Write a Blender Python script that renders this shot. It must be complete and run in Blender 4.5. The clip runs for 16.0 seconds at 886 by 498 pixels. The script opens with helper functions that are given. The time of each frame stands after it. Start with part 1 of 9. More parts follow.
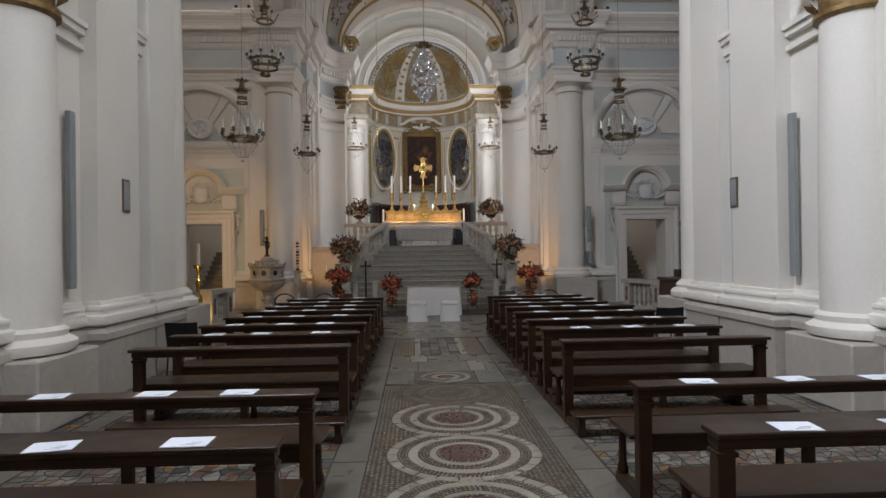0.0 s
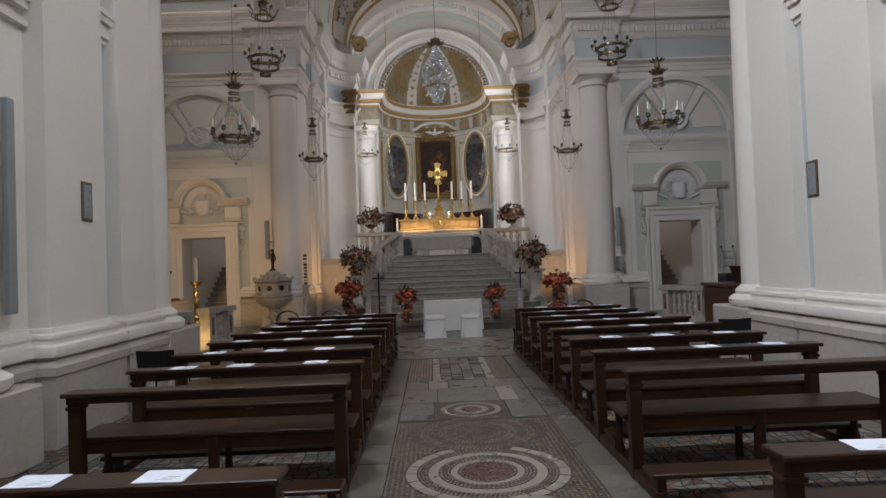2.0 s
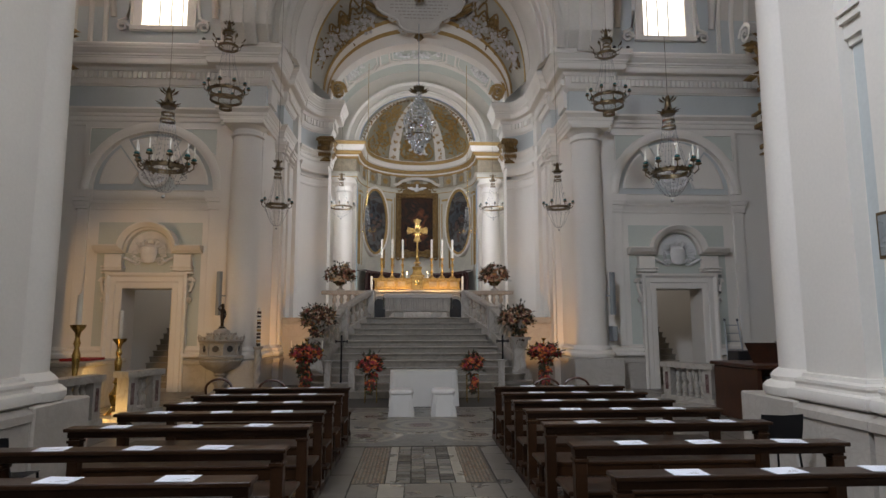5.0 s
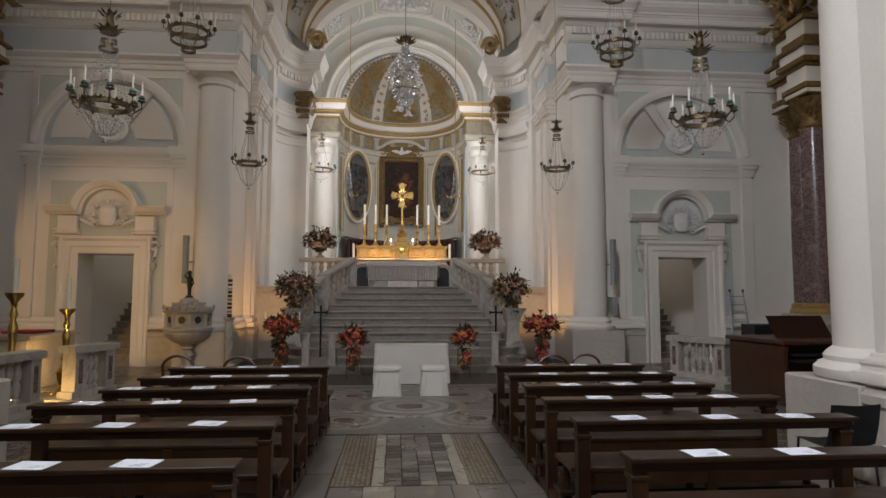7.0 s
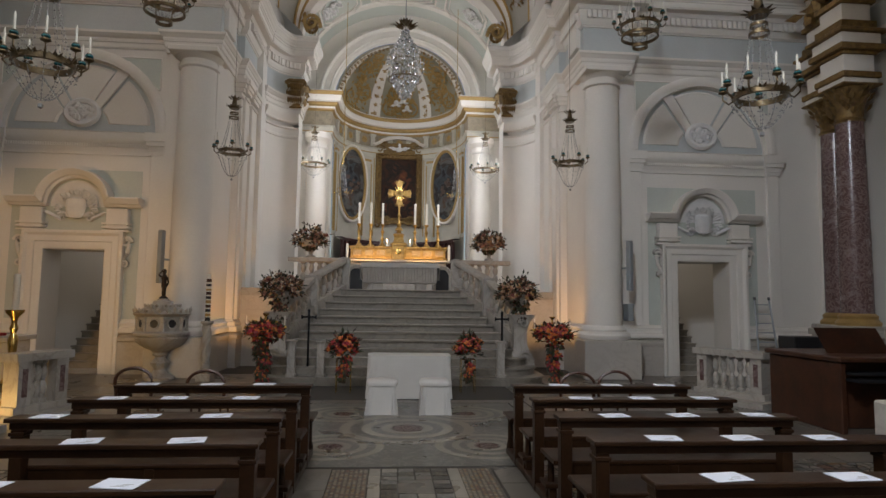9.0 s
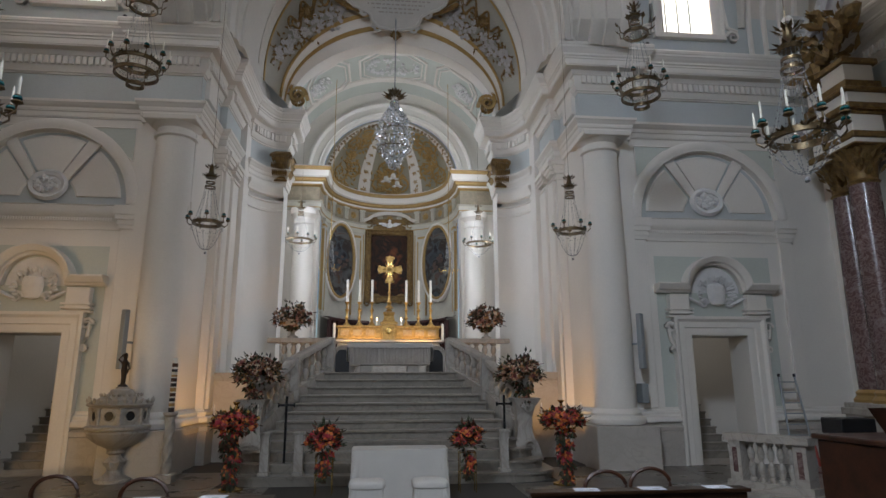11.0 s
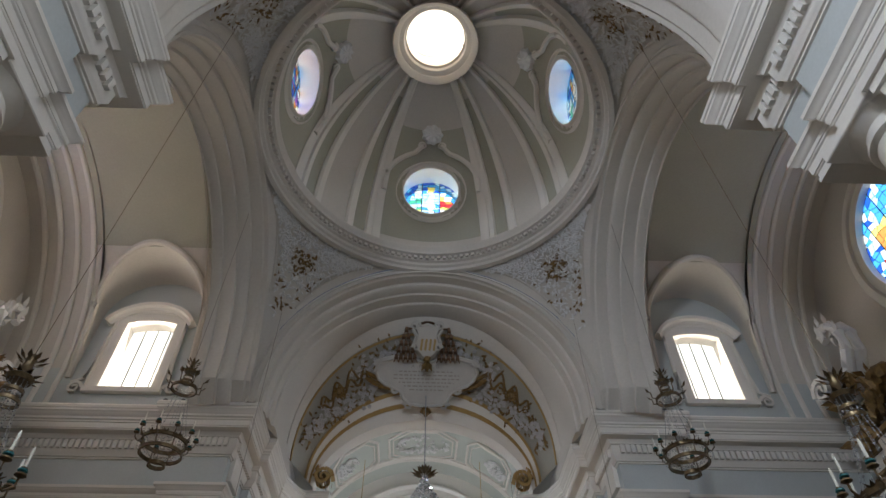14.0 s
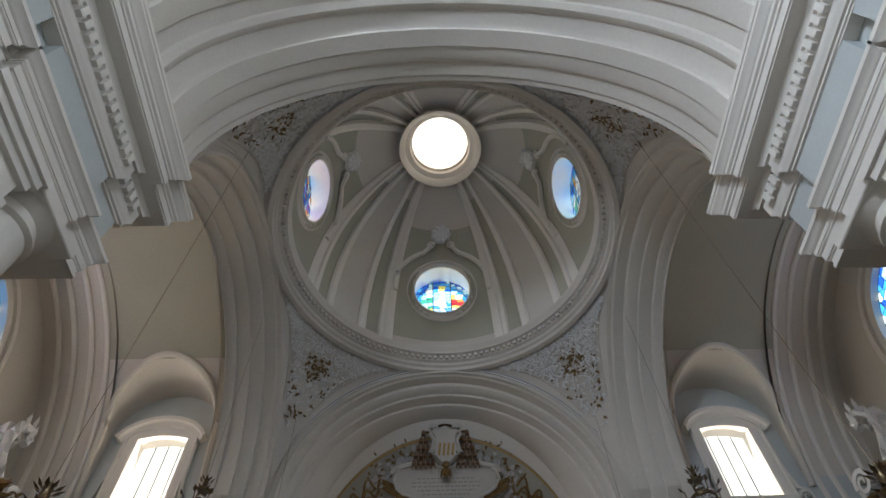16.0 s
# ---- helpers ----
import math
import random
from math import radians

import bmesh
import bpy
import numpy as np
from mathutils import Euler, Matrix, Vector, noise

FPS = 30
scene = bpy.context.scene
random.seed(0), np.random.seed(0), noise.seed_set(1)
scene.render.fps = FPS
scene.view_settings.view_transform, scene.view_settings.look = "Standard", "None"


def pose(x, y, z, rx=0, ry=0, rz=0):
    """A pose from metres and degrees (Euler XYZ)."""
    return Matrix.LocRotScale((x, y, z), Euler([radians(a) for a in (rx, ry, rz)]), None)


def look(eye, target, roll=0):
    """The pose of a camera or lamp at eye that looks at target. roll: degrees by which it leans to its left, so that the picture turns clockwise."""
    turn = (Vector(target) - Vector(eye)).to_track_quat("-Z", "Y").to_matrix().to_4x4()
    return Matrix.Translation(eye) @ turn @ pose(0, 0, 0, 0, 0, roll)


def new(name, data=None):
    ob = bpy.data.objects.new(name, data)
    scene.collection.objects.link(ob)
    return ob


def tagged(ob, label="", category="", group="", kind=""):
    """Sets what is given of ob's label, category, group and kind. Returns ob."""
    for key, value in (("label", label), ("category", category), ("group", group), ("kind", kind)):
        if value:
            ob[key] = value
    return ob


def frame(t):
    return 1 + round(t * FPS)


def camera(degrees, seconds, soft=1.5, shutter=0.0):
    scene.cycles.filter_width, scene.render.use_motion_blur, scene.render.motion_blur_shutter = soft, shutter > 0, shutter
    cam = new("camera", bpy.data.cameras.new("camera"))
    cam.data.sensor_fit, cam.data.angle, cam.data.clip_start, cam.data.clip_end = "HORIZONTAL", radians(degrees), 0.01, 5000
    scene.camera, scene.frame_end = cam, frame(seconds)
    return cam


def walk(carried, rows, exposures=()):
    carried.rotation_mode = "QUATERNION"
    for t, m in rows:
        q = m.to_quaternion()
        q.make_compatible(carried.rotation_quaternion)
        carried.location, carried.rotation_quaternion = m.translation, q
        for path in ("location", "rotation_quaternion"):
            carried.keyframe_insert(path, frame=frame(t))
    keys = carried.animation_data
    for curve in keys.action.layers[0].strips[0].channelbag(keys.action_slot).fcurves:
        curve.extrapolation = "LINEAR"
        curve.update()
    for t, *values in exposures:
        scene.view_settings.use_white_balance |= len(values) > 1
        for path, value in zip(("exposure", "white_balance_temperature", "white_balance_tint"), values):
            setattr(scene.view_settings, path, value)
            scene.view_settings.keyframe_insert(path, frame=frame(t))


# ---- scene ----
cam = camera(72.4, 16.0)
PATH = [
    (0, (-0.388, 1.209, 1.703), (-0.298, 3.207, 1.716), -0.8),
    (0.5, (-0.34, 1.524, 1.722), (-0.327, 3.523, 1.786), -2.3),
    (1, (-0.33, 1.847, 1.686), (-0.353, 3.847, 1.686), -1.0),
    (1.5, (-0.399, 2.212, 1.703), (-0.423, 4.211, 1.758), -2.2),
    (2, (-0.38, 2.596, 1.669), (-0.343, 4.595, 1.718), -2.2),
    (2.5, (-0.348, 2.894, 1.713), (-0.375, 4.889, 1.855), -2.5),
    (3, (-0.318, 3.171, 1.728), (-0.201, 5.144, 2.034), -0.4),
    (3.5, (-0.245, 3.44, 1.743), (-0.044, 5.402, 2.072), -1.1),
    (4, (-0.124, 3.794, 1.699), (-0.031, 5.768, 2.007), -0.5),
    (6.5, (-0.163, 5.387, 1.675), (-0.043, 7.374, 1.863), 0.7),
    (7, (-0.229, 5.726, 1.684), (-0.074, 7.714, 1.843), 0.1),
    (7.5, (-0.112, 6.027, 1.667), (0.005, 8.019, 1.801), -0.1),
    (8, (-0.221, 6.388, 1.661), (-0.14, 8.384, 1.766), -0.0),
    (8.5, (-0.274, 6.721, 1.683), (-0.12, 8.71, 1.818), 1.3),
    (11, (-0.194, 8.142, 1.699), (-0.002, 10.085, 2.135), -0.2),
    (11.5, (-0.229, 8.385, 1.705), (-0.079, 10.288, 2.302), 1.3),
    (12, (-0.25, 8.57, 1.68), (-0.10, 10.37, 2.545), 0.5),
    (12.5, (-0.275, 8.661, 1.669), (-0.155, 10.327, 2.769), -0.7),
    (13, (-0.231, 8.605, 1.651), (-0.196, 10.138, 2.934), 0.4),
    (13.5, (-0.278, 8.561, 1.697), (-0.179, 9.968, 3.115), -0.9),
    (14, (-0.191, 8.539, 1.7), (-0.126, 9.884, 3.179), -0.4),
    (14.5, (-0.282, 8.559, 1.698), (-0.305, 9.852, 3.224), 0.2),
    (15, (-0.236, 8.486, 1.705), (-0.298, 9.701, 3.293), 1.7),
    (15.5, (-0.251, 8.451, 1.72), (-0.286, 9.599, 3.357), 0.9),
    (16, (-0.309, 8.447, 1.721), (-0.271, 9.544, 3.393), -2.4),
]
walk(cam, [(t, look(eye, target, roll)) for t, eye, target, roll in PATH], [(0, -0.14, 6250, 14), (4, -0.14, 6150, 14), (8, -0.02, 6600, 14), (9, -0.08, 6400, 13), (11, -0.18, 5850, 11), (12.5, -0.36, 6000, 12), (16, -0.40, 5850, 9)])

# ---- light and air ----
world = bpy.data.worlds.new("sky")
scene.world = world
world.use_nodes = True
_nt = world.node_tree
_sky = _nt.nodes.new("ShaderNodeTexSky")
_sky.sky_type, _sky.sun_disc = "NISHITA", False
_sky.sun_elevation, _sky.sun_rotation = radians(42), radians(200)
_nt.links.new(_sky.outputs[0], _nt.nodes["Background"].inputs[0])
_nt.nodes["Background"].inputs[1].default_value = 0.08


def area(name, eye, target, w, h, watts, colour):
    """Daylight standing in an opening, an added fill lamp, or a shaded lamp."""
    d = bpy.data.lights.new(name, "AREA")
    d.shape, d.size, d.size_y, d.energy, d.color = "RECTANGLE", w, h, watts, colour
    ob = new(name, d)
    ob.matrix_world = look(eye, target)
    return ob


def spot(name, eye, target, watts, colour, degrees=70, size=0.05):
    d = bpy.data.lights.new(name, "SPOT")
    d.energy, d.color, d.spot_size, d.spot_blend, d.shadow_soft_size = watts, colour, radians(degrees), 0.6, size
    ob = new(name, d)
    ob.matrix_world = look(eye, target)
    return ob


COOL, NEUTRAL, SOFT = (0.84, 0.91, 1.0), (1.0, 0.83, 0.64), (0.95, 0.96, 1.0)
# daylight of the nave: unseen front opening, and added lamps without built clerestory windows
area("daylight_front", (0, -5.6, 5.2), (0, 10, 3.0), 3.2, 4.2, 30, COOL)
for s in (-1, 1):
    area("added_nave_daylight", (s * 4.1, 3.2, 10.9), (-s * 4.2, 8.6, 1.8), 1.5, 2.2, 1350 if s < 0 else 400, COOL)
    area("daylight_transept", (s * 7.2, 21.50, 11.2), (s * 7.2, 14, 8.5), 1.2, 2.1, 105 if s < 0 else 60, NEUTRAL)
    area("daylight_rose", (s * 10.75, 16.5, 11.9), (0, 16.5, 8.0), 2.6, 2.6, 150 if s < 0 else 30, NEUTRAL)
    area("daylight_chancel", (s * 4.9, 27.2, 7.6), (-s * 2.9, 28.4, 6.0), 2.0, 4.2, 250, SOFT)
    area("daylight_dome", (s * 4.08, 16.3, 16.75), (0, 16.3, 15.5), 1.1, 1.1, 30, SOFT)
    spot("stair_uplight", (s * 3.35, 20.55, 0.12), (s * 3.35, 21.7, 1.5), 150, (1.0, 0.5, 0.12), 90)
    area("altar_strip_light", (s * 0.95, 28.72, 3.17), (s * 0.95, 29.2, 3.6), 1.3, 0.05, 8, (1.0, 0.55, 0.16))
    # fill lamp added inside the closed stair room; no window is built there
    area("added_stair_fill", (s * 7.9, 23.2, 4.4), (s * 7.3, 23.0, 0), 0.9, 0.9, 9, (1.0, 0.93, 0.84))
area("daylight_lantern", (0, 16.3, 21.15), (0, 16.3, 10), 1.7, 1.7, 52, NEUTRAL)
area("daylight_dome", (0, 20.38, 16.75), (0, 16.3, 15.5), 1.1, 1.1, 40, NEUTRAL)
spot("chapel_lamp", (-9.2, 14.2, 2.6), (-7.4, 21.2, 2.1), 430, (1.0, 0.60, 0.25), 52, 0.15)
spot("shrine_lamp", (-6.35, 16.75, 0.30), (-6.55, 17.8, 0.5), 75, (1.0, 0.6, 0.18), 120)
spot("shrine_lamp", (-5.78, 15.38, 0.22), (-5.1, 16.2, 0.5), 16, (1.0, 0.6, 0.18), 150)


# ---- materials ----
def mat(name, base, rough=0.6, metal=0.0, var=0.12, scale=3.0, bump=0.15, fine=40.0, second=None, spec=0.5, amount=0.5, random=0.0):
    """A surface with broad stains and fine grain; second: a colour that shows in patches."""
    m = bpy.data.materials.new(name)
    m.use_nodes = True
    n, l = m.node_tree.nodes, m.node_tree.links
    b = n["Principled BSDF"]
    b.inputs["Roughness"].default_value, b.inputs["Metallic"].default_value = rough, metal
    b.inputs["Specular IOR Level"].default_value = spec
    tc = n.new("ShaderNodeTexCoord")
    big = n.new("ShaderNodeTexNoise")
    big.inputs["Scale"].default_value, big.inputs["Detail"].default_value = scale, 6
    small = n.new("ShaderNodeTexNoise")
    small.inputs["Scale"].default_value, small.inputs["Detail"].default_value = fine, 4
    for t in (big, small):
        l.new(tc.outputs["Object"], t.inputs["Vector"])
    ramp = n.new("ShaderNodeValToRGB")
    ramp.color_ramp.elements[0].position, ramp.color_ramp.elements[1].position = 0.5 - 0.25 * amount - 0.05, 0.5 + 0.25
    dark = second or tuple(c * (1 - var) for c in base)
    ramp.color_ramp.elements[0].color, ramp.color_ramp.elements[1].color = (*dark, 1), (*base, 1)
    l.new(big.outputs["Fac"], ramp.inputs["Fac"])
    mix = n.new("ShaderNodeMix")
    mix.data_type, mix.blend_type = "RGBA", "MULTIPLY"
    mix.inputs["Factor"].default_value = min(1.0, var * 1.6)
    l.new(ramp.outputs["Color"], mix.inputs["A"])
    l.new(small.outputs["Fac"], mix.inputs["B"])
    out = mix.outputs["Result"]
    if random:
        info = n.new("ShaderNodeObjectInfo")
        hsv = n.new("ShaderNodeHueSaturation")
        mr = n.new("ShaderNodeMapRange")
        mr.inputs["To Min"].default_value, mr.inputs["To Max"].default_value = 1 - random, 1 + random
        l.new(info.outputs["Random"], mr.inputs["Value"])
        l.new(mr.outputs["Result"], hsv.inputs["Value"])
        l.new(out, hsv.inputs["Color"])
        out = hsv.outputs["Color"]
    l.new(out, b.inputs["Base Color"])
    rr = n.new("ShaderNodeMapRange")
    rr.inputs["To Min"].default_value, rr.inputs["To Max"].default_value = max(0.02, rough - 0.12), min(1, rough + 0.12)
    l.new(big.outputs["Fac"], rr.inputs["Value"])
    l.new(rr.outputs["Result"], b.inputs["Roughness"])
    if bump:
        bp = n.new("ShaderNodeBump")
        bp.inputs["Strength"].default_value, bp.inputs["Distance"].default_value = bump, 0.004
        l.new(small.outputs["Fac"], bp.inputs["Height"])
        l.new(bp.outputs["Normal"], b.inputs["Normal"])
    return m


def veined(name, base, vein, rough=0.3, scale=2.0, width=0.06, random=0.0):
    """Polished stone with wandering veins."""
    m = mat(name, base, rough, var=0.18, scale=scale * 0.7, bump=0.05, fine=60, random=random)
    n, l = m.node_tree.nodes, m.node_tree.links
    b = n["Principled BSDF"]
    src = b.inputs["Base Color"].links[0].from_socket
    tc = n.new("ShaderNodeTexCoord")
    warp = n.new("ShaderNodeTexNoise")
    warp.inputs["Scale"].default_value, warp.inputs["Detail"].default_value, warp.inputs["Distortion"].default_value = scale, 8, 2.2
    l.new(tc.outputs["Object"], warp.inputs["Vector"])
    sub = n.new("ShaderNodeMath")
    sub.operation = "SUBTRACT"
    sub.inputs[1].default_value = 0.5
    l.new(warp.outputs["Fac"], sub.inputs[0])
    ab = n.new("ShaderNodeMath")
    ab.operation = "ABSOLUTE"
    l.new(sub.outputs[0], ab.inputs[0])
    mr = n.new("ShaderNodeMapRange")
    mr.inputs["From Max"].default_value, mr.inputs["To Min"].default_value, mr.inputs["To Max"].default_value = width, 0.75, 0.0
    l.new(ab.outputs[0], mr.inputs["Value"])
    mix = n.new("ShaderNodeMix")
    mix.data_type = "RGBA"
    l.new(mr.outputs["Result"], mix.inputs["Factor"])
    l.new(src, mix.inputs["A"])
    mix.inputs["B"].default_value = (*vein, 1)
    l.new(mix.outputs["Result"], b.inputs["Base Color"])
    return m


def islands(name, colours, rough=0.4, bump=0.1):
    """Small pieces, each of one of the colours."""
    m = mat(name, (0.5, 0.5, 0.5), rough, var=0.25, scale=6, bump=bump, fine=70)
    n, l = m.node_tree.nodes, m.node_tree.links
    b = n["Principled BSDF"]
    src = b.inputs["Base Color"].links[0].from_socket
    geo = n.new("ShaderNodeNewGeometry")
    ramp = n.new("ShaderNodeValToRGB")
    ramp.color_ramp.interpolation = "CONSTANT"
    while len(ramp.color_ramp.elements) < len(colours):
        ramp.color_ramp.elements.new(0.5)
    for i, c in enumerate(colours):
        ramp.color_ramp.elements[i].position = i / len(colours)
        ramp.color_ramp.elements[i].color = (*c, 1)
    l.new(geo.outputs["Random Per Island"], ramp.inputs["Fac"])
    mix = n.new("ShaderNodeMix")
    mix.data_type, mix.blend_type = "RGBA", "OVERLAY"
    mix.inputs["Factor"].default_value = 0.8
    l.new(ramp.outputs["Color"], mix.inputs["A"])
    l.new(src, mix.inputs["B"])
    l.new(mix.outputs["Result"], b.inputs["Base Color"])
    return m


def chequer(name, a, bcol, scale, rough=0.4):
    """Tiny set stones of two colours, as in the bands of the old floor."""
    m = mat(name, a, rough, var=0.2, scale=5, bump=0.1)
    n, l = m.node_tree.nodes, m.node_tree.links
    b = n["Principled BSDF"]
    src = b.inputs["Base Color"].links[0].from_socket
    tc = n.new("ShaderNodeTexCoord")
    vor = n.new("ShaderNodeTexVoronoi")
    vor.inputs["Scale"].default_value = scale
    l.new(tc.outputs["Object"], vor.inputs["Vector"])
    sep = n.new("ShaderNodeSeparateColor")
    l.new(vor.outputs["Color"], sep.inputs["Color"])
    gt = n.new("ShaderNodeMath")
    gt.operation = "GREATER_THAN"
    gt.inputs[1].default_value = 0.58
    l.new(sep.outputs["Red"], gt.inputs[0])
    mix = n.new("ShaderNodeMix")
    mix.data_type = "RGBA"
    l.new(gt.outputs[0], mix.inputs["Factor"])
    l.new(src, mix.inputs["A"])
    mix.inputs["B"].default_value = (*bcol, 1)
    l.new(mix.outputs["Result"], b.inputs["Base Color"])
    return m


def glow(name, colour, strength):
    m = bpy.data.materials.new(name)
    m.use_nodes = True
    b = m.node_tree.nodes["Principled BSDF"]
    b.inputs["Base Color"].default_value = (*colour, 1)
    b.inputs["Emission Color"].default_value = (*colour, 1)
    b.inputs["Emission Strength"].default_value = strength
    return m


def clear(name, colour):
    """Coloured or clear window glass: it lets light through in its colour."""
    m = bpy.data.materials.new(name)
    m.use_nodes = True
    n, l = m.node_tree.nodes, m.node_tree.links
    t = n.new("ShaderNodeBsdfTransparent")
    t.inputs["Color"].default_value = (*colour, 1)
    gl = n.new("ShaderNodeBsdfGlossy")
    gl.inputs["Roughness"].default_value = 0.15
    mx = n.new("ShaderNodeMixShader")
    mx.inputs[0].default_value = 0.05
    l.new(t.outputs[0], mx.inputs[1])
    l.new(gl.outputs[0], mx.inputs[2])
    l.new(mx.outputs[0], n["Material Output"].inputs["Surface"])
    return m


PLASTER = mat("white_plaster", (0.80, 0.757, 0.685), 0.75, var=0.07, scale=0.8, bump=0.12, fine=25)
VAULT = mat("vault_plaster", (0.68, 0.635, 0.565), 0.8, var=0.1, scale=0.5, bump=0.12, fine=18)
VAULTPANEL = mat("vault_panel_paint", (0.46, 0.445, 0.355), 0.8, var=0.1, scale=0.6, bump=0.1, fine=20)
ARCHFACE = mat("olive_grey_paint", (0.40, 0.38, 0.32), 0.8, var=0.12, scale=1.2, bump=0.12, fine=25)
BLUE = mat("pale_blue_paint", (0.57, 0.60, 0.585), 0.75, var=0.1, scale=0.9, bump=0.1, fine=25)
GREEN = mat("pale_green_paint", (0.59, 0.62, 0.555), 0.75, var=0.1, scale=0.9, bump=0.1, fine=25)
STUCCO = mat("white_stucco", (0.80, 0.79, 0.77), 0.65, var=0.1, scale=8, bump=0.3, fine=45)
STONE = veined("grey_white_marble", (0.50, 0.46, 0.40), (0.28, 0.255, 0.22), 0.42, 1.4, 0.05, random=0.06)
TRAVERTINE = veined("travertine_plinth", (0.58, 0.535, 0.47), (0.40, 0.36, 0.31), 0.5, 1.8, 0.06)
STEP = veined("worn_step_marble", (0.33, 0.295, 0.245), (0.19, 0.17, 0.14), 0.4, 1.6, 0.06)
SLAB = veined("floor_slab_marble", (0.175, 0.156, 0.128), (0.10, 0.09, 0.075), 0.3, 2.2, 0.05, random=0.16)
DARKSLAB = veined("dark_green_slab", (0.12, 0.12, 0.105), (0.22, 0.21, 0.18), 0.3, 3.0, 0.04, random=0.2)
PORPHYRY = mat("porphyry", (0.115, 0.055, 0.05), 0.28, var=0.3, scale=30, bump=0.05, fine=120)
MOSAIC = chequer("mosaic_band", (0.035, 0.030, 0.028), (0.07, 0.06, 0.05), 40)
MOSAIC2 = chequer("mosaic_field", (0.045, 0.038, 0.032), (0.10, 0.08, 0.055), 44)
PIECES = islands("floor_pieces", [(0.27, 0.24, 0.19), (0.07, 0.065, 0.06), (0.30, 0.27, 0.22), (0.13, 0.10, 0.08), (0.21, 0.195, 0.17), (0.05, 0.06, 0.05), (0.26, 0.14, 0.05), (0.32, 0.29, 0.24), (0.10, 0.095, 0.09), (0.16, 0.075, 0.05), (0.24, 0.22, 0.19), (0.12, 0.125, 0.13)], 0.32)
MORTAR = mat("floor_mortar", (0.075, 0.068, 0.058), 0.8, var=0.3, scale=6, bump=0.3)
WOOD = mat("dark_walnut", (0.042, 0.018, 0.007), 0.36, var=0.35, scale=5, bump=0.12, fine=30, second=(0.028, 0.012, 0.005), random=0.15, spec=0.2)
REDWOOD = mat("red_brown_wood", (0.105, 0.038, 0.018), 0.34, var=0.3, scale=4, bump=0.1, fine=30, second=(0.045, 0.017, 0.009))
GOLD = mat("gilding", (0.78, 0.50, 0.16), 0.36, 0.9, var=0.25, scale=12, bump=0.3, fine=60, second=(0.42, 0.25, 0.08))
OLDGOLD = mat("dull_gilding", (0.42, 0.27, 0.09), 0.5, 0.45, var=0.35, scale=10, bump=0.4, fine=50, second=(0.20, 0.12, 0.045))
GOLDPAINT = mat("gold_line_paint", (0.52, 0.34, 0.12), 0.5, 0.35, var=0.2, scale=8, bump=0.15)
BRASS = mat("polished_brass", (0.80, 0.55, 0.18), 0.22, 1.0, var=0.15, scale=12, bump=0.1)
BRONZE = mat("dark_bronze", (0.26, 0.185, 0.095), 0.36, 0.75, var=0.4, scale=20, bump=0.2)
IRON = mat("black_iron", (0.02, 0.02, 0.022), 0.5, 0.6, var=0.3, scale=20, bump=0.2)
WAX = mat("candle_wax", (0.80, 0.76, 0.66), 0.45, var=0.05, scale=10, bump=0.05)
CLOTH = mat("white_cloth", (0.62, 0.595, 0.55), 0.85, var=0.08, scale=3, bump=0.3, fine=90)
# white paper with the blue cast of the daylight mixed into its colour
PAPER = mat("blue_lit_paper", (0.74, 0.77, 0.84), 0.7, var=0.03, scale=8, bump=0.05)
INK = mat("grey_print", (0.35, 0.34, 0.32), 0.7, var=0.1, scale=20, bump=0)
GREY = mat("grey_speaker_metal", (0.33, 0.355, 0.36), 0.5, 0.2, var=0.1, scale=10, bump=0.2, fine=150)
# black plastic, also used as painted shade on parts meant as dark hollows
BLACK = mat("black_plastic_and_shade", (0.02, 0.02, 0.022), 0.45, var=0.2, scale=20, bump=0.1)
REDMARBLE = veined("violet_breccia", (0.15, 0.085, 0.08), (0.25, 0.19, 0.175), 0.25, 5.5, 0.09)


def oil(name, colours, scale, seed):
    """Old varnished paint: soft shapes of several colours."""
    m = mat(name, colours[0], 0.5, var=0.3, scale=4, bump=0.15, fine=30, spec=0.12)
    n, l = m.node_tree.nodes, m.node_tree.links
    tc = n.new("ShaderNodeTexCoord")
    mp = n.new("ShaderNodeMapping")
    mp.inputs["Location"].default_value = (seed, seed * 0.7, seed * 1.3)
    noise = n.new("ShaderNodeTexNoise")
    noise.inputs["Scale"].default_value, noise.inputs["Detail"].default_value, noise.inputs["Distortion"].default_value = scale, 5, 0.8
    l.new(tc.outputs["Object"], mp.inputs["Vector"])
    l.new(mp.outputs["Vector"], noise.inputs["Vector"])
    ramp = n.new("ShaderNodeValToRGB")
    while len(ramp.color_ramp.elements) < len(colours):
        ramp.color_ramp.elements.new(0.5)
    for i, c in enumerate(colours):
        ramp.color_ramp.elements[i].position = 0.30 + 0.40 * i / (len(colours) - 1)
        ramp.color_ramp.elements[i].color = (*c, 1)
    l.new(noise.outputs["Fac"], ramp.inputs["Fac"])
    l.new(ramp.outputs["Color"], n["Principled BSDF"].inputs["Base Color"])
    return m


PAINTING = oil("dark_oil_paint", [(0.012, 0.010, 0.009), (0.05, 0.022, 0.012), (0.02, 0.017, 0.014), (0.13, 0.045, 0.02), (0.20, 0.10, 0.03)], 1.3, 3.0)
OVALPAINT = oil("oval_oil_paint", [(0.025, 0.022, 0.024), (0.07, 0.08, 0.09), (0.04, 0.03, 0.025), (0.12, 0.125, 0.12), (0.10, 0.055, 0.03)], 1.6, 8.0)
OVALPAINT2 = mat("oval_oil_paint_warm", (0.17, 0.085, 0.05), 0.5, var=0.4, scale=5, bump=0.1, second=(0.10, 0.07, 0.06))
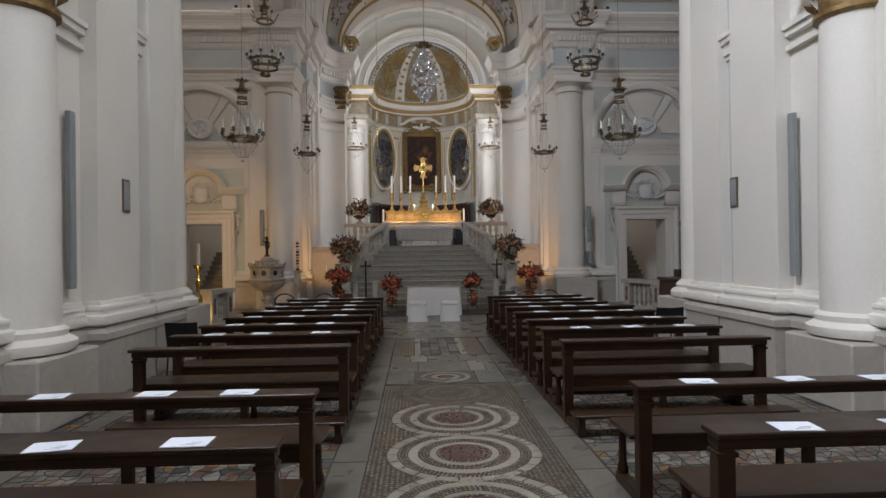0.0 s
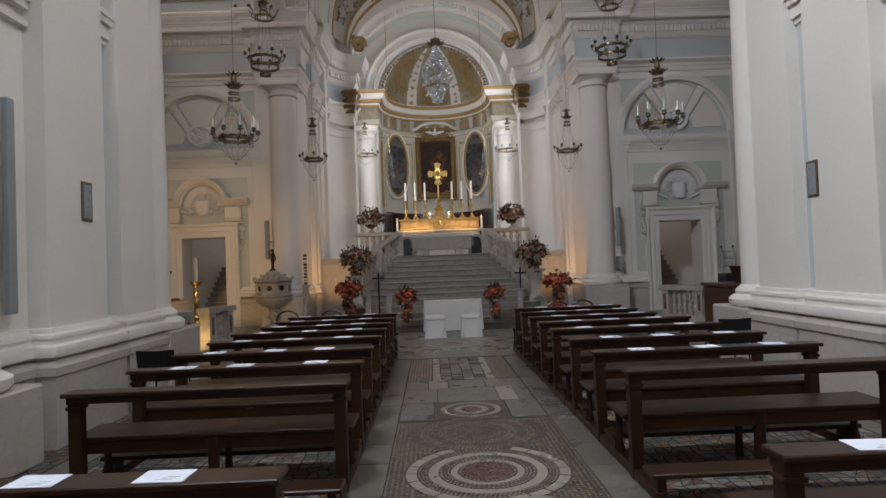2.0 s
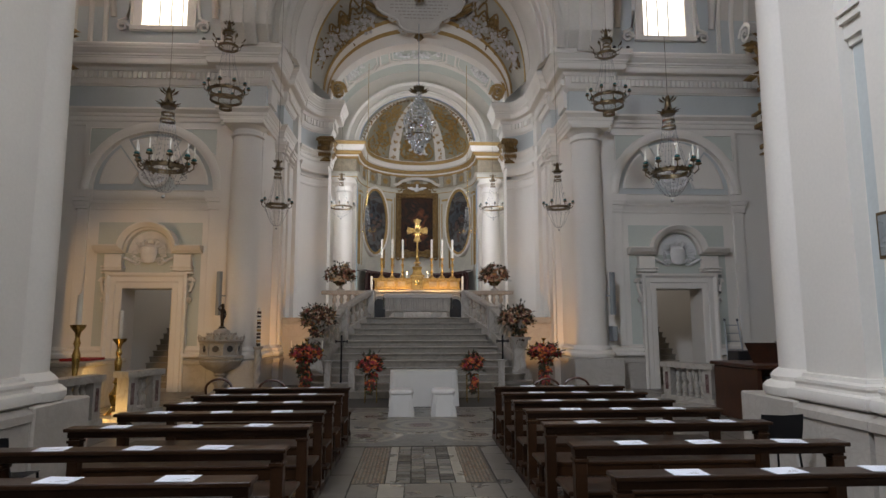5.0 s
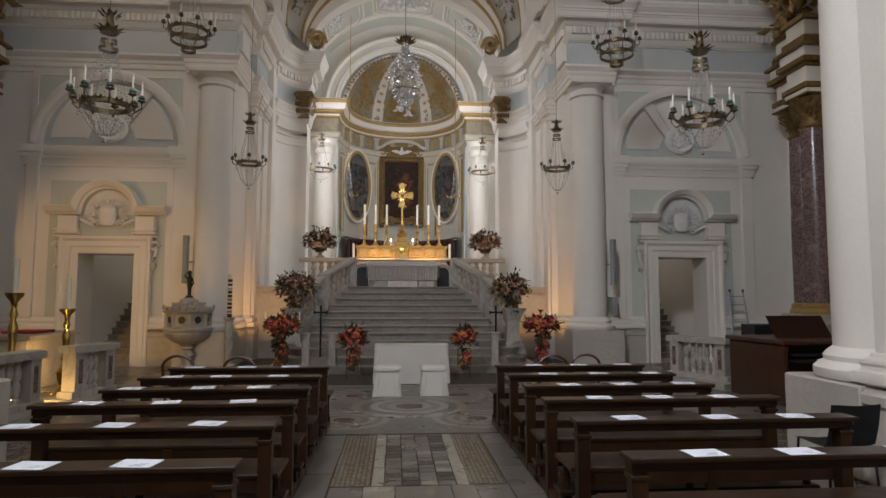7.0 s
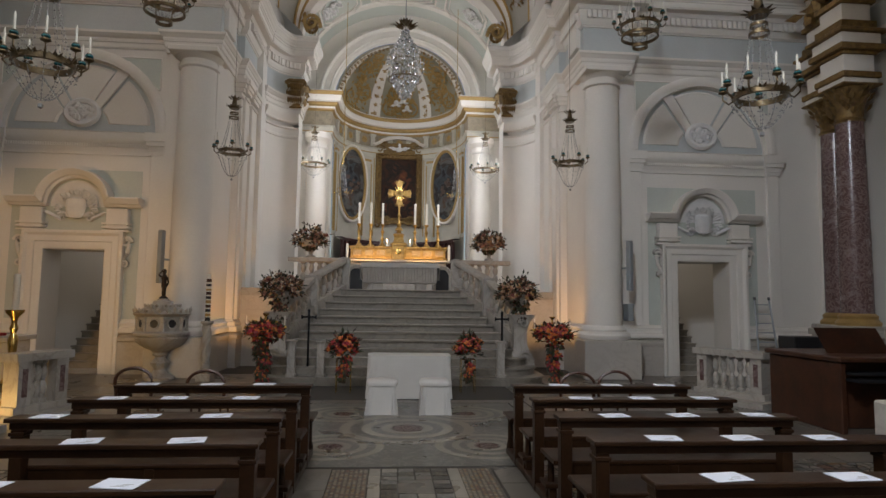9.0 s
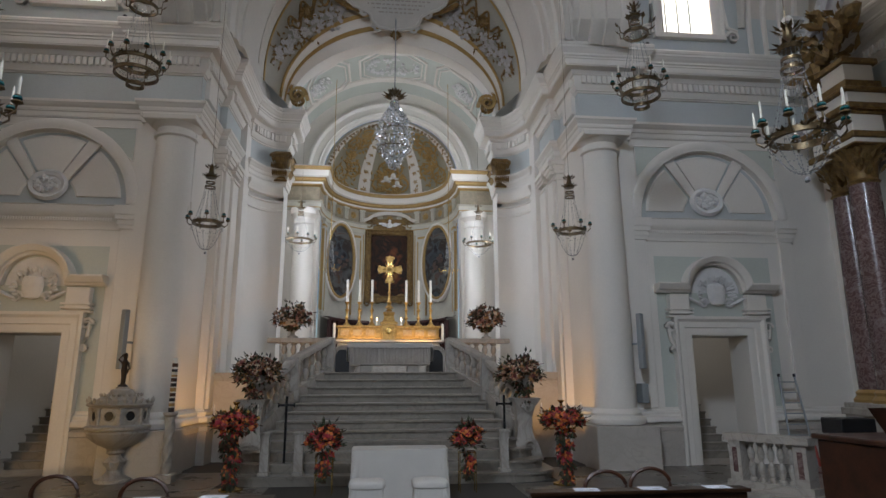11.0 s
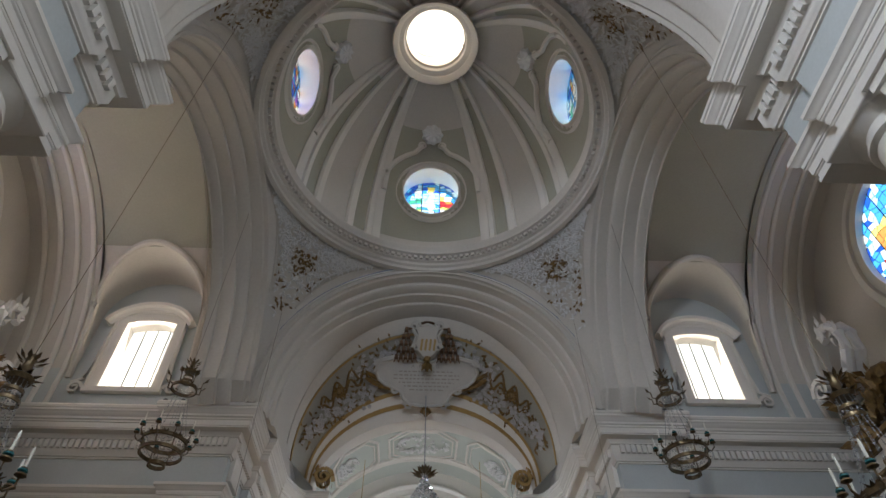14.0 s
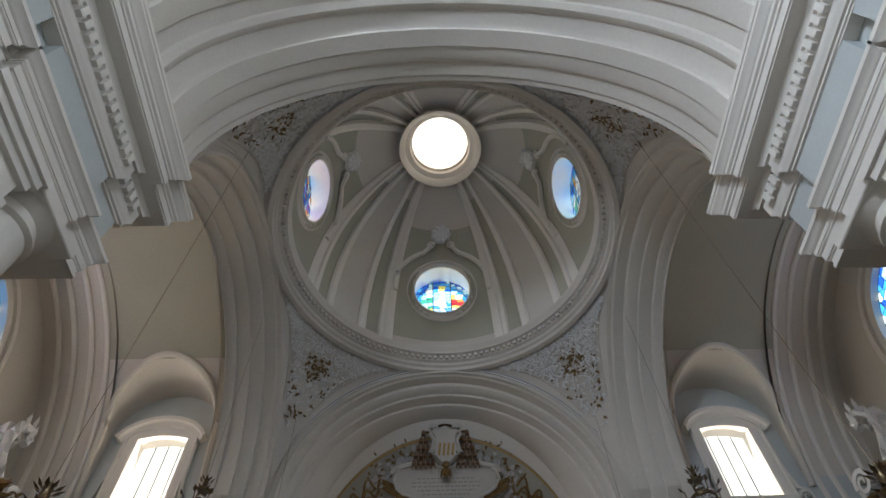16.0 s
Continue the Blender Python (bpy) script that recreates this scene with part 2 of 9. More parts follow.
STALLWOOD = mat("stall_wood", (0.09, 0.03, 0.025), 0.4, var=0.3, scale=5, bump=0.15, fine=30)
CRYSTAL = mat("cut_crystal", (0.90, 0.93, 0.98), 0.04, 0.95, var=0.05, scale=20, bump=0)
CRYSTALDROP = mat("glass_beads", (0.42, 0.42, 0.41), 0.12, 0.25, var=0.1, scale=20, bump=0)
LEAF = islands("dark_foliage", [(0.05, 0.065, 0.025), (0.03, 0.045, 0.02), (0.09, 0.05, 0.02), (0.07, 0.085, 0.035), (0.11, 0.035, 0.02), (0.04, 0.03, 0.02)], 0.55)
AUTUMN = islands("autumn_petals", [(0.52, 0.06, 0.03), (0.66, 0.19, 0.04), (0.44, 0.03, 0.05), (0.70, 0.28, 0.06), (0.25, 0.025, 0.03), (0.50, 0.10, 0.10)], 0.6)
BLUSH = islands("blush_petals", [(0.46, 0.22, 0.15), (0.60, 0.44, 0.28), (0.24, 0.06, 0.05), (0.52, 0.28, 0.09), (0.16, 0.11, 0.05), (0.64, 0.55, 0.42), (0.36, 0.16, 0.08)], 0.6)
APSECREAM = mat("aged_cream_paint", (0.62, 0.59, 0.49), 0.7, var=0.15, scale=2.5, bump=0.15, fine=25)
APSEPALE = mat("pale_half_dome_paint", (0.40, 0.37, 0.27), 0.7, var=0.15, scale=2, bump=0.15, fine=25)
APSETAN = mat("tan_gilt_stucco", (0.46, 0.39, 0.27), 0.65, var=0.3, scale=5, bump=0.4, fine=18, second=(0.32, 0.27, 0.19))
FLOWER = mat("aged_flower_stucco", (0.60, 0.57, 0.55), 0.7, var=0.2, scale=10, bump=0.3, fine=45)
ARMSBROWN = mat("brown_arms_stucco", (0.25, 0.14, 0.07), 0.65, var=0.3, scale=9, bump=0.3, fine=40)
TABLET = mat("tablet_stucco", (0.60, 0.56, 0.50), 0.7, var=0.12, scale=3, bump=0.2, fine=40)
FAINT = mat("faded_lettering", (0.40, 0.36, 0.31), 0.7, var=0.1, scale=20, bump=0)
TEAL = mat("teal_glass_cup", (0.03, 0.16, 0.17), 0.2, var=0.1, scale=20, bump=0)
DARKBRONZE = mat("statuette_bronze", (0.045, 0.032, 0.024), 0.4, 0.5, var=0.3, scale=20, bump=0.2)
FLAME = glow("candle_flame", (1.0, 0.7, 0.35), 12)

# ---- building blocks ----
def finish(bm, name, material, parent=None, label="", smooth=35):
    me = bpy.data.meshes.new(name)
    bm.normal_update()
    bm.to_mesh(me)
    bm.free()
    me.materials.append(material)
    if smooth:
        me.shade_smooth()
        me.set_sharp_from_angle(angle=radians(smooth))
    ob = new(name, me)
    if parent:
        ob.parent = parent
    if label:
        ob["label"] = label
    return ob


def part(name, bm, material, parent, label="", smooth=35):
    return finish(bm, name, material, parent, label, smooth)


def thing(name, label, category, at=(0, 0, 0), rz=0.0, group=""):
    ob = new(name)
    ob.empty_display_size = 0.1
    ob.matrix_world = pose(*at, 0, 0, rz)
    return tagged(ob, label, category, group)


def built(bm, name, material, label="", category="structure", smooth=35):
    return tagged(finish(bm, name, material, None, "", smooth), label, category, kind="structure")


def B():
    return bmesh.new()


def quadstrip(bm, rows, closed=False, flip=False, cap=False):
    """A skin over rows of points."""
    vs = [[bm.verts.new(p) for p in r] for r in rows]
    m = len(rows[0])
    for i in range(len(rows) - 1):
        for j in range(m if closed else m - 1):
            a, b, c, d = vs[i][j], vs[i][(j + 1) % m], vs[i + 1][(j + 1) % m], vs[i + 1][j]
            bm.faces.new((d, c, b, a) if flip else (a, b, c, d))
    if cap and closed:
        bm.faces.new(vs[0][::-1] if not flip else vs[0])
        bm.faces.new(vs[-1] if not flip else vs[-1][::-1])
    return vs


def box(bm, x0, x1, y0, y1, z0, z1, bevel=0.0):
    vs = [bm.verts.new((x, y, z)) for z in (z0, z1) for x, y in ((x0, y0), (x1, y0), (x1, y1), (x0, y1))]
    fs = [bm.faces.new([vs[i] for i in f]) for f in ((3, 2, 1, 0), (4, 5, 6, 7), (0, 1, 5, 4), (1, 2, 6, 5), (2, 3, 7, 6), (3, 0, 4, 7))]
    if bevel:
        es = list({e for f in fs for e in f.edges})
        bmesh.ops.bevel(bm, geom=es, offset=bevel, segments=1, affect="EDGES", profile=0.5)


def lathe(bm, prof, at=(0, 0, 0), n=20, squash=1.0):
    """Turned shape from rows of (radius, height)."""
    rows = []
    for r, z in prof:
        rows.append([(at[0] + r * math.cos(2 * math.pi * k / n), at[1] + squash * r * math.sin(2 * math.pi * k / n), at[2] + z) for k in range(n)])
    quadstrip(bm, rows, closed=True, cap=True)


def sweep(bm, pts, prof, side=(0, 0, 1), closed=False, sx=1, cap=False):
    """Carry a profile of (out, along side) down a mitred path. Out is to the right of the way, seen with side upwards."""
    side = Vector(side)
    pts = [Vector(p) for p in pts]
    n = len(pts)
    rows = []
    for i, p in enumerate(pts):
        a = pts[i - 1] if (i or closed) else None
        b = pts[(i + 1) % n] if (i < n - 1 or closed) else None
        t1 = (p - a).normalized() if a is not None else None
        t2 = (b - p).normalized() if b is not None else None
        t1, t2 = t1 or t2, t2 or t1
        n1, n2 = t1.cross(side), t2.cross(side)
        m = n1 + n2
        m = m.normalized() if m.length > 1e-6 else n1
        k = 1.0 / max(0.3, m.dot(n1))
        rows.append([(sx * q.x, q.y, q.z) for q in (p + m * (u * k) + side * v for u, v in prof)])
    if closed:
        rows.append(rows[0])
    quadstrip(bm, rows, flip=sx < 0)
    if cap and not closed:
        for r in (rows[0], rows[-1]):
            bm.faces.new([bm.verts.new(p) for p in r])


def arc(cx, cy, cz, a, b, t0, t1, n, axis="xz"):
    """Points of an ellipse in the plane of the two axes named."""
    out = []
    for i in range(n + 1):
        t = radians(t0 + (t1 - t0) * i / n)
        u, v = a * math.cos(t), b * math.sin(t)
        out.append((cx + u, cy, cz + v) if axis == "xz" else (cx, cy + u, cz + v) if axis == "yz" else (cx + u, cy + v, cz))
    return out


def scroll(bm, at, r, turns=1.6, w=0.06, d=0.05, flip=1, up=(0, 0, 1), right=(1, 0, 0), n=22):
    """A flat spiral volute."""
    at, up, right = Vector(at), Vector(up), Vector(right)
    nrm = right.cross(up)
    pts = []
    for i in range(n):
        f = i / (n - 1)
        th = f * turns * 2 * math.pi
        rr = r * (1 - 0.8 * f)
        pts.append((at + right * (flip * rr * math.cos(th)) + up * (rr * math.sin(th)), w * (1 - 0.5 * f)))
    for (p, w0), (q, w1) in zip(pts, pts[1:]):
        t = (q - p).normalized()
        o = t.cross(nrm)
        vs = [bm.verts.new(v) for v in (p - o * w0 / 2, p + o * w0 / 2, q + o * w1 / 2, q - o * w1 / 2, p - o * w0 / 2 - nrm * d, p + o * w0 / 2 - nrm * d, q + o * w1 / 2 - nrm * d, q - o * w1 / 2 - nrm * d)]
        for f in ((0, 1, 2, 3), (7, 6, 5, 4), (0, 4, 5, 1), (3, 2, 6, 7)):
            bm.faces.new([vs[k] for k in f])


def tube(bm, pts, r, n=6, cap=True, taper=1.0):
    """A round bar along points."""
    pts = [Vector(p) for p in pts]
    rows = []
    for i, p in enumerate(pts):
        t = (pts[min(i + 1, len(pts) - 1)] - pts[max(i - 1, 0)]).normalized()
        a = t.cross(Vector((0, 0, 1)) if abs(t.z) < 0.95 else Vector((1, 0, 0))).normalized()
        b = t.cross(a)
        rr = r * (1 + (taper - 1) * i / max(1, len(pts) - 1))
        rows.append([p + a * (rr * math.cos(2 * math.pi * k / n)) + b * (rr * math.sin(2 * math.pi * k / n)) for k in range(n)])
    quadstrip(bm, rows, closed=True, cap=cap)


def blob(bm, at, r, rng, n=5, flat=1.0):
    """A small knobbly bead, leaf clump or flower head."""
    at = Vector(at)
    rows = []
    for i in range(1, n):
        th = math.pi * i / n
        rows.append([at + Vector((math.sin(th) * math.cos(2 * math.pi * k / 6), math.sin(th) * math.sin(2 * math.pi * k / 6), flat * math.cos(th))) * (r * rng.uniform(0.75, 1.2)) for k in range(6)])
    quadstrip(bm, rows, closed=True, cap=True)


def petal(bm, at, d, up, l, w):
    """A bent leaf or petal of four faces."""
    at, d, up = Vector(at), Vector(d).normalized(), Vector(up)
    s = d.cross(up)
    s = s.normalized() if s.length > 1e-4 else Vector((1, 0, 0))
    k = s.cross(d)
    a, b, c, e = (bm.verts.new(p) for p in (at, at + d * l * 0.5 + s * w / 2 - k * w * 0.15, at + d * l, at + d * l * 0.5 - s * w / 2 - k * w * 0.15))
    m = bm.verts.new(at + d * l * 0.55 + k * w * 0.2)
    for f in ((a, b, m), (b, c, m), (c, e, m), (e, a, m)):
        bm.faces.new(f)


# ---- daylight seen through the openings ----
DAY = glow("bright_day", (1.0, 0.95, 0.84), 1.5)
DAYCOOL = glow("bright_sky", (0.86, 0.93, 1.0), 2.0)


def backdrop(x0, x1, y0, y1, z0, z1, material):
    bm = B()
    box(bm, x0, x1, y0, y1, z0, z1)
    return tagged(finish(bm, "backdrop", material, None, "", 0), "bright daylight outside a window", "sky", kind="structure")


for s in (-1, 1):
    backdrop(*sorted((s * 6.2, s * 8.3)), 21.9, 21.95, 9.8, 14.5, DAY)
    backdrop(*sorted((s * 11.2, s * 11.25)), 13.5, 19.5, 9.9, 17.5, DAYCOOL)
    backdrop(*sorted((s * 4.6, s * 4.65)), 14.0, 18.6, 15.0, 20.5, DAYCOOL)
    backdrop(*sorted((s * 5.3, s * 5.35)), 25.5, 28.9, 4.8, 10.3, DAYCOOL)
backdrop(-2.0, 2.0, 20.9, 20.95, 15.0, 20.5, DAYCOOL)
backdrop(-1.8, 1.8, 14.5, 18.1, 21.2, 21.25, DAY)
backdrop(-1.7, 1.7, -6.9, -6.85, 3.0, 7.5, DAYCOOL)

# ---- large structure ----
CY, HALF, SPRING = 16.3, 4.1, 9.85  # centre and half-width of the crossing, height where its arches spring
TOP = 9.5  # top of the great cornice
bm = B()
box(bm, -13, 13, -6.5, 23.2, -0.3, -0.006)
built(bm, "floor", MORTAR, "old stone floor bedded in grey mortar", "floor")

# plan line of one side, room on the right hand
PIER_FAR = [(3.12, 25.9, 0), (3.12, 25.25, 0), (3.28, 25.25, 0), (3.48, 25.18, 0), (3.74, 24.95, 0), (3.92, 24.62, 0), (4.00, 24.38, 0), (4.15, 24.38, 0), (4.15, 22.5, 0), (4.33, 22.5, 0), (4.33, 21.0, 0), (5.45, 21.0, 0), (5.45, 21.2, 0)]
WALL_BACK = [(5.45, 21.2, 0), (10.4, 21.2, 0)]
REST = [(10.4, 21.2, 0), (10.4, 12.0, 0), (5.9, 12.0, 0), (5.9, 12.35, 0), (4.36, 12.35, 0), (4.36, 11.7, 0), (4.24, 11.7, 0), (4.24, 10.2, 0), (4.40, 10.2, 0), (4.40, 9.85, 0), (4.24, 9.85, 0), (4.24, 8.75, 0), (4.45, 8.75, 0), (4.45, -6.2, 0)]
# the wall itself stands back behind the corner column
REST_WALL = REST[:3] + [(5.9, 12.2, 0), (5.2, 12.2, 0), (5.2, 11.95, 0), (4.85, 11.95, 0), (4.85, 11.1, 0), (4.24, 11.1, 0)] + REST[7:]
FOOT = (PIER_FAR + [(6.24, 21.2, 0)], [(8.39, 21.2, 0)] + REST_WALL)
WHOLE = PIER_FAR + WALL_BACK[1:] + REST[1:]
# the cornice runs straight over the narrow recess of the nave pier
CROWN = [p for p in WHOLE if (p[0], p[1]) not in ((4.24, 10.2), (4.40, 10.2), (4.40, 9.85), (4.24, 9.85))]

WALLP = [(0, -0.1), (0, TOP), (-0.7, TOP), (-0.7, -0.1)]
PLINTH = [(0, 0), (0.14, 0), (0.14, 0.70), (0.17, 0.72), (0.17, 0.80), (0.10, 0.86), (0.0, 0.87)]
TORUS = [(0.0, 0.87), (0.10, 0.875), (0.145, 0.90), (0.155, 0.95), (0.14, 1.0), (0.09, 1.02), (0.085, 1.05), (0.10, 1.08), (0.095, 1.11), (0.04, 1.13), (0.03, 1.17), (0.0, 1.18)]
ARCHIT = [(0, 7.28), (0.05, 7.28), (0.05, 7.39), (0.065, 7.40), (0.065, 7.42), (0.08, 7.42), (0.08, 7.53), (0.10, 7.545), (0.10, 7.57), (0.11, 7.57), (0.11, 7.63), (0.14, 7.65), (0.16, 7.70), (0.19, 7.72), (0.19, 7.78), (0.03, 7.80)]
FRIEZE = [(0.03, 7.80), (0.03, 8.42)]
CORNICE = [(0.03, 8.42), (0.06, 8.43), (0.06, 8.46), (0.09, 8.47), (0.11, 8.52), (0.15, 8.58), (0.15, 8.82), (0.19, 8.83), (0.20, 8.87), (0.24, 8.92), (0.40, 8.94), (0.40, 8.97), (0.42, 8.97), (0.42, 9.10), (0.44, 9.11), (0.44, 9.15), (0.47, 9.17), (0.475, 9.22), (0.50, 9.24), (0.52, 9.29), (0.56, 9.33), (0.56, 9.38), (0.575, 9.39), (0.58, 9.45), (0.55, TOP), (-0.7, TOP + 0.02)]


def along(points, z=0):
    return [(p[0], p[1], z) for p in points]


for s, side in ((1, "east"), (-1, "west")):
    bm = B()
    sweep(bm, PIER_FAR, WALLP, sx=s)
    built(bm, f"wall_chancel_pier_{side}", PLASTER, "white plastered pier beside the chancel arch", "wall")
    bm = B()
    sweep(bm, REST_WALL, WALLP, sx=s)
    built(bm, f"wall_nave_{side}", PLASTER, "white plastered piers and transept wall", "wall")
    # back wall of the transept with its door, and the window above the cornice
    bm = B()
    x0, x1 = sorted((s * 5.45, s * 6.66))
    box(bm, x0, x1, 21.2, 21.9, -0.1, 8.0)
    x0, x1 = sorted((s * 7.97, s * 10.6))
    box(bm, x0, x1, 21.2, 21.9, -0.1, 8.0)
    x0, x1 = sorted((s * 6.66, s * 7.97))
    box(bm, x0, x1, 21.2, 21.9, 2.74, 8.0)
    x0, x1 = sorted((s * 4.2, s * 10.6))
    box(bm, x0, x1, 21.2, 21.9, 8.0, TOP)
    built(bm, f"wall_transept_{side}", PLASTER, "white plastered transept wall with a doorway", "wall")
    bm = B()
    for a, b, c, d in ((4.2, 6.57, TOP, 13.9), (7.86, 10.6, TOP, 13.9), (6.57, 7.86, TOP, 10.15), (6.57, 7.86, 12.28, 13.9)):
        x0, x1 = sorted((s * a, s * b))
        box(bm, x0, x1, 21.0, 21.45, c, d)
    built(bm, f"wall_clerestory_{side}", BLUE, "pale painted wall round a high window", "wall")
    bm = B()
    for line in FOOT:
        sweep(bm, line, PLINTH, sx=s)
    built(bm, "plinth", TRAVERTINE, "pale marble wall plinth with worn edges", "plinth")
    bm = B()
    for line in FOOT:
        sweep(bm, line, TORUS, sx=s)
    built(bm, "base_moulding", PLASTER, "white moulded pilaster base", "trim")
    bm = B()
    sweep(bm, WHOLE, ARCHIT, sx=s)
    built(bm, "architrave", PLASTER, "white stepped architrave", "trim")
    bm = B()
    sweep(bm, WHOLE, FRIEZE, sx=s)
    built(bm, "frieze", BLUE, "pale blue painted frieze", "trim")
    bm = B()
    sweep(bm, CROWN, CORNICE, sx=s)
    built(bm, "cornice", PLASTER, "white moulded cornice", "trim")
    # dentils
    bm = B()
    for (ax, ay, _), (bx, by, _) in zip(CROWN, CROWN[1:]):
        a, b = Vector((ax, ay, 0)), Vector((bx, by, 0))
        t = (b - a)
        ln = t.length
        if ln < 0.12:
            continue
        t.normalize()
        o = t.cross(Vector((0, 0, 1)))
        k = max(1, int(ln / 0.135))
        for i in range(k + 1):
            p = a + t * (ln * (i + 0.5) / (k + 1)) + o * 0.15
            q = [p - t * 0.04, p + t * 0.04, p + t * 0.04 + o * 0.07, p - t * 0.04 + o * 0.07]
            vs = [bm.verts.new((s * v.x, v.y, z)) for z in (8.61, 8.80) for v in q]
            for f in ((0, 1, 2, 3), (4, 7, 6, 5), (0, 4, 5, 1), (1, 5, 6, 2), (2, 6, 7, 3), (3, 7, 4, 0)):
                bm.faces.new([vs[n] for n in f])
    tagged(built(bm, "dentils", PLASTER, "row of small white dentil blocks", "trim", smooth=0), kind="stuff")

# unseen front wall behind the viewer, round an assumed opening for daylight
bm = B()
for a, b, c, d in ((-5.2, -1.6, -0.1, 14), (1.6, 5.2, -0.1, 14), (-1.6, 1.6, 7.4, 14), (-1.6, 1.6, -0.1, 3.1)):
    box(bm, a, b, -6.2, -5.7, c, d)
built(bm, "wall_front", PLASTER, "white plastered front wall of the nave", "wall")

# vaults
bm = B()
rows = [arc(0, y, TOP, 4.75, 4.4, 0, 180, 40) for y in (-6.2, 11.4)]
quadstrip(bm, rows)
rows = [arc(0, y, TOP, 5.0, 4.65, 0, 180, 40) for y in (-6.2, 11.4)]
quadstrip(bm, rows, flip=True)
built(bm, "ceiling_nave", VAULT, "plain plastered barrel vault of the nave", "ceiling")

# the four arches of the crossing: stepped archivolts that run back as soffits
STEPS = [(0.25, 0.0), (0.20, 0.0), (0.20, 0.04), (0.15, 0.05), (0.15, 0.02), (0.05, 0.02), (0.05, 0.06), (0.0, 0.07), (0.0, -0.02), (-0.03, -0.06), (-0.03, -0.32), (-0.10, -0.34), (-0.14, -0.40), (-0.14, -0.62), (-0.20, -0.64), (-0.20, -0.95), (-0.25, -0.97), (-0.28, -1.05), (-0.28, -1.6)]


def archpath(axis, cx, cy, cz, r, n=56):
    """Up, over and down, stilted from the cornice."""
    p = arc(cx, cy, cz, r, r, 180, 0, n, axis)
    first, last = p[0], p[-1]
    out = 0.32 if axis == "yz" else 0.0
    return [(first[0], first[1] - out, TOP - 0.05)] + p + [(last[0], last[1] + out, TOP - 0.05)]


RA = 3.85
NAVE_STEPS = STEPS[:9] + [(-0.03, -0.06), (-0.03, -0.32), (-0.07, -0.34), (-0.10, -0.40), (-0.10, -0.62), (-0.13, -0.64), (-0.13, -0.95), (-0.08, -0.97), (-0.04, -1.05), (-0.04, -1.30), (-0.08, -1.33), (-0.11, -1.42), (-0.08, -1.52), (-0.03, -1.55), (-0.03, -1.80), (-0.09, -1.83), (-0.12, -1.95), (-0.12, -2.15), (-0.06, -2.18), (-0.03, -2.3), (-0.03, -2.5), (-0.10, -2.54), (-0.10, -3.2), (0.3, -3.2)]
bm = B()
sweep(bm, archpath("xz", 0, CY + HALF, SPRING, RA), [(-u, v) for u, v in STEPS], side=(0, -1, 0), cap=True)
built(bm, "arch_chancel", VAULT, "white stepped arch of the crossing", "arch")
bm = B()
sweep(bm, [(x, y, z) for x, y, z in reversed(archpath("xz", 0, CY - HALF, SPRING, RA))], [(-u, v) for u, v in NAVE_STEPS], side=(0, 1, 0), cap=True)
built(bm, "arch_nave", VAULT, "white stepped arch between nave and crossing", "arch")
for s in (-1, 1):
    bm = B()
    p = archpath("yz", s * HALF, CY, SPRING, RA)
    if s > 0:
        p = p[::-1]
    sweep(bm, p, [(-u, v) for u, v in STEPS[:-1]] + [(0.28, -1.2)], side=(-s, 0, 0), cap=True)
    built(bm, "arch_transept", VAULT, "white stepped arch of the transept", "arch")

# walls that close the arches off from the vaults behind them
for y in (CY - HALF - 3.18,):
    bm = B()
    quadstrip(bm, [[(r * math.cos(math.pi * k / 48), y, (SPRING if r < 4 else TOP) + r * math.sin(math.pi * k / 48)) for k in range(49)] for r in (RA - 0.05, 5.0)])
    built(bm, "wall_over_arch", VAULT, "plain plaster wall over the arch", "wall")
for s in (-1, 1):
    bm = B()
    quadstrip(bm, [[(s * (HALF + 1.18), CY + q * math.cos(math.pi * k / 48), SPRING - 0.1 + r * math.sin(math.pi * k / 48)) for k in range(49)] for r, q in ((RA - 0.28, RA - 0.28), (5.3, 5.3))])
    built(bm, "wall_over_arch", VAULT, "plain plaster wall over the arch", "wall")

# cornice top that carries the nave arch
for s in (-1, 1):
    bm = B()
    box(bm, *sorted((s * 3.72, s * 4.9)), 8.8, 12.3, TOP + 0.024, TOP + 0.07)
    built(bm, "arch_impost", PLASTER, "plain plaster impost under the nave arch", "trim")

for s in (-1, 1):
    bm = B()
    box(bm, *sorted((s * 4.30, s * 5.96)), 11.12, 12.42, 7.272, 7.33)
    box(bm, *sorted((s * 4.20, s * 4.46)), 9.80, 10.25, 8.40, 8.44)
    built(bm, "entablature_soffit", PLASTER, "plain underside of the entablature over the corner column", "trim", smooth=0)
# blocks on the cornice from which the arches rise
for s in (-1, 1):
    bm = B()
    box(bm, *sorted((s * 3.60, s * 4.3)), 21.9, 24.9, TOP + 0.024, 9.98)
    box(bm, *sorted((s * 4.14, s * 5.36)), 20.44, 21.2, TOP + 0.024, 10.3)
    built(bm, "arch_foot", VAULT, "plain plaster block on the cornice under the arches", "trim")

# pendentives
RS2 = 2 * HALF * HALF
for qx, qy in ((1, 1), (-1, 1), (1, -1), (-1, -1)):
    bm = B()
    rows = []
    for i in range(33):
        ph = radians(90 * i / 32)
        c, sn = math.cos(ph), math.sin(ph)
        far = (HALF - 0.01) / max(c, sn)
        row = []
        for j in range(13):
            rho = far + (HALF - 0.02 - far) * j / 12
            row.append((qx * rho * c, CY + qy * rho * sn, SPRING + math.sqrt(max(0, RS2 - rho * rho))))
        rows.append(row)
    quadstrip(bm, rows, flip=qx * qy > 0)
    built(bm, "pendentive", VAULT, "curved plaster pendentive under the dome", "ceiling")

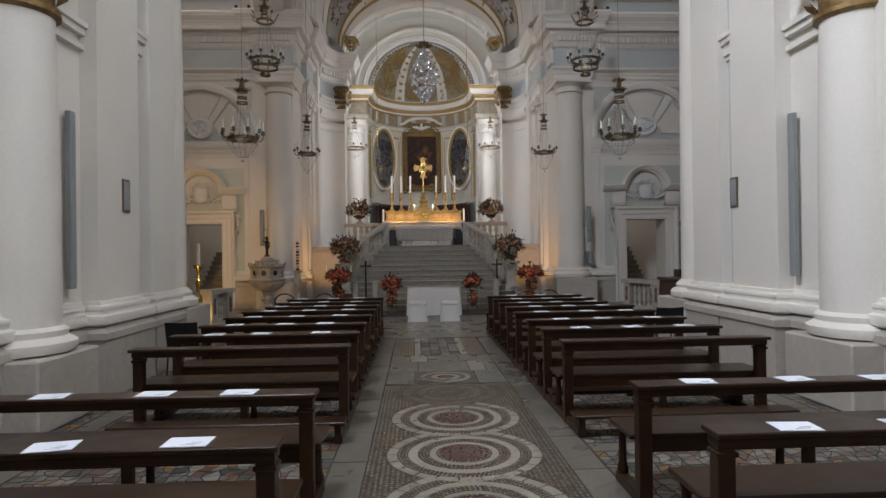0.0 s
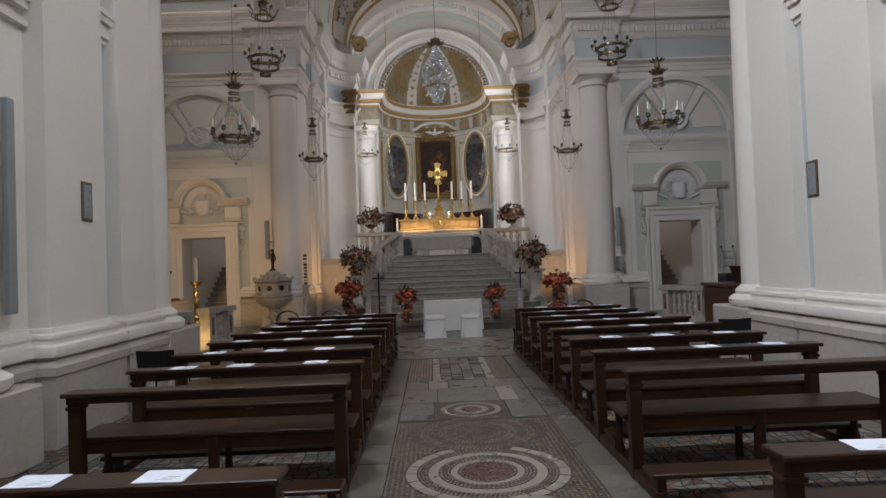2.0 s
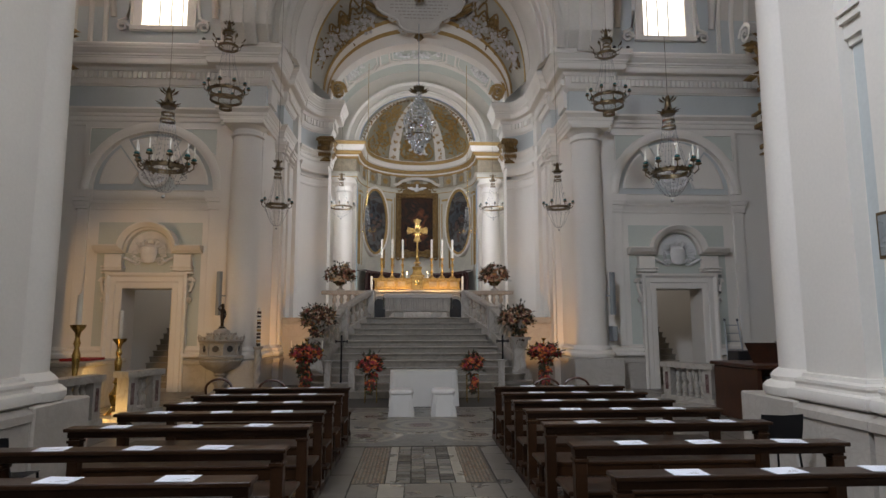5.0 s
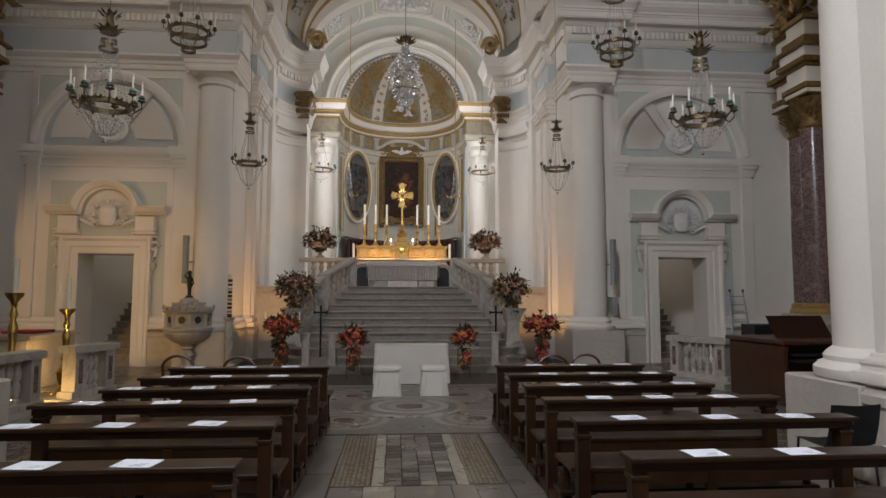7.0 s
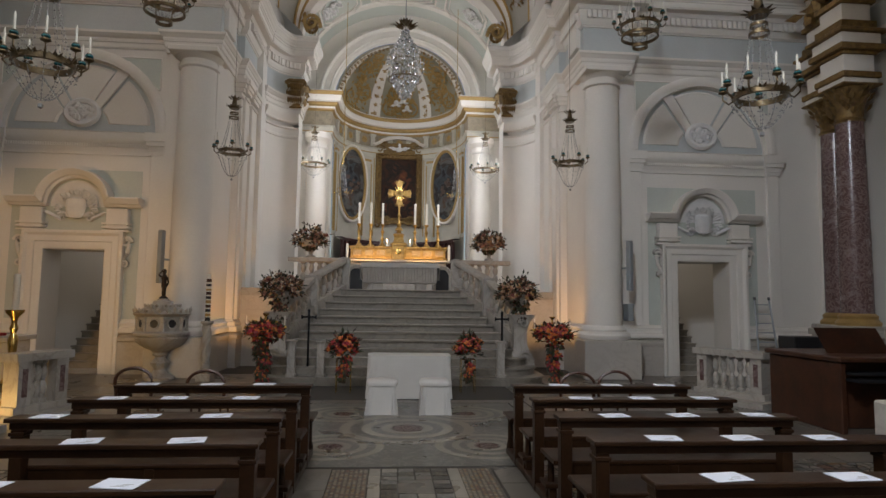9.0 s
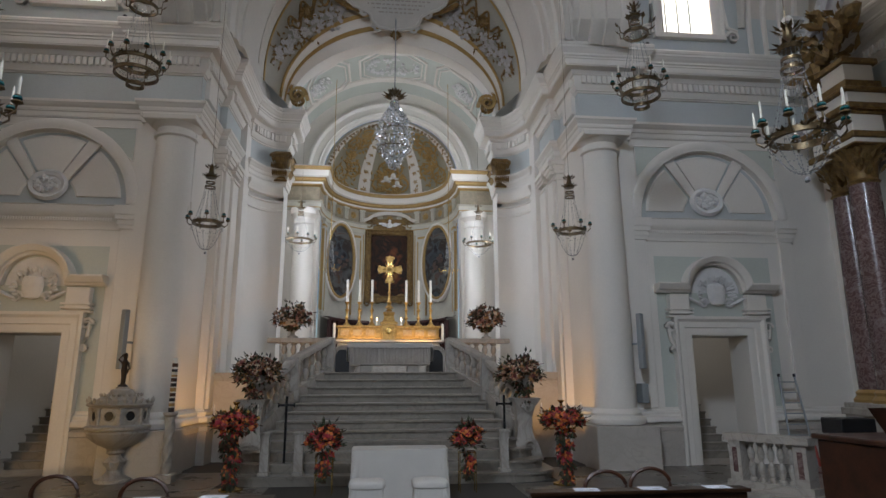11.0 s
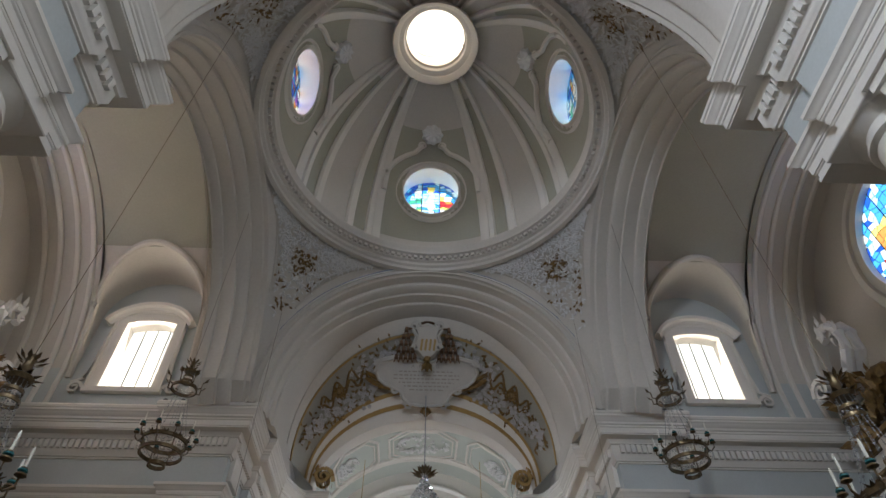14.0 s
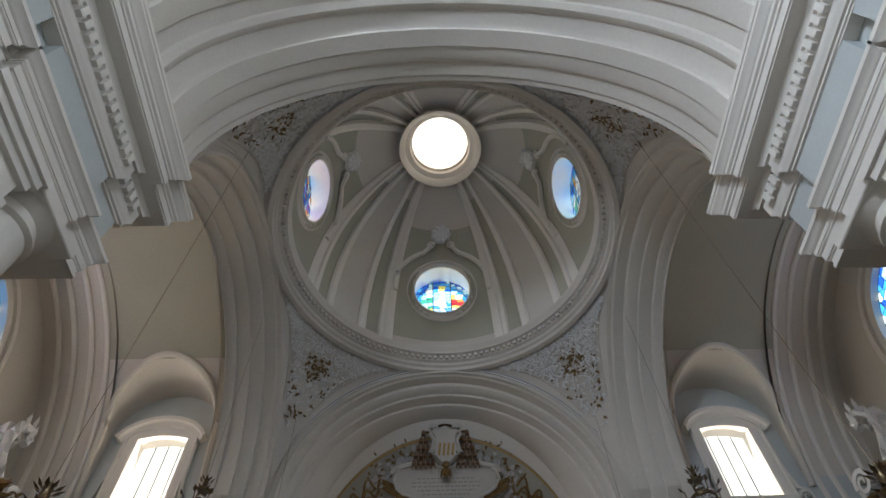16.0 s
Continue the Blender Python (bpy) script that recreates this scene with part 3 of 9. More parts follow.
# ring and dome
ZR = SPRING + HALF
bm = B()
prof = [(0.05, -0.22), (-0.06, -0.20), (-0.06, -0.10), (-0.12, -0.06), (-0.13, 0.02), (-0.20, 0.05), (-0.20, 0.14), (-0.34, 0.18), (-0.36, 0.30), (-0.40, 0.36), (-0.40, 0.40), (0.0, 0.42)]
rows = [[((HALF - 0.02 + u) * math.cos(2 * math.pi * k / 96), CY + (HALF - 0.02 + u) * math.sin(2 * math.pi * k / 96), ZR + v) for u, v in prof] for k in range(97)]
quadstrip(bm, rows)
built(bm, "dome_ring", VAULT, "white moulded ring cornice under the dome", "trim")
bm = B()
for k in range(150):
    a = 2 * math.pi * k / 150
    c, sn = math.cos(a), math.sin(a)
    q = [((HALF - 0.22) * c - 0.045 * sn, (HALF - 0.22) * sn + 0.045 * c), ((HALF - 0.22) * c + 0.045 * sn, (HALF - 0.22) * sn - 0.045 * c), ((HALF - 0.30) * c + 0.045 * sn, (HALF - 0.30) * sn - 0.045 * c), ((HALF - 0.30) * c - 0.045 * sn, (HALF - 0.30) * sn + 0.045 * c)]
    vs = [bm.verts.new((x, CY + y, z)) for z in (ZR + 0.07, ZR + 0.16) for x, y in q]
    for f in ((0, 1, 2, 3), (4, 7, 6, 5), (0, 4, 5, 1), (1, 5, 6, 2), (2, 6, 7, 3), (3, 7, 4, 0)):
        bm.faces.new([vs[n] for n in f])
tagged(built(bm, "dentils", VAULT, "row of small dentils round the dome ring", "trim", smooth=0), kind="stuff")

RD, ZD, HD, ZL = 3.86, ZR + 0.4, 5.62, 19.85


def dome_rho(z):
    return RD * math.sqrt(max(0.0, 1 - max(0.0, (z - ZD) / HD) ** 2.5))


EYEZ, EYER = 16.7, 0.84
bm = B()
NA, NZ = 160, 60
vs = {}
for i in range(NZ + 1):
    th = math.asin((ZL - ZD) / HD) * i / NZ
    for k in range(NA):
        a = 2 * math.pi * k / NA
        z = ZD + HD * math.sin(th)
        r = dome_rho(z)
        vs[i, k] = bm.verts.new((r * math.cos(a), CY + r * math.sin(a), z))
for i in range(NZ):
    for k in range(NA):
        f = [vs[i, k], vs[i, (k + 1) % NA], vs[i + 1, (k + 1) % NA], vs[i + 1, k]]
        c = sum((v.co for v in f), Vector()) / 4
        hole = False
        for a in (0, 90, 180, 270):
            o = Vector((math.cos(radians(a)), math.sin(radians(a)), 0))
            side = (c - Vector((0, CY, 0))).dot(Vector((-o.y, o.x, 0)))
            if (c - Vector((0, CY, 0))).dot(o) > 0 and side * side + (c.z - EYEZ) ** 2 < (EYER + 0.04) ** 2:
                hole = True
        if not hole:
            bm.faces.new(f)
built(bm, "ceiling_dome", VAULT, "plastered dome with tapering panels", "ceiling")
# ribs of the dome: three mouldings side by side, on eight meridians
bm = B()
for k in range(4):
    for d, w, h in ((-20, 0.40, 0.06), (-17.5, 0.2, 0.12), (-8.5, 0.26, 0.11), (8.5, 0.26, 0.11), (17.5, 0.2, 0.12), (20, 0.40, 0.06)):
        rows = []
        for i in range(31):
            th = math.asin((ZL - ZD - 0.15) / HD) * i / 30
            f = math.cos(th) * 0.75 + 0.25
            a = radians(45 + 90 * k + d)
            z = ZD + HD * math.sin(th)
            r = dome_rho(z)
            t = (-math.sin(a), math.cos(a))
            row = []
            for u, v in ((-0.5, -0.02), (-0.5, 0.5), (-0.3, 1), (0.3, 1), (0.5, 0.5), (0.5, -0.02)):
                rr = r - v * h
                row.append((rr * math.cos(a) + t[0] * u * w * f, CY + rr * math.sin(a) + t[1] * u * w * f, z - v * h * math.sin(th)))
            rows.append(row)
        quadstrip(bm, rows)
built(bm, "dome_ribs", PLASTER, "white triple ribs of the dome", "trim")
# painted fields between the ribs
bm = B()
for k in range(4):
    for a0, a1, z0, z1 in ((-22, 22, 14.75, 18.75), (27.5, 35.5, 14.6, 19.3), (54.5, 62.5, 14.6, 19.3)):
        rows = []
        for i in range(33):
            z = z0 + (z1 - z0) * i / 32
            row = []
            for j in range(25):
                a = radians(90 * k + a0 + (a1 - a0) * j / 24)
                q = dome_rho(z) - 0.012
                row.append((q * math.cos(a), CY + q * math.sin(a), z))
            rows.append(row)
        vs = [[bm.verts.new(v) for v in r] for r in rows]
        for i in range(32):
            for j in range(24):
                f = [vs[i][j], vs[i][j + 1], vs[i + 1][j + 1], vs[i + 1][j]]
                c = sum((v.co for v in f), Vector()) / 4 - Vector((0, CY, 0))
                o = Vector((math.cos(radians(90 * k)), math.sin(radians(90 * k)), 0))
                if a0 > 0 or c.dot(Vector((-o.y, o.x, 0))) ** 2 + (c.z - EYEZ) ** 2 > (EYER + 0.1) ** 2:
                    bm.faces.new(f)
built(bm, "dome_fields", VAULTPANEL, "grey green painted fields of the dome", "ceiling")
# lantern
bm = B()
rl = dome_rho(ZL)
prof = [(rl + 0.42, ZL - 0.42), (rl + 0.40, ZL - 0.50), (rl + 0.24, ZL - 0.36), (rl + 0.22, ZL - 0.30), (rl + 0.08, ZL - 0.20), (rl + 0.06, ZL - 0.14), (rl + 0.04, ZL - 0.10), (rl + 0.09, ZL - 0.02), (rl + 0.09, ZL), (rl + 0.30, ZL + 0.1), (rl + 0.30, ZL + 1.5)]
rows = [[(r * math.cos(2 * math.pi * k / 64), CY + r * math.sin(2 * math.pi * k / 64), z) for r, z in prof] for k in range(65)]
quadstrip(bm, rows)
built(bm, "dome_lantern", PLASTER, "white moulded eye of the dome lantern", "trim")


def clipped(poly, r, n=40):
    """A flat polygon cut to a circle round the origin."""
    for k in range(n):
        a = 2 * math.pi * k / n
        c, sn = math.cos(a), math.sin(a)
        out = []
        for i in range(len(poly)):
            p, q = poly[i - 1], poly[i]
            dp, dq = r - p[0] * c - p[1] * sn, r - q[0] * c - q[1] * sn
            if (dp >= 0) != (dq >= 0):
                f = dp / (dp - dq)
                out.append((p[0] + (q[0] - p[0]) * f, p[1] + (q[1] - p[1]) * f))
            if dq >= 0:
                out.append(q)
        poly = out
        if len(poly) < 3:
            return []
    return poly


def glass_window(name, label, centre, r, right, up, choose, rng, nx, ny):
    """A round leaded window of coloured panes set by a picture; each pane is a part."""
    c, right, up = Vector(centre), Vector(right), Vector(up)
    ob = tagged(new(name), label, "window", kind="structure")
    lead = B()
    grid = {(i, j): (r * (2 * i / nx - 1) + (rng.uniform(-0.32, 0.32) * 2 * r / nx if i % 3 else 0), r * (2 * j / ny - 1) + rng.uniform(-0.38, 0.38) * 2 * r / ny) for i in range(nx + 1) for j in range(ny + 1)}
    for (i, j), p in list(grid.items()):
        if i in (0, nx):
            grid[i, j] = (math.copysign(r * 1.02, p[0]), p[1])
        if j in (0, ny):
            grid[i, j] = (grid[i, j][0], math.copysign(r * 1.02, p[1]))
    for i in range(nx):
        for j in range(ny):
            poly = clipped([grid[i, j], grid[i + 1, j], grid[i + 1, j + 1], grid[i, j + 1]], r)
            if len(poly) < 3:
                continue
            x, z = sum(p[0] for p in poly) / len(poly) / r, sum(p[1] for p in poly) / len(poly) / r
            pts = [c + right * p[0] + up * p[1] for p in poly]
            pb = B()
            pb.faces.new([pb.verts.new(p) for p in pts])
            o = part("pane", pb, choose(x, z, rng), ob, smooth=0)
            o.visible_shadow = False
            for k in range(len(pts)):
                tube(lead, [pts[k - 1], pts[k]], 0.006, 3, False)
    for k in range(3, nx, 3):
        x = r * (2 * k / nx - 1)
        h = math.sqrt(r * r - x * x)
        tube(lead, [c + right * x - up * h, c + right * x + up * h], 0.016, 4)
    part("lead", lead, IRON, ob, "dark lead strips and bars", smooth=0)
    return ob


SKYB = [clear("glass_sky_blue", (0.10, 0.42, 0.85)), clear("glass_pale_blue", (0.55, 0.8, 0.95)), clear("glass_deep_blue", (0.03, 0.12, 0.62)), clear("glass_white", (0.9, 0.92, 0.9))]
SIDEB = [clear("glass_red", (0.72, 0.05, 0.06)), clear("glass_orange", (0.85, 0.35, 0.08)), clear("glass_green", (0.1, 0.5, 0.3)), clear("glass_purple", (0.35, 0.12, 0.55))]
ROBE = [clear("glass_cream", (0.95, 0.92, 0.78)), clear("glass_ice", (0.7, 0.88, 0.98))]
LOW = [clear("glass_yellow", (0.95, 0.82, 0.2)), clear("glass_leaf", (0.25, 0.55, 0.2)), SIDEB[1]]


def saint_glass(x, z, r):
    """Pale standing figures under a blue and gold sky."""
    q = math.hypot(x, z)
    if abs(x) < 0.13 and 0.35 < z < 0.75:
        return r.choice((LOW[0], SIDEB[1], LOW[0]))
    if abs(x) < 0.20 and z < 0.45:
        return r.choice((ROBE[0], ROBE[1], SKYB[3]))
    if z < -0.78:
        return r.choice((LOW[0], ROBE[0], SKYB[3]))
    if -0.72 < x < -0.3 and z < 0.15:
        return r.choice((SIDEB[2], ROBE[0], SKYB[1], SIDEB[2]))
    if 0.3 < x < 0.75 and z < 0.2:
        return r.choice((SIDEB[1], SIDEB[0], ROBE[0], LOW[0]))
    if q > 0.72 or z > 0.4:
        return r.choice((SKYB[0], SKYB[2], SKYB[0], SKYB[1]))
    return r.choice((SKYB[1], SKYB[3], SKYB[0]))


def rose_glass(x, z, r):
    """Red and purple figures on streaks of blue."""
    if math.hypot((x + 0.50) / 0.15, (z - 0.30) / 0.15) < 1:
        return r.choice((LOW[0], SIDEB[1]))
    if math.hypot((x + 0.48) / 0.28, (z + 0.16) / 0.40) < 1:
        return r.choice((SIDEB[0], SIDEB[0], SIDEB[1], LOW[0]))
    if math.hypot((x - 0.22) / 0.34, z / 0.55) < 1:
        return r.choice((SIDEB[3], SIDEB[3], SIDEB[0], ROBE[1], SKYB[2]))
    if z < -0.52:
        return r.choice((SIDEB[2], LOW[1], SKYB[1], SIDEB[3]))
    return r.choice((SKYB[0], SKYB[0], SKYB[1], SKYB[2], SKYB[3]))


def lilac_glass(x, z, r):
    """Blue, lilac and orange panes."""
    return r.choice((SKYB[2], SKYB[0], SIDEB[3], SIDEB[1], SKYB[3], ROBE[0]))


rng = random.Random(4)
for a in (0, 90, 180):
    o = Vector((math.cos(radians(a)), math.sin(radians(a)), 0))
    right = Vector((-o.y, o.x, 0)) * -1
    rho = dome_rho(EYEZ)
    c = Vector((0, CY, EYEZ)) + o * rho
    bm = B()
    up = Vector((0, 0, 1))
    prof = [(EYER + 0.52, -0.12), (EYER + 0.52, 0.08), (EYER + 0.46, 0.12), (EYER + 0.40, 0.08), (EYER + 0.30, 0.06), (EYER + 0.30, 0.16), (EYER + 0.22, 0.20), (EYER + 0.20, 0.12), (EYER + 0.08, 0.12), (EYER + 0.04, 0.20), (EYER, 0.18), (EYER, 0.0), (EYER, -0.45)]
    rows = [[c + (right * math.cos(t) + up * math.sin(t)) * q - o * w - o * (0.42 * (math.sin(t) * q / EYER) * 0.55 if w > -0.3 else 0) for q, w in prof] for t in (2 * math.pi * k / 48 for k in range(49))]
    quadstrip(bm, rows)
    built(bm, "dome_window_frame", PLASTER, "round moulded plaster frame of a dome window", "trim")
    glass_window("window_dome", "round stained glass window with pale figures under a blue sky" if a < 180 else "round stained glass window in lilac, blue and orange", c + o * 0.15, EYER, right, up, saint_glass if a < 180 else lilac_glass, rng, 9, 12)
    # scalloped shell and scrolls above the frame, lying on the dome
    zs = 18.62
    up2 = (Vector((0, CY, zs + 0.3)) + o * dome_rho(zs + 0.3) - Vector((0, CY, zs - 0.3)) - o * dome_rho(zs - 0.3)).normalized()
    top = Vector((0, CY, zs)) + o * (dome_rho(zs) - 0.05)
    nrm = right.cross(up2)
    if nrm.dot(o) > 0:
        nrm = -nrm
    bm = B()
    rim, mid = [], []
    for k in range(36):
        t = 2 * math.pi * k / 36
        q = 0.33 * (1 + 0.07 * math.cos(9 * t))
        d = right * math.cos(t) + up2 * math.sin(t)
        rim.append(top + d * q)
        mid.append(top + d * q * 0.8 + nrm * (0.10 + 0.02 * math.cos(9 * t)))
    core = [top + (p - top) * 0.3 + nrm * 0.09 for p in mid]
    quadstrip(bm, [rim, mid, core], closed=True)
    bm.faces.new([bm.verts.new(p) for p in core])
    bmesh.ops.recalc_face_normals(bm, faces=bm.faces)
    built(bm, "dome_shell", STUCCO, "white stucco shell above a dome window", "ornament")
    bm = B()
    for f in (-1, 1):
        foot = top - up2 * 0.40 + right * (f * 0.30) + nrm * 0.10
        scroll(bm, foot, 0.13, 1.5, 0.06, 0.12, f, up2, right)
        gable = []
        for k in range(9):
            ang = radians(-8 + 9.5 * k)
            q = EYER + 0.62
            x, z = q * math.cos(ang), EYEZ + q * math.sin(ang)
            gable.append(Vector((0, CY, z)) + o * (math.sqrt(dome_rho(z) ** 2 - x * x) - 0.06) + right * (f * x))
        tube(bm, gable + [foot], 0.085, 6)
    built(bm, "dome_scroll", PLASTER, "white scrolled gable over a dome window", "ornament")

# transept vaults, each cut by the window's own small vault
ZT, RT, YT = 10.3, 4.42, 16.6
XW, RW, ZW = 7.215, 1.36, 12.24
for s in (-1, 1):
    bm = B()
    xs = sorted(set([4.3 + 6.2 * i / 31 for i in range(32)] + [XW + RW * math.cos(math.pi * i / 24) for i in range(25)]))
    rows = []
    for x in xs:
        z0 = ZT
        if abs(x - XW) < RW - 1e-9:
            z0 = ZW + math.sqrt(RW * RW - (x - XW) ** 2)
        t0 = math.asin(min(1, max(0, (z0 - ZT) / RT)))
        row = [] if z0 > ZT else [(s * x, YT + RT, TOP)]
        if z0 > ZT:
            row.append((s * x, YT + RT, z0))
        row += [(s * x, YT + RT * math.cos(t0 + (math.pi - t0) * j / 40), ZT + RT * math.sin(t0 + (math.pi - t0) * j / 40)) for j in range(41)]
        row.append((s * x, YT - RT, TOP))
        rows.append(row)
    quadstrip(bm, rows, flip=s < 0)
    # side faces of the window's niche
    for f in (-1, 1):
        x = XW + f * RW
        zs = [ZT + (ZW - ZT) * j / 8 for j in range(9)]
        quadstrip(bm, [[(s * x, YT + RT + 0.02, z), (s * x, YT + math.sqrt(RT * RT - (z - ZT) ** 2), z)] for z in zs])
    built(bm, "ceiling_transept", VAULT, "plastered barrel vault over the transept", "ceiling")
    # moulded edge of the window niche on the vault
    bm = B()
    pts = []
    for i in range(33):
        a = math.pi * i / 32
        x, z = XW - (RW + 0.05) * math.cos(a), ZW + (RW + 0.05) * math.sin(a)
        pts.append((s * x, YT + math.sqrt(max(0.1, RT * RT - (z - ZT) ** 2)) - 0.03, z))
    tube(bm, [(pts[0][0], YT + math.sqrt(RT * RT - 0.3), 10.4)] + pts + [(pts[-1][0], YT + math.sqrt(RT * RT - 0.3), 10.4)], 0.09, 8)
    built(bm, "niche_moulding", VAULT, "rounded plaster edge of the window niche", "trim")
    # flat painted panel and raised bands of the vault
    bm = B()
    for xa, xb in ((5.75, 8.75),):
        rows = [[(s * x, YT + (RT - 0.03) * math.cos(radians(a)), ZT + (RT - 0.03) * math.sin(radians(a))) for a in range(48, 134, 4)] for x in (xa, 0.5 * (xa + xb), xb)]
        quadstrip(bm, rows, flip=s < 0)
    built(bm, "vault_panel", VAULTPANEL, "olive grey painted panel of the transept vault", "ceiling")
    bm = B()
    for x in (5.2, 5.62, 8.9, 9.3, 9.75, 10.15):
        p = arc(s * x, YT, ZT, RT, RT, 180, 0, 48, "yz")
        p = [(p[0][0], p[0][1], TOP)] + p + [(p[-1][0], p[-1][1], TOP)]
        if s > 0:
            p = p[::-1]
        sweep(bm, p, [(-0.02, 0), (0.05, 0), (0.08, 0.03), (0.08, 0.10), (0.05, 0.13), (-0.02, 0.13)], side=(-s, 0, 0))
    built(bm, "vault_bands", PLASTER, "raised white bands of the transept vault", "trim")
    # end wall with the round window
    bm = B()
    n = 64
    inner = [(s * 10.5, 16.5 + 1.66 * math.cos(2 * math.pi * k / n), 11.95 + 1.66 * math.sin(2 * math.pi * k / n)) for k in range(n)]
    outer = []
    for k in range(n):
        c, sn = math.cos(2 * math.pi * k / n), math.sin(2 * math.pi * k / n)
        f = 5.6 / max(abs(c), abs(sn))
        outer.append((s * 10.5, 16.5 + f * c, 11.95 + f * sn))
    deep = [(s * 10.62, y, z) for _, y, z in inner]
    quadstrip(bm, [outer, inner, deep], closed=True)
    built(bm, "wall_rose", VAULT, "plaster wall round the rose window", "wall")
    bm = B()
    rows = []
    for k in range(n + 1):
        c, sn = math.cos(2 * math.pi * k / n), math.sin(2 * math.pi * k / n)
        rows.append([(s * (10.5 - w), 16.5 + q * c, 11.95 + q * sn) for q, w in ((2.15, -0.02), (2.15, 0.06), (2.0, 0.14), (1.9, 0.14), (1.88, 0.06), (1.74, 0.06), (1.72, 0.12), (1.62, 0.10), (1.62, -0.1))])
    quadstrip(bm, rows)
    built(bm, "rose_frame", PLASTER, "round white moulded frame of the rose window", "trim")
    glass_window("window_rose", "large round stained glass window, blue with red figures", (s * 10.58, 16.5, 11.95), 1.66, (0, -s, 0), (0, 0, 1), rose_glass, rng, 18, 18)

# chancel: stepped arch with a splayed, stuccoed face behind it
YA, YB = CY + HALF + 1.5, 23.55


def splay(f, k, n=48):
    """A point of the splayed face: f from its outer to its inner arch, k along it; its feet stand further back than its crown."""
    t = math.pi - math.pi * k / n
    back = 1 - math.sin(t)
    a = Vector(((3.58 + 0.1 * back) * math.cos(t), YA + 1.5 * back, 9.85 + 3.58 * math.sin(t)))
    b = Vector(((2.76 + 0.3 * back) * math.cos(t), YB + 1.2 * back, 9.62 + 1.42 * math.sin(t)))
    return a.lerp(b, f)


bm = B()
quadstrip(bm, [[splay(j / 10, k) for j in range(11)] for k in range(49)], flip=True)
built(bm, "chancel_arch_face", ARCHFACE, "olive grey splayed face above the chancel arch", "wall")
bm = B()
quadstrip(bm, [[Vector((3.57 * math.cos(math.pi - math.pi * k / 48), CY + HALF + 1.4, 9.85 + 3.57 * math.sin(math.pi * k / 48))), splay(0.0, k)] for k in range(49)], flip=True)
built(bm, "chancel_arch_soffit", VAULT, "plain soffit that runs back to the splayed face", "arch")


def splay_lines(name, material, label, lines, lift):
    bm = B()
    for f0, w in lines:
        for k in range(48):
            a, b = splay(f0, k), splay(f0, k + 1)
            c, d = splay(f0 + w, k + 1), splay(f0 + w, k)
            nrm = (b - a).cross(d - a).normalized()
            if nrm.y > 0:
                nrm = -nrm
            vs = [bm.verts.new(p) for p in (a, b, c, d, a + nrm * lift, b + nrm * lift, c + nrm * lift, d + nrm * lift)]
            for q in ((4, 5, 6, 7), (0, 1, 5, 4), (2, 3, 7, 6)):
                bm.faces.new([vs[i] for i in q])
    built(bm, name, material, label, "trim")


splay_lines("arch_border", VAULT, "plain plaster border outside the gilded line", ((0.0, 0.15),), 0.03)
splay_lines("gold_arch_lines", GOLDPAINT, "gilded mouldings round the chancel arch", ((0.16, 0.025), (0.70, 0.04), (0.83, 0.045)), 0.05)
splay_lines("white_arch_lines", PLASTER, "white mouldings between the gilded lines of the arch", ((0.74, 0.09), (0.875, 0.125)), 0.035)
bm = B()
pts = [splay(1.0, k) for k in range(49)]
quadstrip(bm, [[p + Vector((0, -0.02, 0.0)), p + Vector((0, 0.5, 0.0))] for p in pts], flip=True)
built(bm, "chancel_arch_band", PLASTER, "white inner band of the chancel arch", "arch")
# wall over the arch that closes it from the chancel
bm = B()
rows = [[(p.x, p.y + 0.5, p.z), (4.6 * math.cos(math.pi - math.pi * k / 48), p.y + 0.5, 9.4 + 4.6 * math.sin(math.pi - math.pi * k / 48))] for k, p in enumerate(pts)]
quadstrip(bm, rows)
built(bm, "wall_chancel_front", PLASTER, "white wall over the chancel arch", "wall")

# chancel room and apse
ZC = 1.98
bm = B()
box(bm, -4.6, 4.6, 22.9, 34.2, ZC - 0.2, ZC)
built(bm, "floor_chancel", STONE, "raised grey marble floor of the chancel", "floor")
bm = B()
box(bm, 2.6, 4.6, 22.95, 23.05, -0.1, ZC)
box(bm, -4.6, -2.6, 22.95, 23.05, -0.1, ZC)
built(bm, "wall_under_chancel", TRAVERTINE, "marble wall under the chancel floor", "wall")
for s in (-1, 1):
    bm = B()
    for a, b, c, d in ((23.9, 25.9, 0, 12), (28.5, 30.9, 0, 12), (25.9, 28.5, 0, 5.2), (25.9, 28.5, 9.9, 12)):
        x0, x1 = sorted((s * 3.95, s * 4.45))
        box(bm, x0, x1, a, b, ZC + c - (0.0 if c else 0.1), ZC + d - 1.5 if d == 12 else d)
    built(bm, "wall_chancel_side", PLASTER, "white chancel wall with a tall window", "wall")
bm = B()
quadstrip(bm, [arc(0, y, 9.5, 3.97, 3.75, 0, 180, 40) for y in (24.0, 27, 31.2)])
built(bm, "ceiling_chancel", GREEN, "pale green chancel vault", "ceiling")
bm = B()
for y in (25.0, 27.3, 29.8):
    sweep(bm, arc(0, y, 9.5, 3.97, 3.75, 180, 0, 40), [(-0.02, 0), (0.07, 0), (0.07, 0.3), (-0.02, 0.3)], side=(0, -1, 0))
def onvault(a, y, lift=0.05):
    return Vector(((3.97 - lift) * math.cos(radians(a)), y, 9.5 + (3.75 - lift) * math.sin(radians(a))))


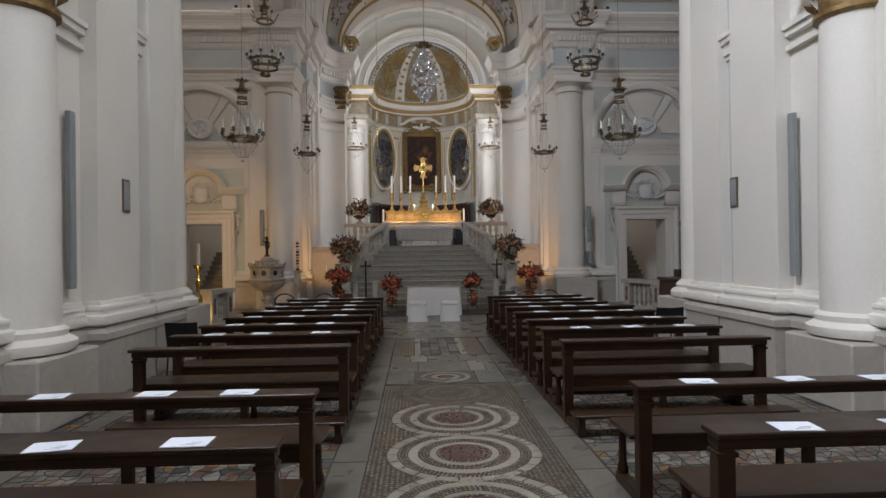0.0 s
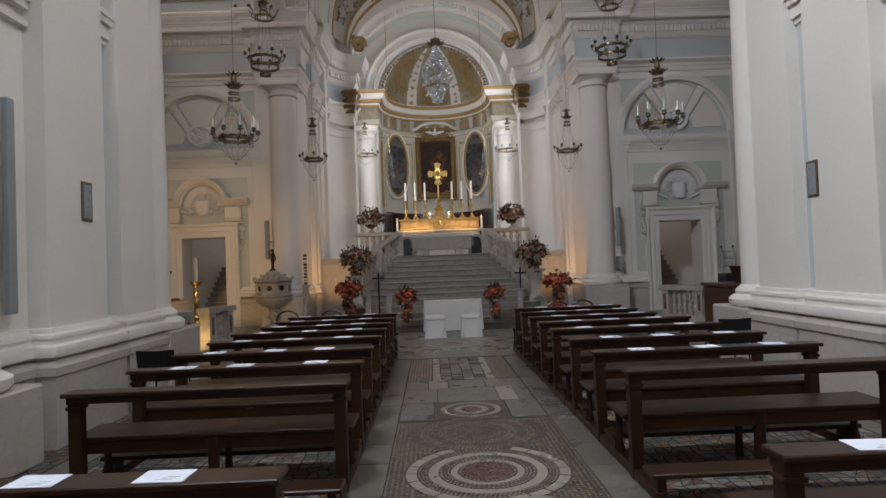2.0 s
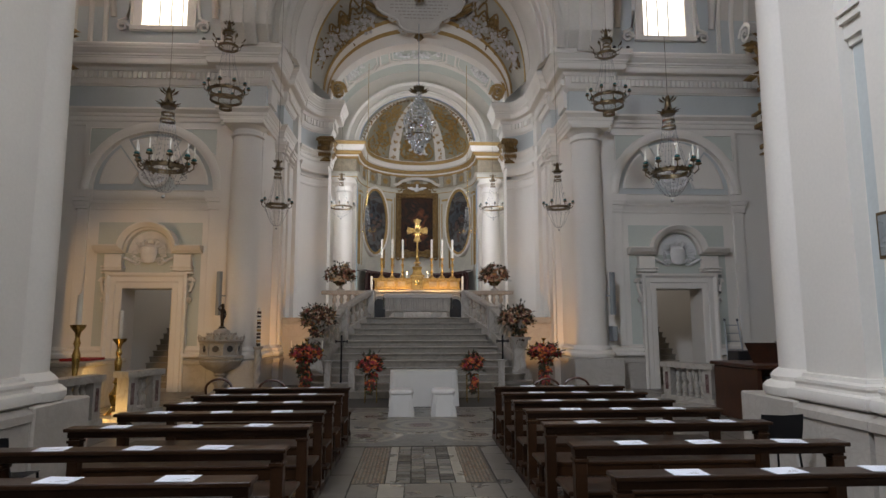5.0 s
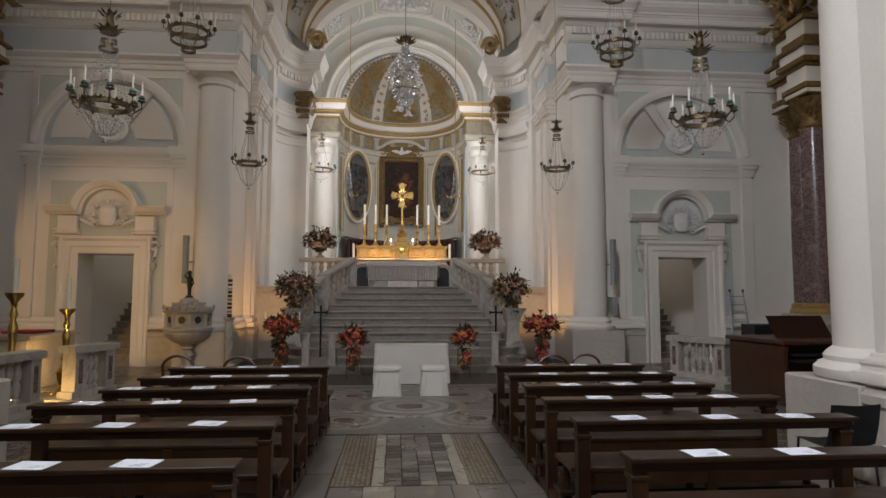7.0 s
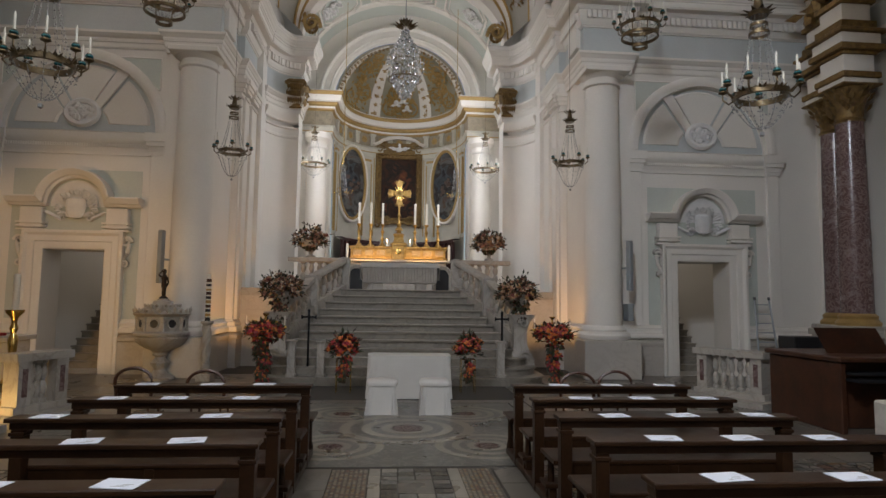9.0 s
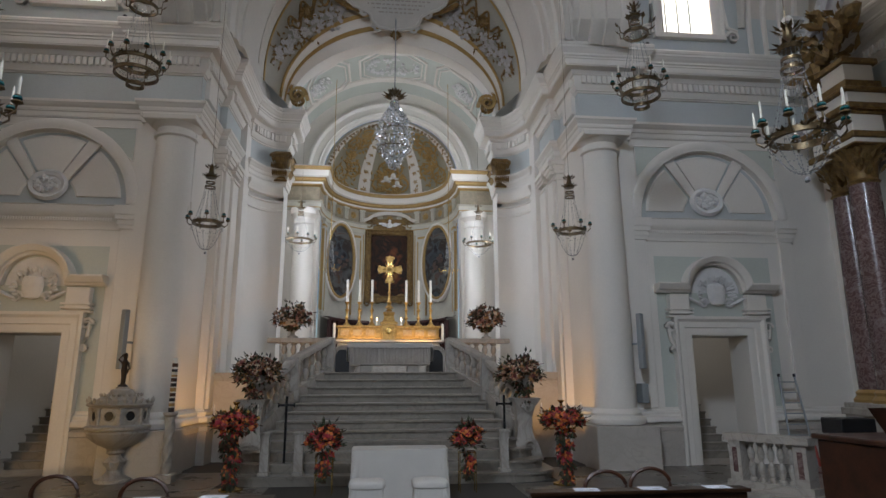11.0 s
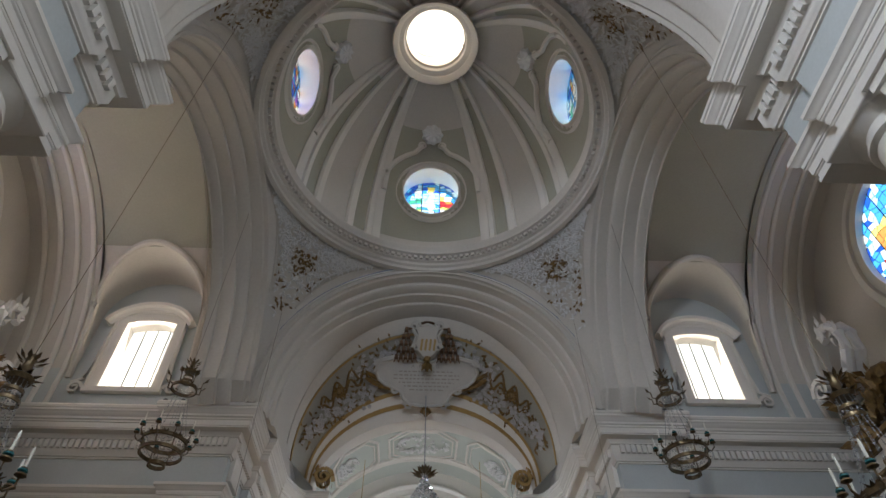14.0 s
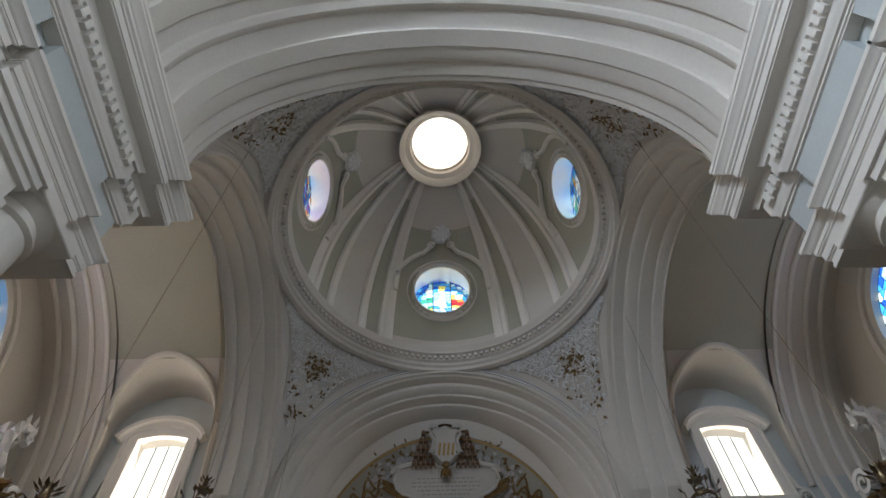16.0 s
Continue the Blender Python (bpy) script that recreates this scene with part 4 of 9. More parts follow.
# raised frames of the vault's panels
for y0, y1 in ((25.35, 27.2), (27.65, 29.7)):
    for a0, a1 in ((8, 34), (40, 66), (72, 108), (114, 140), (146, 172)):
        c = 5 if a1 - a0 < 30 else 9
        loop = [(a0 + c, y0), (a1 - c, y0), (a1, y0 + 0.4), (a1, y1 - 0.4), (a1 - c, y1), (a0 + c, y1), (a0, y1 - 0.4), (a0, y0 + 0.4), (a0 + c, y0)]
        for d, r in ((0, 0.05), (2.2, 0.028)):
            tube(bm, [onvault(a + (d if a < (a0 + a1) / 2 else -d), y + (0.14 if y < (y0 + y1) / 2 else -0.14) * (1 if d else 0)) for a, y in loop], r, 5)
built(bm, "chancel_vault_ribs", PLASTER, "white ribs of the chancel vault", "trim")
# apse wall, half dome and opening
YP, RP, ZP, DV = 30.9, 2.62, 9.66, 0.93
bm = B()
rows = [[(RP * math.cos(math.pi * k / 48), YP + RP * math.sin(math.pi * k / 48), z) for k in range(49)] for z in (ZC - 0.1, 8.1)]
quadstrip(bm, rows)
built(bm, "wall_apse", APSECREAM, "pale cream curved wall of the apse", "wall")
APSE = [(RP * math.cos(math.pi * k / 48), YP + RP * math.sin(math.pi * k / 48), 0) for k in range(49)]
APSE = [(3.9, YP - 0.75, 0), (2.66, YP - 0.75, 0), (2.66, YP - 0.1, 0)] + APSE[1:-1] + [(-2.66, YP - 0.1, 0), (-2.66, YP - 0.75, 0), (-3.9, YP - 0.75, 0)]
APSE = APSE[::-1]
bm = B()
sweep(bm, APSE, [(0, 8.01), (0.05, 8.01), (0.05, 8.12)])
sweep(bm, APSE, [(0.08, 8.15), (0.08, 8.30), (0.14, 8.36), (0.02, 8.38)])
built(bm, "architrave", APSECREAM, "cream architrave of the apse", "trim")
bm = B()
sweep(bm, APSE, [(0.02, 8.38), (0.02, 8.94)])
built(bm, "frieze", APSETAN, "tan gilded frieze of the apse", "trim")
bm = B()
sweep(bm, APSE, [(0.05, 8.12), (0.08, 8.12), (0.08, 8.15)])
sweep(bm, APSE, [(0.02, 8.94), (0.09, 8.98), (0.10, 9.03)])
sweep(bm, APSE, [(0.13, 9.10), (0.20, 9.14), (0.22, 9.22), (0.26, 9.24)])
sweep(bm, APSE, [(0.40, 9.48), (0.44, 9.52), (0.46, 9.60), (0.41, 9.64)])
built(bm, "gilded_cornice_lines", GOLDPAINT, "gilded mouldings of the apse cornice", "trim")
bm = B()
sweep(bm, APSE, [(0.10, 9.03), (0.12, 9.06), (0.13, 9.10)])
sweep(bm, APSE, [(0.26, 9.24), (0.34, 9.28), (0.36, 9.42), (0.40, 9.48)])
sweep(bm, APSE, [(0.41, 9.64), (0.40, 9.67), (0.0, 9.69)])
built(bm, "cornice", PLASTER, "white cornice of the apse", "trim")
bm = B()
quadstrip(bm, [[(RP * math.cos(math.pi * k / 48) * math.cos(math.radians(e)), YP + RP * math.sin(math.pi * k / 48) * math.cos(math.radians(e)), ZP + DV * RP * math.sin(math.radians(e))) for k in range(49)] for e in range(0, 91, 5)])
built(bm, "ceiling_apse", APSEPALE, "pale painted half dome of the apse", "ceiling")
bm = B()
arcp = arc(0, YP - 0.1, ZP, RP + 0.02, DV * RP + 0.02, 180, 0, 48)
sweep(bm, arcp, [(-0.62, 0.1), (-0.62, 0.17), (-0.58, 0.20), (-0.52, 0.20), (-0.48, 0.15), (-0.44, 0.10), (-0.24, 0.10), (-0.22, 0.14), (-0.17, 0.16), (-0.14, 0.12), (-0.04, 0.12), (0.0, 0.08), (0.0, -0.1)], side=(0, -1, 0))
rows = [[(x, YP - 0.15, z), (4.3 * math.cos(math.pi - math.pi * k / 48), YP - 0.15, 9.4 + 4.3 * math.sin(math.pi - math.pi * k / 48))] for k, (x, _, z) in enumerate(arc(0, 0, ZP, RP + 0.3, DV * RP + 0.3, 180, 0, 48))]
quadstrip(bm, rows)
built(bm, "wall_apse_arch", PLASTER, "white wall and arch at the mouth of the apse", "wall")
for s in (-1, 1):
    bm = B()
    x0, x1 = sorted((s * 2.66, s * 3.95))
    box(bm, x0, x1, YP - 0.745, YP + 0.05, ZC - 0.1, 9.6)
    built(bm, "apse_pier", PLASTER, "white pier at the mouth of the apse", "wall")
    bm = B()
    lathe(bm, [(0.5, 0), (0.5, 0.12), (0.46, 0.14), (0.48, 0.25), (0.42, 0.32), (0.40, 0.4), (0.385, 3.5), (0.34, 5.4), (0.38, 5.45), (0.38, 5.52), (0.36, 5.55), (0.36, 5.66), (0.45, 5.76), (0.5, 5.8), (0.5, 6.02)], (s * 3.15, YP - 0.85, ZC), 32)
    tagged(built(bm, "column", PLASTER, "white round column at the mouth of the apse", "column"), kind="structure")
# rooms behind the transept doors
for s in (-1, 1):
    bm = B()
    x0, x1 = sorted((s * 6.0, s * 9.6))
    box(bm, x0, x1, 24.4, 24.6, -0.1, 4.6)
    box(bm, *sorted((s * 5.95, s * 6.05)), 21.9, 24.5, -0.1, 4.6)
    box(bm, *sorted((s * 9.55, s * 9.65)), 21.9, 24.5, -0.1, 4.6)
    box(bm, x0, x1, 21.9, 24.5, 4.5, 4.6)
    box(bm, x0, x1, 21.9, 24.5, -0.3, -0.006)
    built(bm, "wall_stair_room", PLASTER, "plain stair passage behind the doorway", "wall")

# ---- wall articulation ----
def capital(bm, x, y, z, r):
    lathe(bm, [(r, 0), (r + 0.05, 0.03), (r + 0.05, 0.07), (r, 0.09), (r, 0.2), (r + 0.05, 0.24), (r + 0.12, 0.3)], (x, y, z), 32)
    box(bm, x - r - 0.15, x + r + 0.15, y - r - 0.15, y + r + 0.15, z + 0.3, z + 0.42, 0.012)


for s in (-1, 1):
    # great engaged column with its base and capital
    col = tagged(new("column"), "tall white engaged column with a plain capital", "column", kind="structure")
    cx, cy = s * 4.74, 20.98
    bm = B()
    lathe(bm, [(0.435 - 0.05 * max(0, (z - 2.0) / 5.0) ** 1.5, z) for z in (1.18, 1.6, 2.2, 3, 3.8, 4.6, 5.4, 6.2, 6.86)], (cx, cy, 0), 40)
    part("shaft", bm, PLASTER, col)
    bm = B()
    lathe(bm, [(0.6, 0.88), (0.62, 0.92), (0.62, 0.98), (0.57, 1.03), (0.52, 1.05), (0.53, 1.1), (0.5, 1.14), (0.44, 1.19)], (cx, cy, 0), 40)
    part("base", bm, PLASTER, col)
    bm = B()
    box(bm, cx - 0.66, cx + 0.66, cy - 0.66, cy + 0.2, 0.0, 0.87, 0.02)
    part("pedestal", bm, TRAVERTINE, col, "pale marble pedestal block")
    bm = B()
    capital(bm, cx, cy, 6.86, 0.395)
    part("capital", bm, PLASTER, col)
    # pilasters on the curved part beside it: caps
    for px, py, w in ((4.24, 22.5, 0.18), (3.3, 21.95, 0.0)):
        if not w:
            continue
        bm = B()
        for z0, z1, o in ((6.78, 6.84, 0.05), (6.95, 7.05, 0.07), (7.05, 7.16, 0.11), (7.16, 7.27, 0.15)):
            box(bm, s * px - w / 2 - o, s * px + w / 2 + o, py - o, py + 0.15, z0, z1)
        built(bm, "pilaster_cap", PLASTER, "white moulded pilaster cap", "trim")
    bm = B()
    curve = PIER_FAR[1:7]
    sweep(bm, curve, [(0, 6.78), (0.05, 6.80), (0.05, 6.84), (0.0, 6.86), (0.0, 6.96), (0.07, 7.0), (0.09, 7.08), (0.14, 7.16), (0.15, 7.26), (0, 7.27)], sx=s, cap=True)
    sweep(bm, curve, [(0, 6.50), (0.04, 6.51), (0.05, 6.57), (0, 6.60)], sx=s, cap=True)
    built(bm, "pilaster_cap", PLASTER, "white moulded cap round the curved pier", "trim")
    # blue recessed strips of the curved pier
    bm = B()
    sweep(bm, PIER_FAR[7:9], [(0.006, 1.2), (0.006, 6.75)], sx=s)
    built(bm, "pier_facing", PLASTER, "plain white wall strip", "wall")
    bm = B()
    for y0, y1 in ((22.62, 22.98), (23.35, 24.20)):
        box(bm, *sorted((s * 4.07, s * 4.16)), y0, y1, 1.18, 6.80, 0.01)
        for z0, z1, d in ((6.80, 6.86, 0.03), (6.97, 7.06, 0.05), (7.06, 7.16, 0.09), (7.16, 7.27, 0.13)):
            box(bm, *sorted((s * (4.07 - d), s * 4.16)), y0 - d, y1 + d, z0, z1)
    built(bm, "pilaster", PLASTER, "white pilaster strips on the chancel pier", "trim", smooth=0)
    # gilded capital on the inner pier
    bm = B()
    rng = random.Random(11)
    rows = [[(s * x, y, z) for x, y in ((3.40, 25.2), (3.40, 25.14 - d), (3.09 - d, 25.14 - d), (3.09 - d, 25.6))] for z, d in ((7.42, 0.02), (7.46, 0.05), (7.50, 0.0), (7.9, 0.0), (8.18, 0.06), (8.24, 0.08))]
    quadstrip(bm, rows, flip=s < 0)
    for tier in range(3):
        for k in range(7):
            f = (k + 0.5 * (tier % 2)) / 6.5
            z = 7.54 + 0.2 * tier
            d = 0.02 + 0.025 * tier
            for p, o in ((Vector((s * (3.06 + 0.4 * f), 25.09 - d, z)), Vector((0, -1, 0))), (Vector((s * (3.05 - d), 25.1 + 0.4 * f, z)), Vector((-s, 0, 0)))):
                petal(bm, p, Vector((0, 0, 1)) + o * 0.55, o, 0.24, 0.085)
                petal(bm, p + Vector((0, 0, 0.20)) + o * 0.07, o - Vector((0, 0, 0.5)), Vector((0, 0, 1)), 0.09, 0.08)
    for f in (0, 1):
        scroll(bm, (s * (3.02 + 0.40 * f), 24.95, 8.14), 0.10, 1.5, 0.05, 0.08, -1 if f else 1)
    box(bm, *sorted((s * 2.96, s * 3.44)), 25.02, 25.6, 8.24, 8.30, 0.01)
    bmesh.ops.recalc_face_normals(bm, faces=bm.faces)
    built(bm, "gilded_capital", OLDGOLD, "dull gilded leafy capital on the chancel pier", "ornament")
    bm = B()
    scroll(bm, (s * 2.74, 24.30, 9.74), 0.25, 1.7, 0.11, 0.35, -s)
    tube(bm, [(s * 2.96, 24.42, 9.80), (s * 2.92, 24.42, 10.05), (s * 2.80, 24.40, 10.28), (s * 2.64, 24.36, 10.46)], 0.09, 7, True, 0.5)
    for k in range(14):
        f = k / 13
        petal(bm, (s * (2.96 - 0.30 * f ** 1.5), 24.36, 9.88 + 0.56 * f), (-s * (0.2 + 0.5 * f), -0.5, 0.8 - 0.3 * (k % 2)), (0, -1, 0), 0.17, 0.11)
    built(bm, "arch_volute", GOLDPAINT, "gilded volute at the foot of the chancel arch", "ornament")

    # transept back wall: arched panel, impost, door case
    YW = 21.2
    X0 = s * 7.33
    bm = B()
    for px in (5.62, 9.16):
        box(bm, *sorted((s * (px - 0.15), s * (px + 0.15))), YW - 0.07, YW + 0.02, 1.18, 4.92, 0.01)
        for z0, z1, o in ((4.92, 5.0, 0.03), (5.0, 5.12, 0.05), (5.12, 5.22, 0.09), (5.22, 5.42, 0.12)):
            box(bm, *sorted((s * (px - 0.15 - o), s * (px + 0.15 + o))), YW - 0.07 - o, YW + 0.02, z0, z1)
    built(bm, "wall_strip", PLASTER, "white flat pilaster strip with moulded cap", "trim")
    bm = B()
    path = [(5.45, YW, 0), (9.4, YW, 0)]
    sweep(bm, path, [(0, 4.90), (0.03, 4.91), (0.03, 5.0), (0.07, 5.06), (0.07, 5.16), (0.13, 5.22), (0.15, 5.30), (0.15, 5.40), (0.17, 5.42), (0, 5.44)], sx=s)
    built(bm, "impost_moulding", PLASTER, "white moulded string course", "trim")
    bm = B()
    for k in range(60):
        x = 5.85 + 3.1 * k / 59
        box(bm, *sorted((s * x, s * (x + 0.028))), YW - 0.105, YW - 0.06, 5.08, 5.15)
    tagged(built(bm, "dentils", PLASTER, "tiny dentils under the string course", "trim", smooth=0), kind="stuff")
    # wall round the arched recess stands forward of it, with a sunk panel in each spandrel
    bm = B()
    front = YW - 0.15
    n = 32
    inner = [(X0 + 1.66 * math.cos(math.pi * k / n), 5.44 + 1.66 * math.sin(math.pi * k / n)) for k in range(n + 1)]
    outer = []
    for k in range(n + 1):
        c, sn = math.cos(math.pi * k / n), math.sin(math.pi * k / n)
        f = min(1.86 / max(1e-6, abs(c)), 1.84 / max(1e-6, sn))
        outer.append((X0 + f * c, 5.44 + f * sn))
    quadstrip(bm, [[(x, front, z) for x, z in outer], [(x, front, z) for x, z in inner], [(x, YW, z) for x, z in inner]], flip=True)
    for f in (-1, 1):
        box(bm, *sorted((X0 + f * 1.855, X0 + f * 1.865)), front, YW, 5.44, 7.28)
    built(bm, "spandrel_wall", PLASTER, "white wall round the arched recess", "wall", smooth=30)
    for f in (-1, 1):
        bm = B()
        tri = [(X0 + f * 1.72, 7.16), (X0 + f * 0.62, 7.16)] + [(X0 + f * 1.90 * math.cos(radians(a)), 5.44 + 1.90 * math.sin(radians(a))) for a in (58, 50, 42, 34)] + [(X0 + f * 1.72, 6.4)]
        bm.faces.new([bm.verts.new((x, front - 0.005, z)) for x, z in (tri if f < 0 else tri[::-1])])
        panel = built(bm, "spandrel_panel", GREEN, "pale green painted spandrel panel", "panel", smooth=0)
        bm = B()
        tube(bm, [(x, front - 0.008, z) for x, z in tri + tri[:1]], 0.016, 4)
        part("moulding", bm, PLASTER, panel, "white moulded edge", smooth=0)
    # arched recess: raised archivolt and panels of a blind fan window
    bm = B()
    rr = 1.66
    sweep(bm, arc(X0, YW, 5.44, rr, rr, 180, 0, 40), [(-0.24, 0.15), (-0.24, 0.17), (-0.19, 0.19), (-0.06, 0.19), (-0.03, 0.17), (0.0, 0.17), (0.0, 0.0)], side=(0, -1, 0))
    built(bm, "blind_arch", PLASTER, "white moulded blind arch", "trim")
    fan = tagged(new("fan_panel"), "blind fan window with raised white panels and grey joints", "panel", kind="structure")
    bm = B()
    n = 40
    bm.faces.new([bm.verts.new((X0 + 1.62 * math.cos(math.pi * k / n), YW - 0.006, 5.46 + 1.6 * math.sin(math.pi * k / n))) for k in range(n + 1)])
    part("ground", bm, BLUE, fan, "pale blue painted ground", smooth=0)
    for a0, a1 in ((4, 50), (64, 116), (130, 176)):
        bm = B()
        inner = [(0.62, a) for a in (a0 + 6, 0.5 * (a0 + a1), a1 - 6)]
        outer = [(1.44, a0 + (a1 - a0) * k / 10) for k in range(11)]
        ring_pts = outer + inner[::-1]
        f = [bm.verts.new((X0 + r * math.cos(radians(a)), YW - 0.045, 5.52 + r * math.sin(radians(a)))) for r, a in ring_pts]
        g = [bm.verts.new((X0 + (r + (0.05 if r > 1 else -0.05)) * math.cos(radians(a)), YW - 0.004, 5.52 + (r + (0.05 if r > 1 else -0.05)) * math.sin(radians(a)))) for r, a in ring_pts]
        bm.faces.new(f)
        for k in range(len(f)):
            bm.faces.new((f[k - 1], g[k - 1], g[k], f[k]))
        part("panel", bm, PLASTER, fan, smooth=0)
    for a0 in (57, 123):
        bm = B()
        a = radians(a0)
        d, o = Vector((math.cos(a), 0, math.sin(a))), Vector((-math.sin(a), 0, math.cos(a)))
        c = Vector((X0, YW - 0.03, 5.52))
        vs = [bm.verts.new(c + d * q + o * w - Vector((0, yy, 0))) for yy in (0, 0.05) for q, w in ((0.3, -0.07), (1.6, -0.13), (1.6, 0.13), (0.3, 0.07))]
        for f in ((4, 5, 6, 7), (0, 1, 5, 4), (1, 2, 6, 5), (2, 3, 7, 6), (3, 0, 4, 7)):
            bm.faces.new([vs[i] for i in f])
        part("spoke", bm, PLASTER, fan, smooth=0)
    bm = B()
    sweep(bm, arc(X0, YW - 0.05, 5.86, 0.36, 0.29, 0, 360, 28)[:-1], [(-0.09, 0), (-0.07, 0.07), (0.0, 0.09), (0.05, 0.03), (0.05, 0)], side=(0, -1, 0), closed=True)
    rng = random.Random(5)
    for k in range(40):
        a = rng.uniform(0, 6.28)
        q = rng.uniform(0.0, 0.26)
        blob(bm, (X0 + q * math.cos(a), YW - 0.09, 5.86 + 0.8 * q * math.sin(a)), rng.uniform(0.04, 0.08), rng, 4)
    bm.faces.new([bm.verts.new((X0 + 0.42 * math.cos(math.pi * k / 12), YW - 0.06, 5.86 + 0.35 * math.sin(math.pi * k / 12))) for k in range(24)])
    part("rosette", bm, STUCCO, fan, "oval white stucco rosette")
    # painted field behind the door case
    bm = B()
    for a, b, c, d in ((5.95, 6.3, 1.2, 4.55), (8.33, 8.72, 1.2, 4.55), (6.3, 8.33, 2.9, 4.55)):
        box(bm, *sorted((s * a, s * b)), YW - 0.006, YW + 0.01, c, d)
    built(bm, "painted_field", GREEN, "pale green painted field round the door case", "wall", smooth=0)
    case = tagged(new("door_case"), "white moulded door case with a curved pediment", "doorway", kind="structure")
    XD = s * 7.315
    bm = B()
    path = [(XD - 0.655, YW, 0.0), (XD - 0.655, YW, 2.74), (XD + 0.655, YW, 2.74), (XD + 0.655, YW, 0.0)]
    sweep(bm, path, [(0, 0.0), (0, 0.07), (-0.04, 0.09), (-0.16, 0.09), (-0.18, 0.12), (-0.30, 0.12), (-0.36, 0.17), (-0.42, 0.17), (-0.42, 0)], side=(0, -1, 0))
    part("frame", bm, PLASTER, case)
    bm = B()
    for f in (-1, 1):
        box(bm, *sorted((XD + f * 0.68, XD + f * 1.15)), YW - 0.16, YW + 0.01, 3.20, 3.66, 0.015)
        scroll(bm, (XD + f * 1.14, YW - 0.12, 2.92), 0.12, 1.5, 0.06, 0.12, f)
        scroll(bm, (XD + f * 1.12, YW - 0.12, 2.42), 0.08, 1.4, 0.05, 0.12, -f)
        tube(bm, [(XD + f * 1.2, YW - 0.08, 2.88), (XD + f * 1.16, YW - 0.08, 2.66), (XD + f * 1.08, YW - 0.08, 2.5)], 0.04, 6)
        for z in (3.2, 3.28, 3.36):
            box(bm, *sorted((XD + f * 0.62, XD + f * 1.2)), YW - 0.18 - (z - 3.2) * 0.2, YW + 0.01, z - 0.06, z - 0.02)
    part("console", bm, PLASTER, case)
    bm = B()
    pts = [(XD - 1.42, YW, 3.70), (XD - 0.62, YW, 3.70)] + arc(XD, YW, 3.74, 0.60, 0.60, 172, 8, 24) + [(XD + 0.62, YW, 3.70), (XD + 1.42, YW, 3.70)]
    sweep(bm, pts, [(0, 0), (0, 0.14), (-0.05, 0.17), (-0.06, 0.24), (-0.13, 0.30), (-0.17, 0.33), (-0.20, 0.33), (-0.20, 0)], side=(0, -1, 0), cap=True)
    part("pediment", bm, PLASTER, case)
    bm = B()
    bm.faces.new([bm.verts.new((XD + 0.58 * math.cos(radians(180 - 6 * k)), YW - 0.02, 3.70 + 0.6 * math.sin(radians(180 - 6 * k)))) for k in range(31)])
    rng = random.Random(8)
    lathe(bm, [(0.0, -0.26), (0.14, -0.22), (0.2, -0.1), (0.22, 0.05), (0.2, 0.2), (0.1, 0.24)], (XD, YW - 0.10, 3.66), 14, 0.35)
    for k in range(34):
        a = radians(rng.uniform(-20, 200))
        q = rng.uniform(0.25, 0.4)
        petal(bm, (XD + q * math.cos(a), YW - 0.06, 3.64 + 0.95 * q * math.sin(a)), (math.cos(a), -0.5, math.sin(a)), (0, -1, 0), 0.14, 0.10)
    for f in (-1, 1):
        scroll(bm, (XD + f * 0.26, YW - 0.09, 3.86), 0.12, 1.5, 0.05, 0.06, f)
        scroll(bm, (XD + f * 0.3, YW - 0.09, 3.46), 0.12, 1.5, 0.05, 0.06, -f)
        for k in range(8):
            petal(bm, (XD + f * (0.3 + 0.03 * k), YW - 0.07, 3.42 + 0.015 * k), (f, -0.3, 0.3), (0, -1, 0), 0.2, 0.09)
    part("cartouche", bm, STUCCO, case, "white stucco coat of arms with scrolls")
    # stair behind the door
    stair = tagged(new("stair"), "worn stone steps rising behind the doorway", "stairs", kind="structure")
    for k in range(11):
        bm = B()
        y0 = 22.15 + 0.205 * k
        box(bm, *sorted((s * 6.08, s * (7.96 - 0.01 * k))), y0 + 0.03, y0 + 0.26, max(0, 0.168 * (k - 1)), 0.168 * (k + 1) - 0.04)
        box(bm, *sorted((s * 6.08, s * (7.98 - 0.01 * k))), y0, y0 + 0.26, 0.168 * (k + 1) - 0.04, 0.168 * (k + 1), 0.01)
        part("step", bm, STEP, stair, smooth=0)
    bm = B()
    box(bm, *sorted((s * 6.1, s * 9.5)), 21.15, 24.3, -0.005, 0.004)
    part("threshold", bm, STONE, stair, smooth=0)
    # high window: jambs, bars, surround
    win = tagged(new("window_transept"), "bright arched window with three thin glazing bars", "window", kind="structure")
    for x in (6.57 + 0.32, 6.57 + 0.645, 6.57 + 0.97):
        bm = B()
        tube(bm, [(s * x, 21.42, 10.15), (s * x, 21.42, 12.28)], 0.017, 4)
        part("glazing_bar", bm, IRON, win, smooth=0)
    bm = B()
    pts = [(s * 7.215 - 0.645, 21.0, 10.13), (s * 7.215 - 0.645, 21.0, 12.14)] + arc(s * 7.215, 21.0, 10.13, 2.13, 2.13, 107.4, 72.6, 14) + [(s * 7.215 + 0.645, 21.0, 12.14), (s * 7.215 + 0.645, 21.0, 10.13)]
    sweep(bm, pts, [(0.02, -0.4), (0.02, 0.03), (-0.05, 0.07), (-0.20, 0.07), (-0.24, 0.12), (-0.26, 0.12), (-0.26, 0)], side=(0, -1, 0))
    part("surround", bm, PLASTER, win, "white moulded surround")
    bm = B()
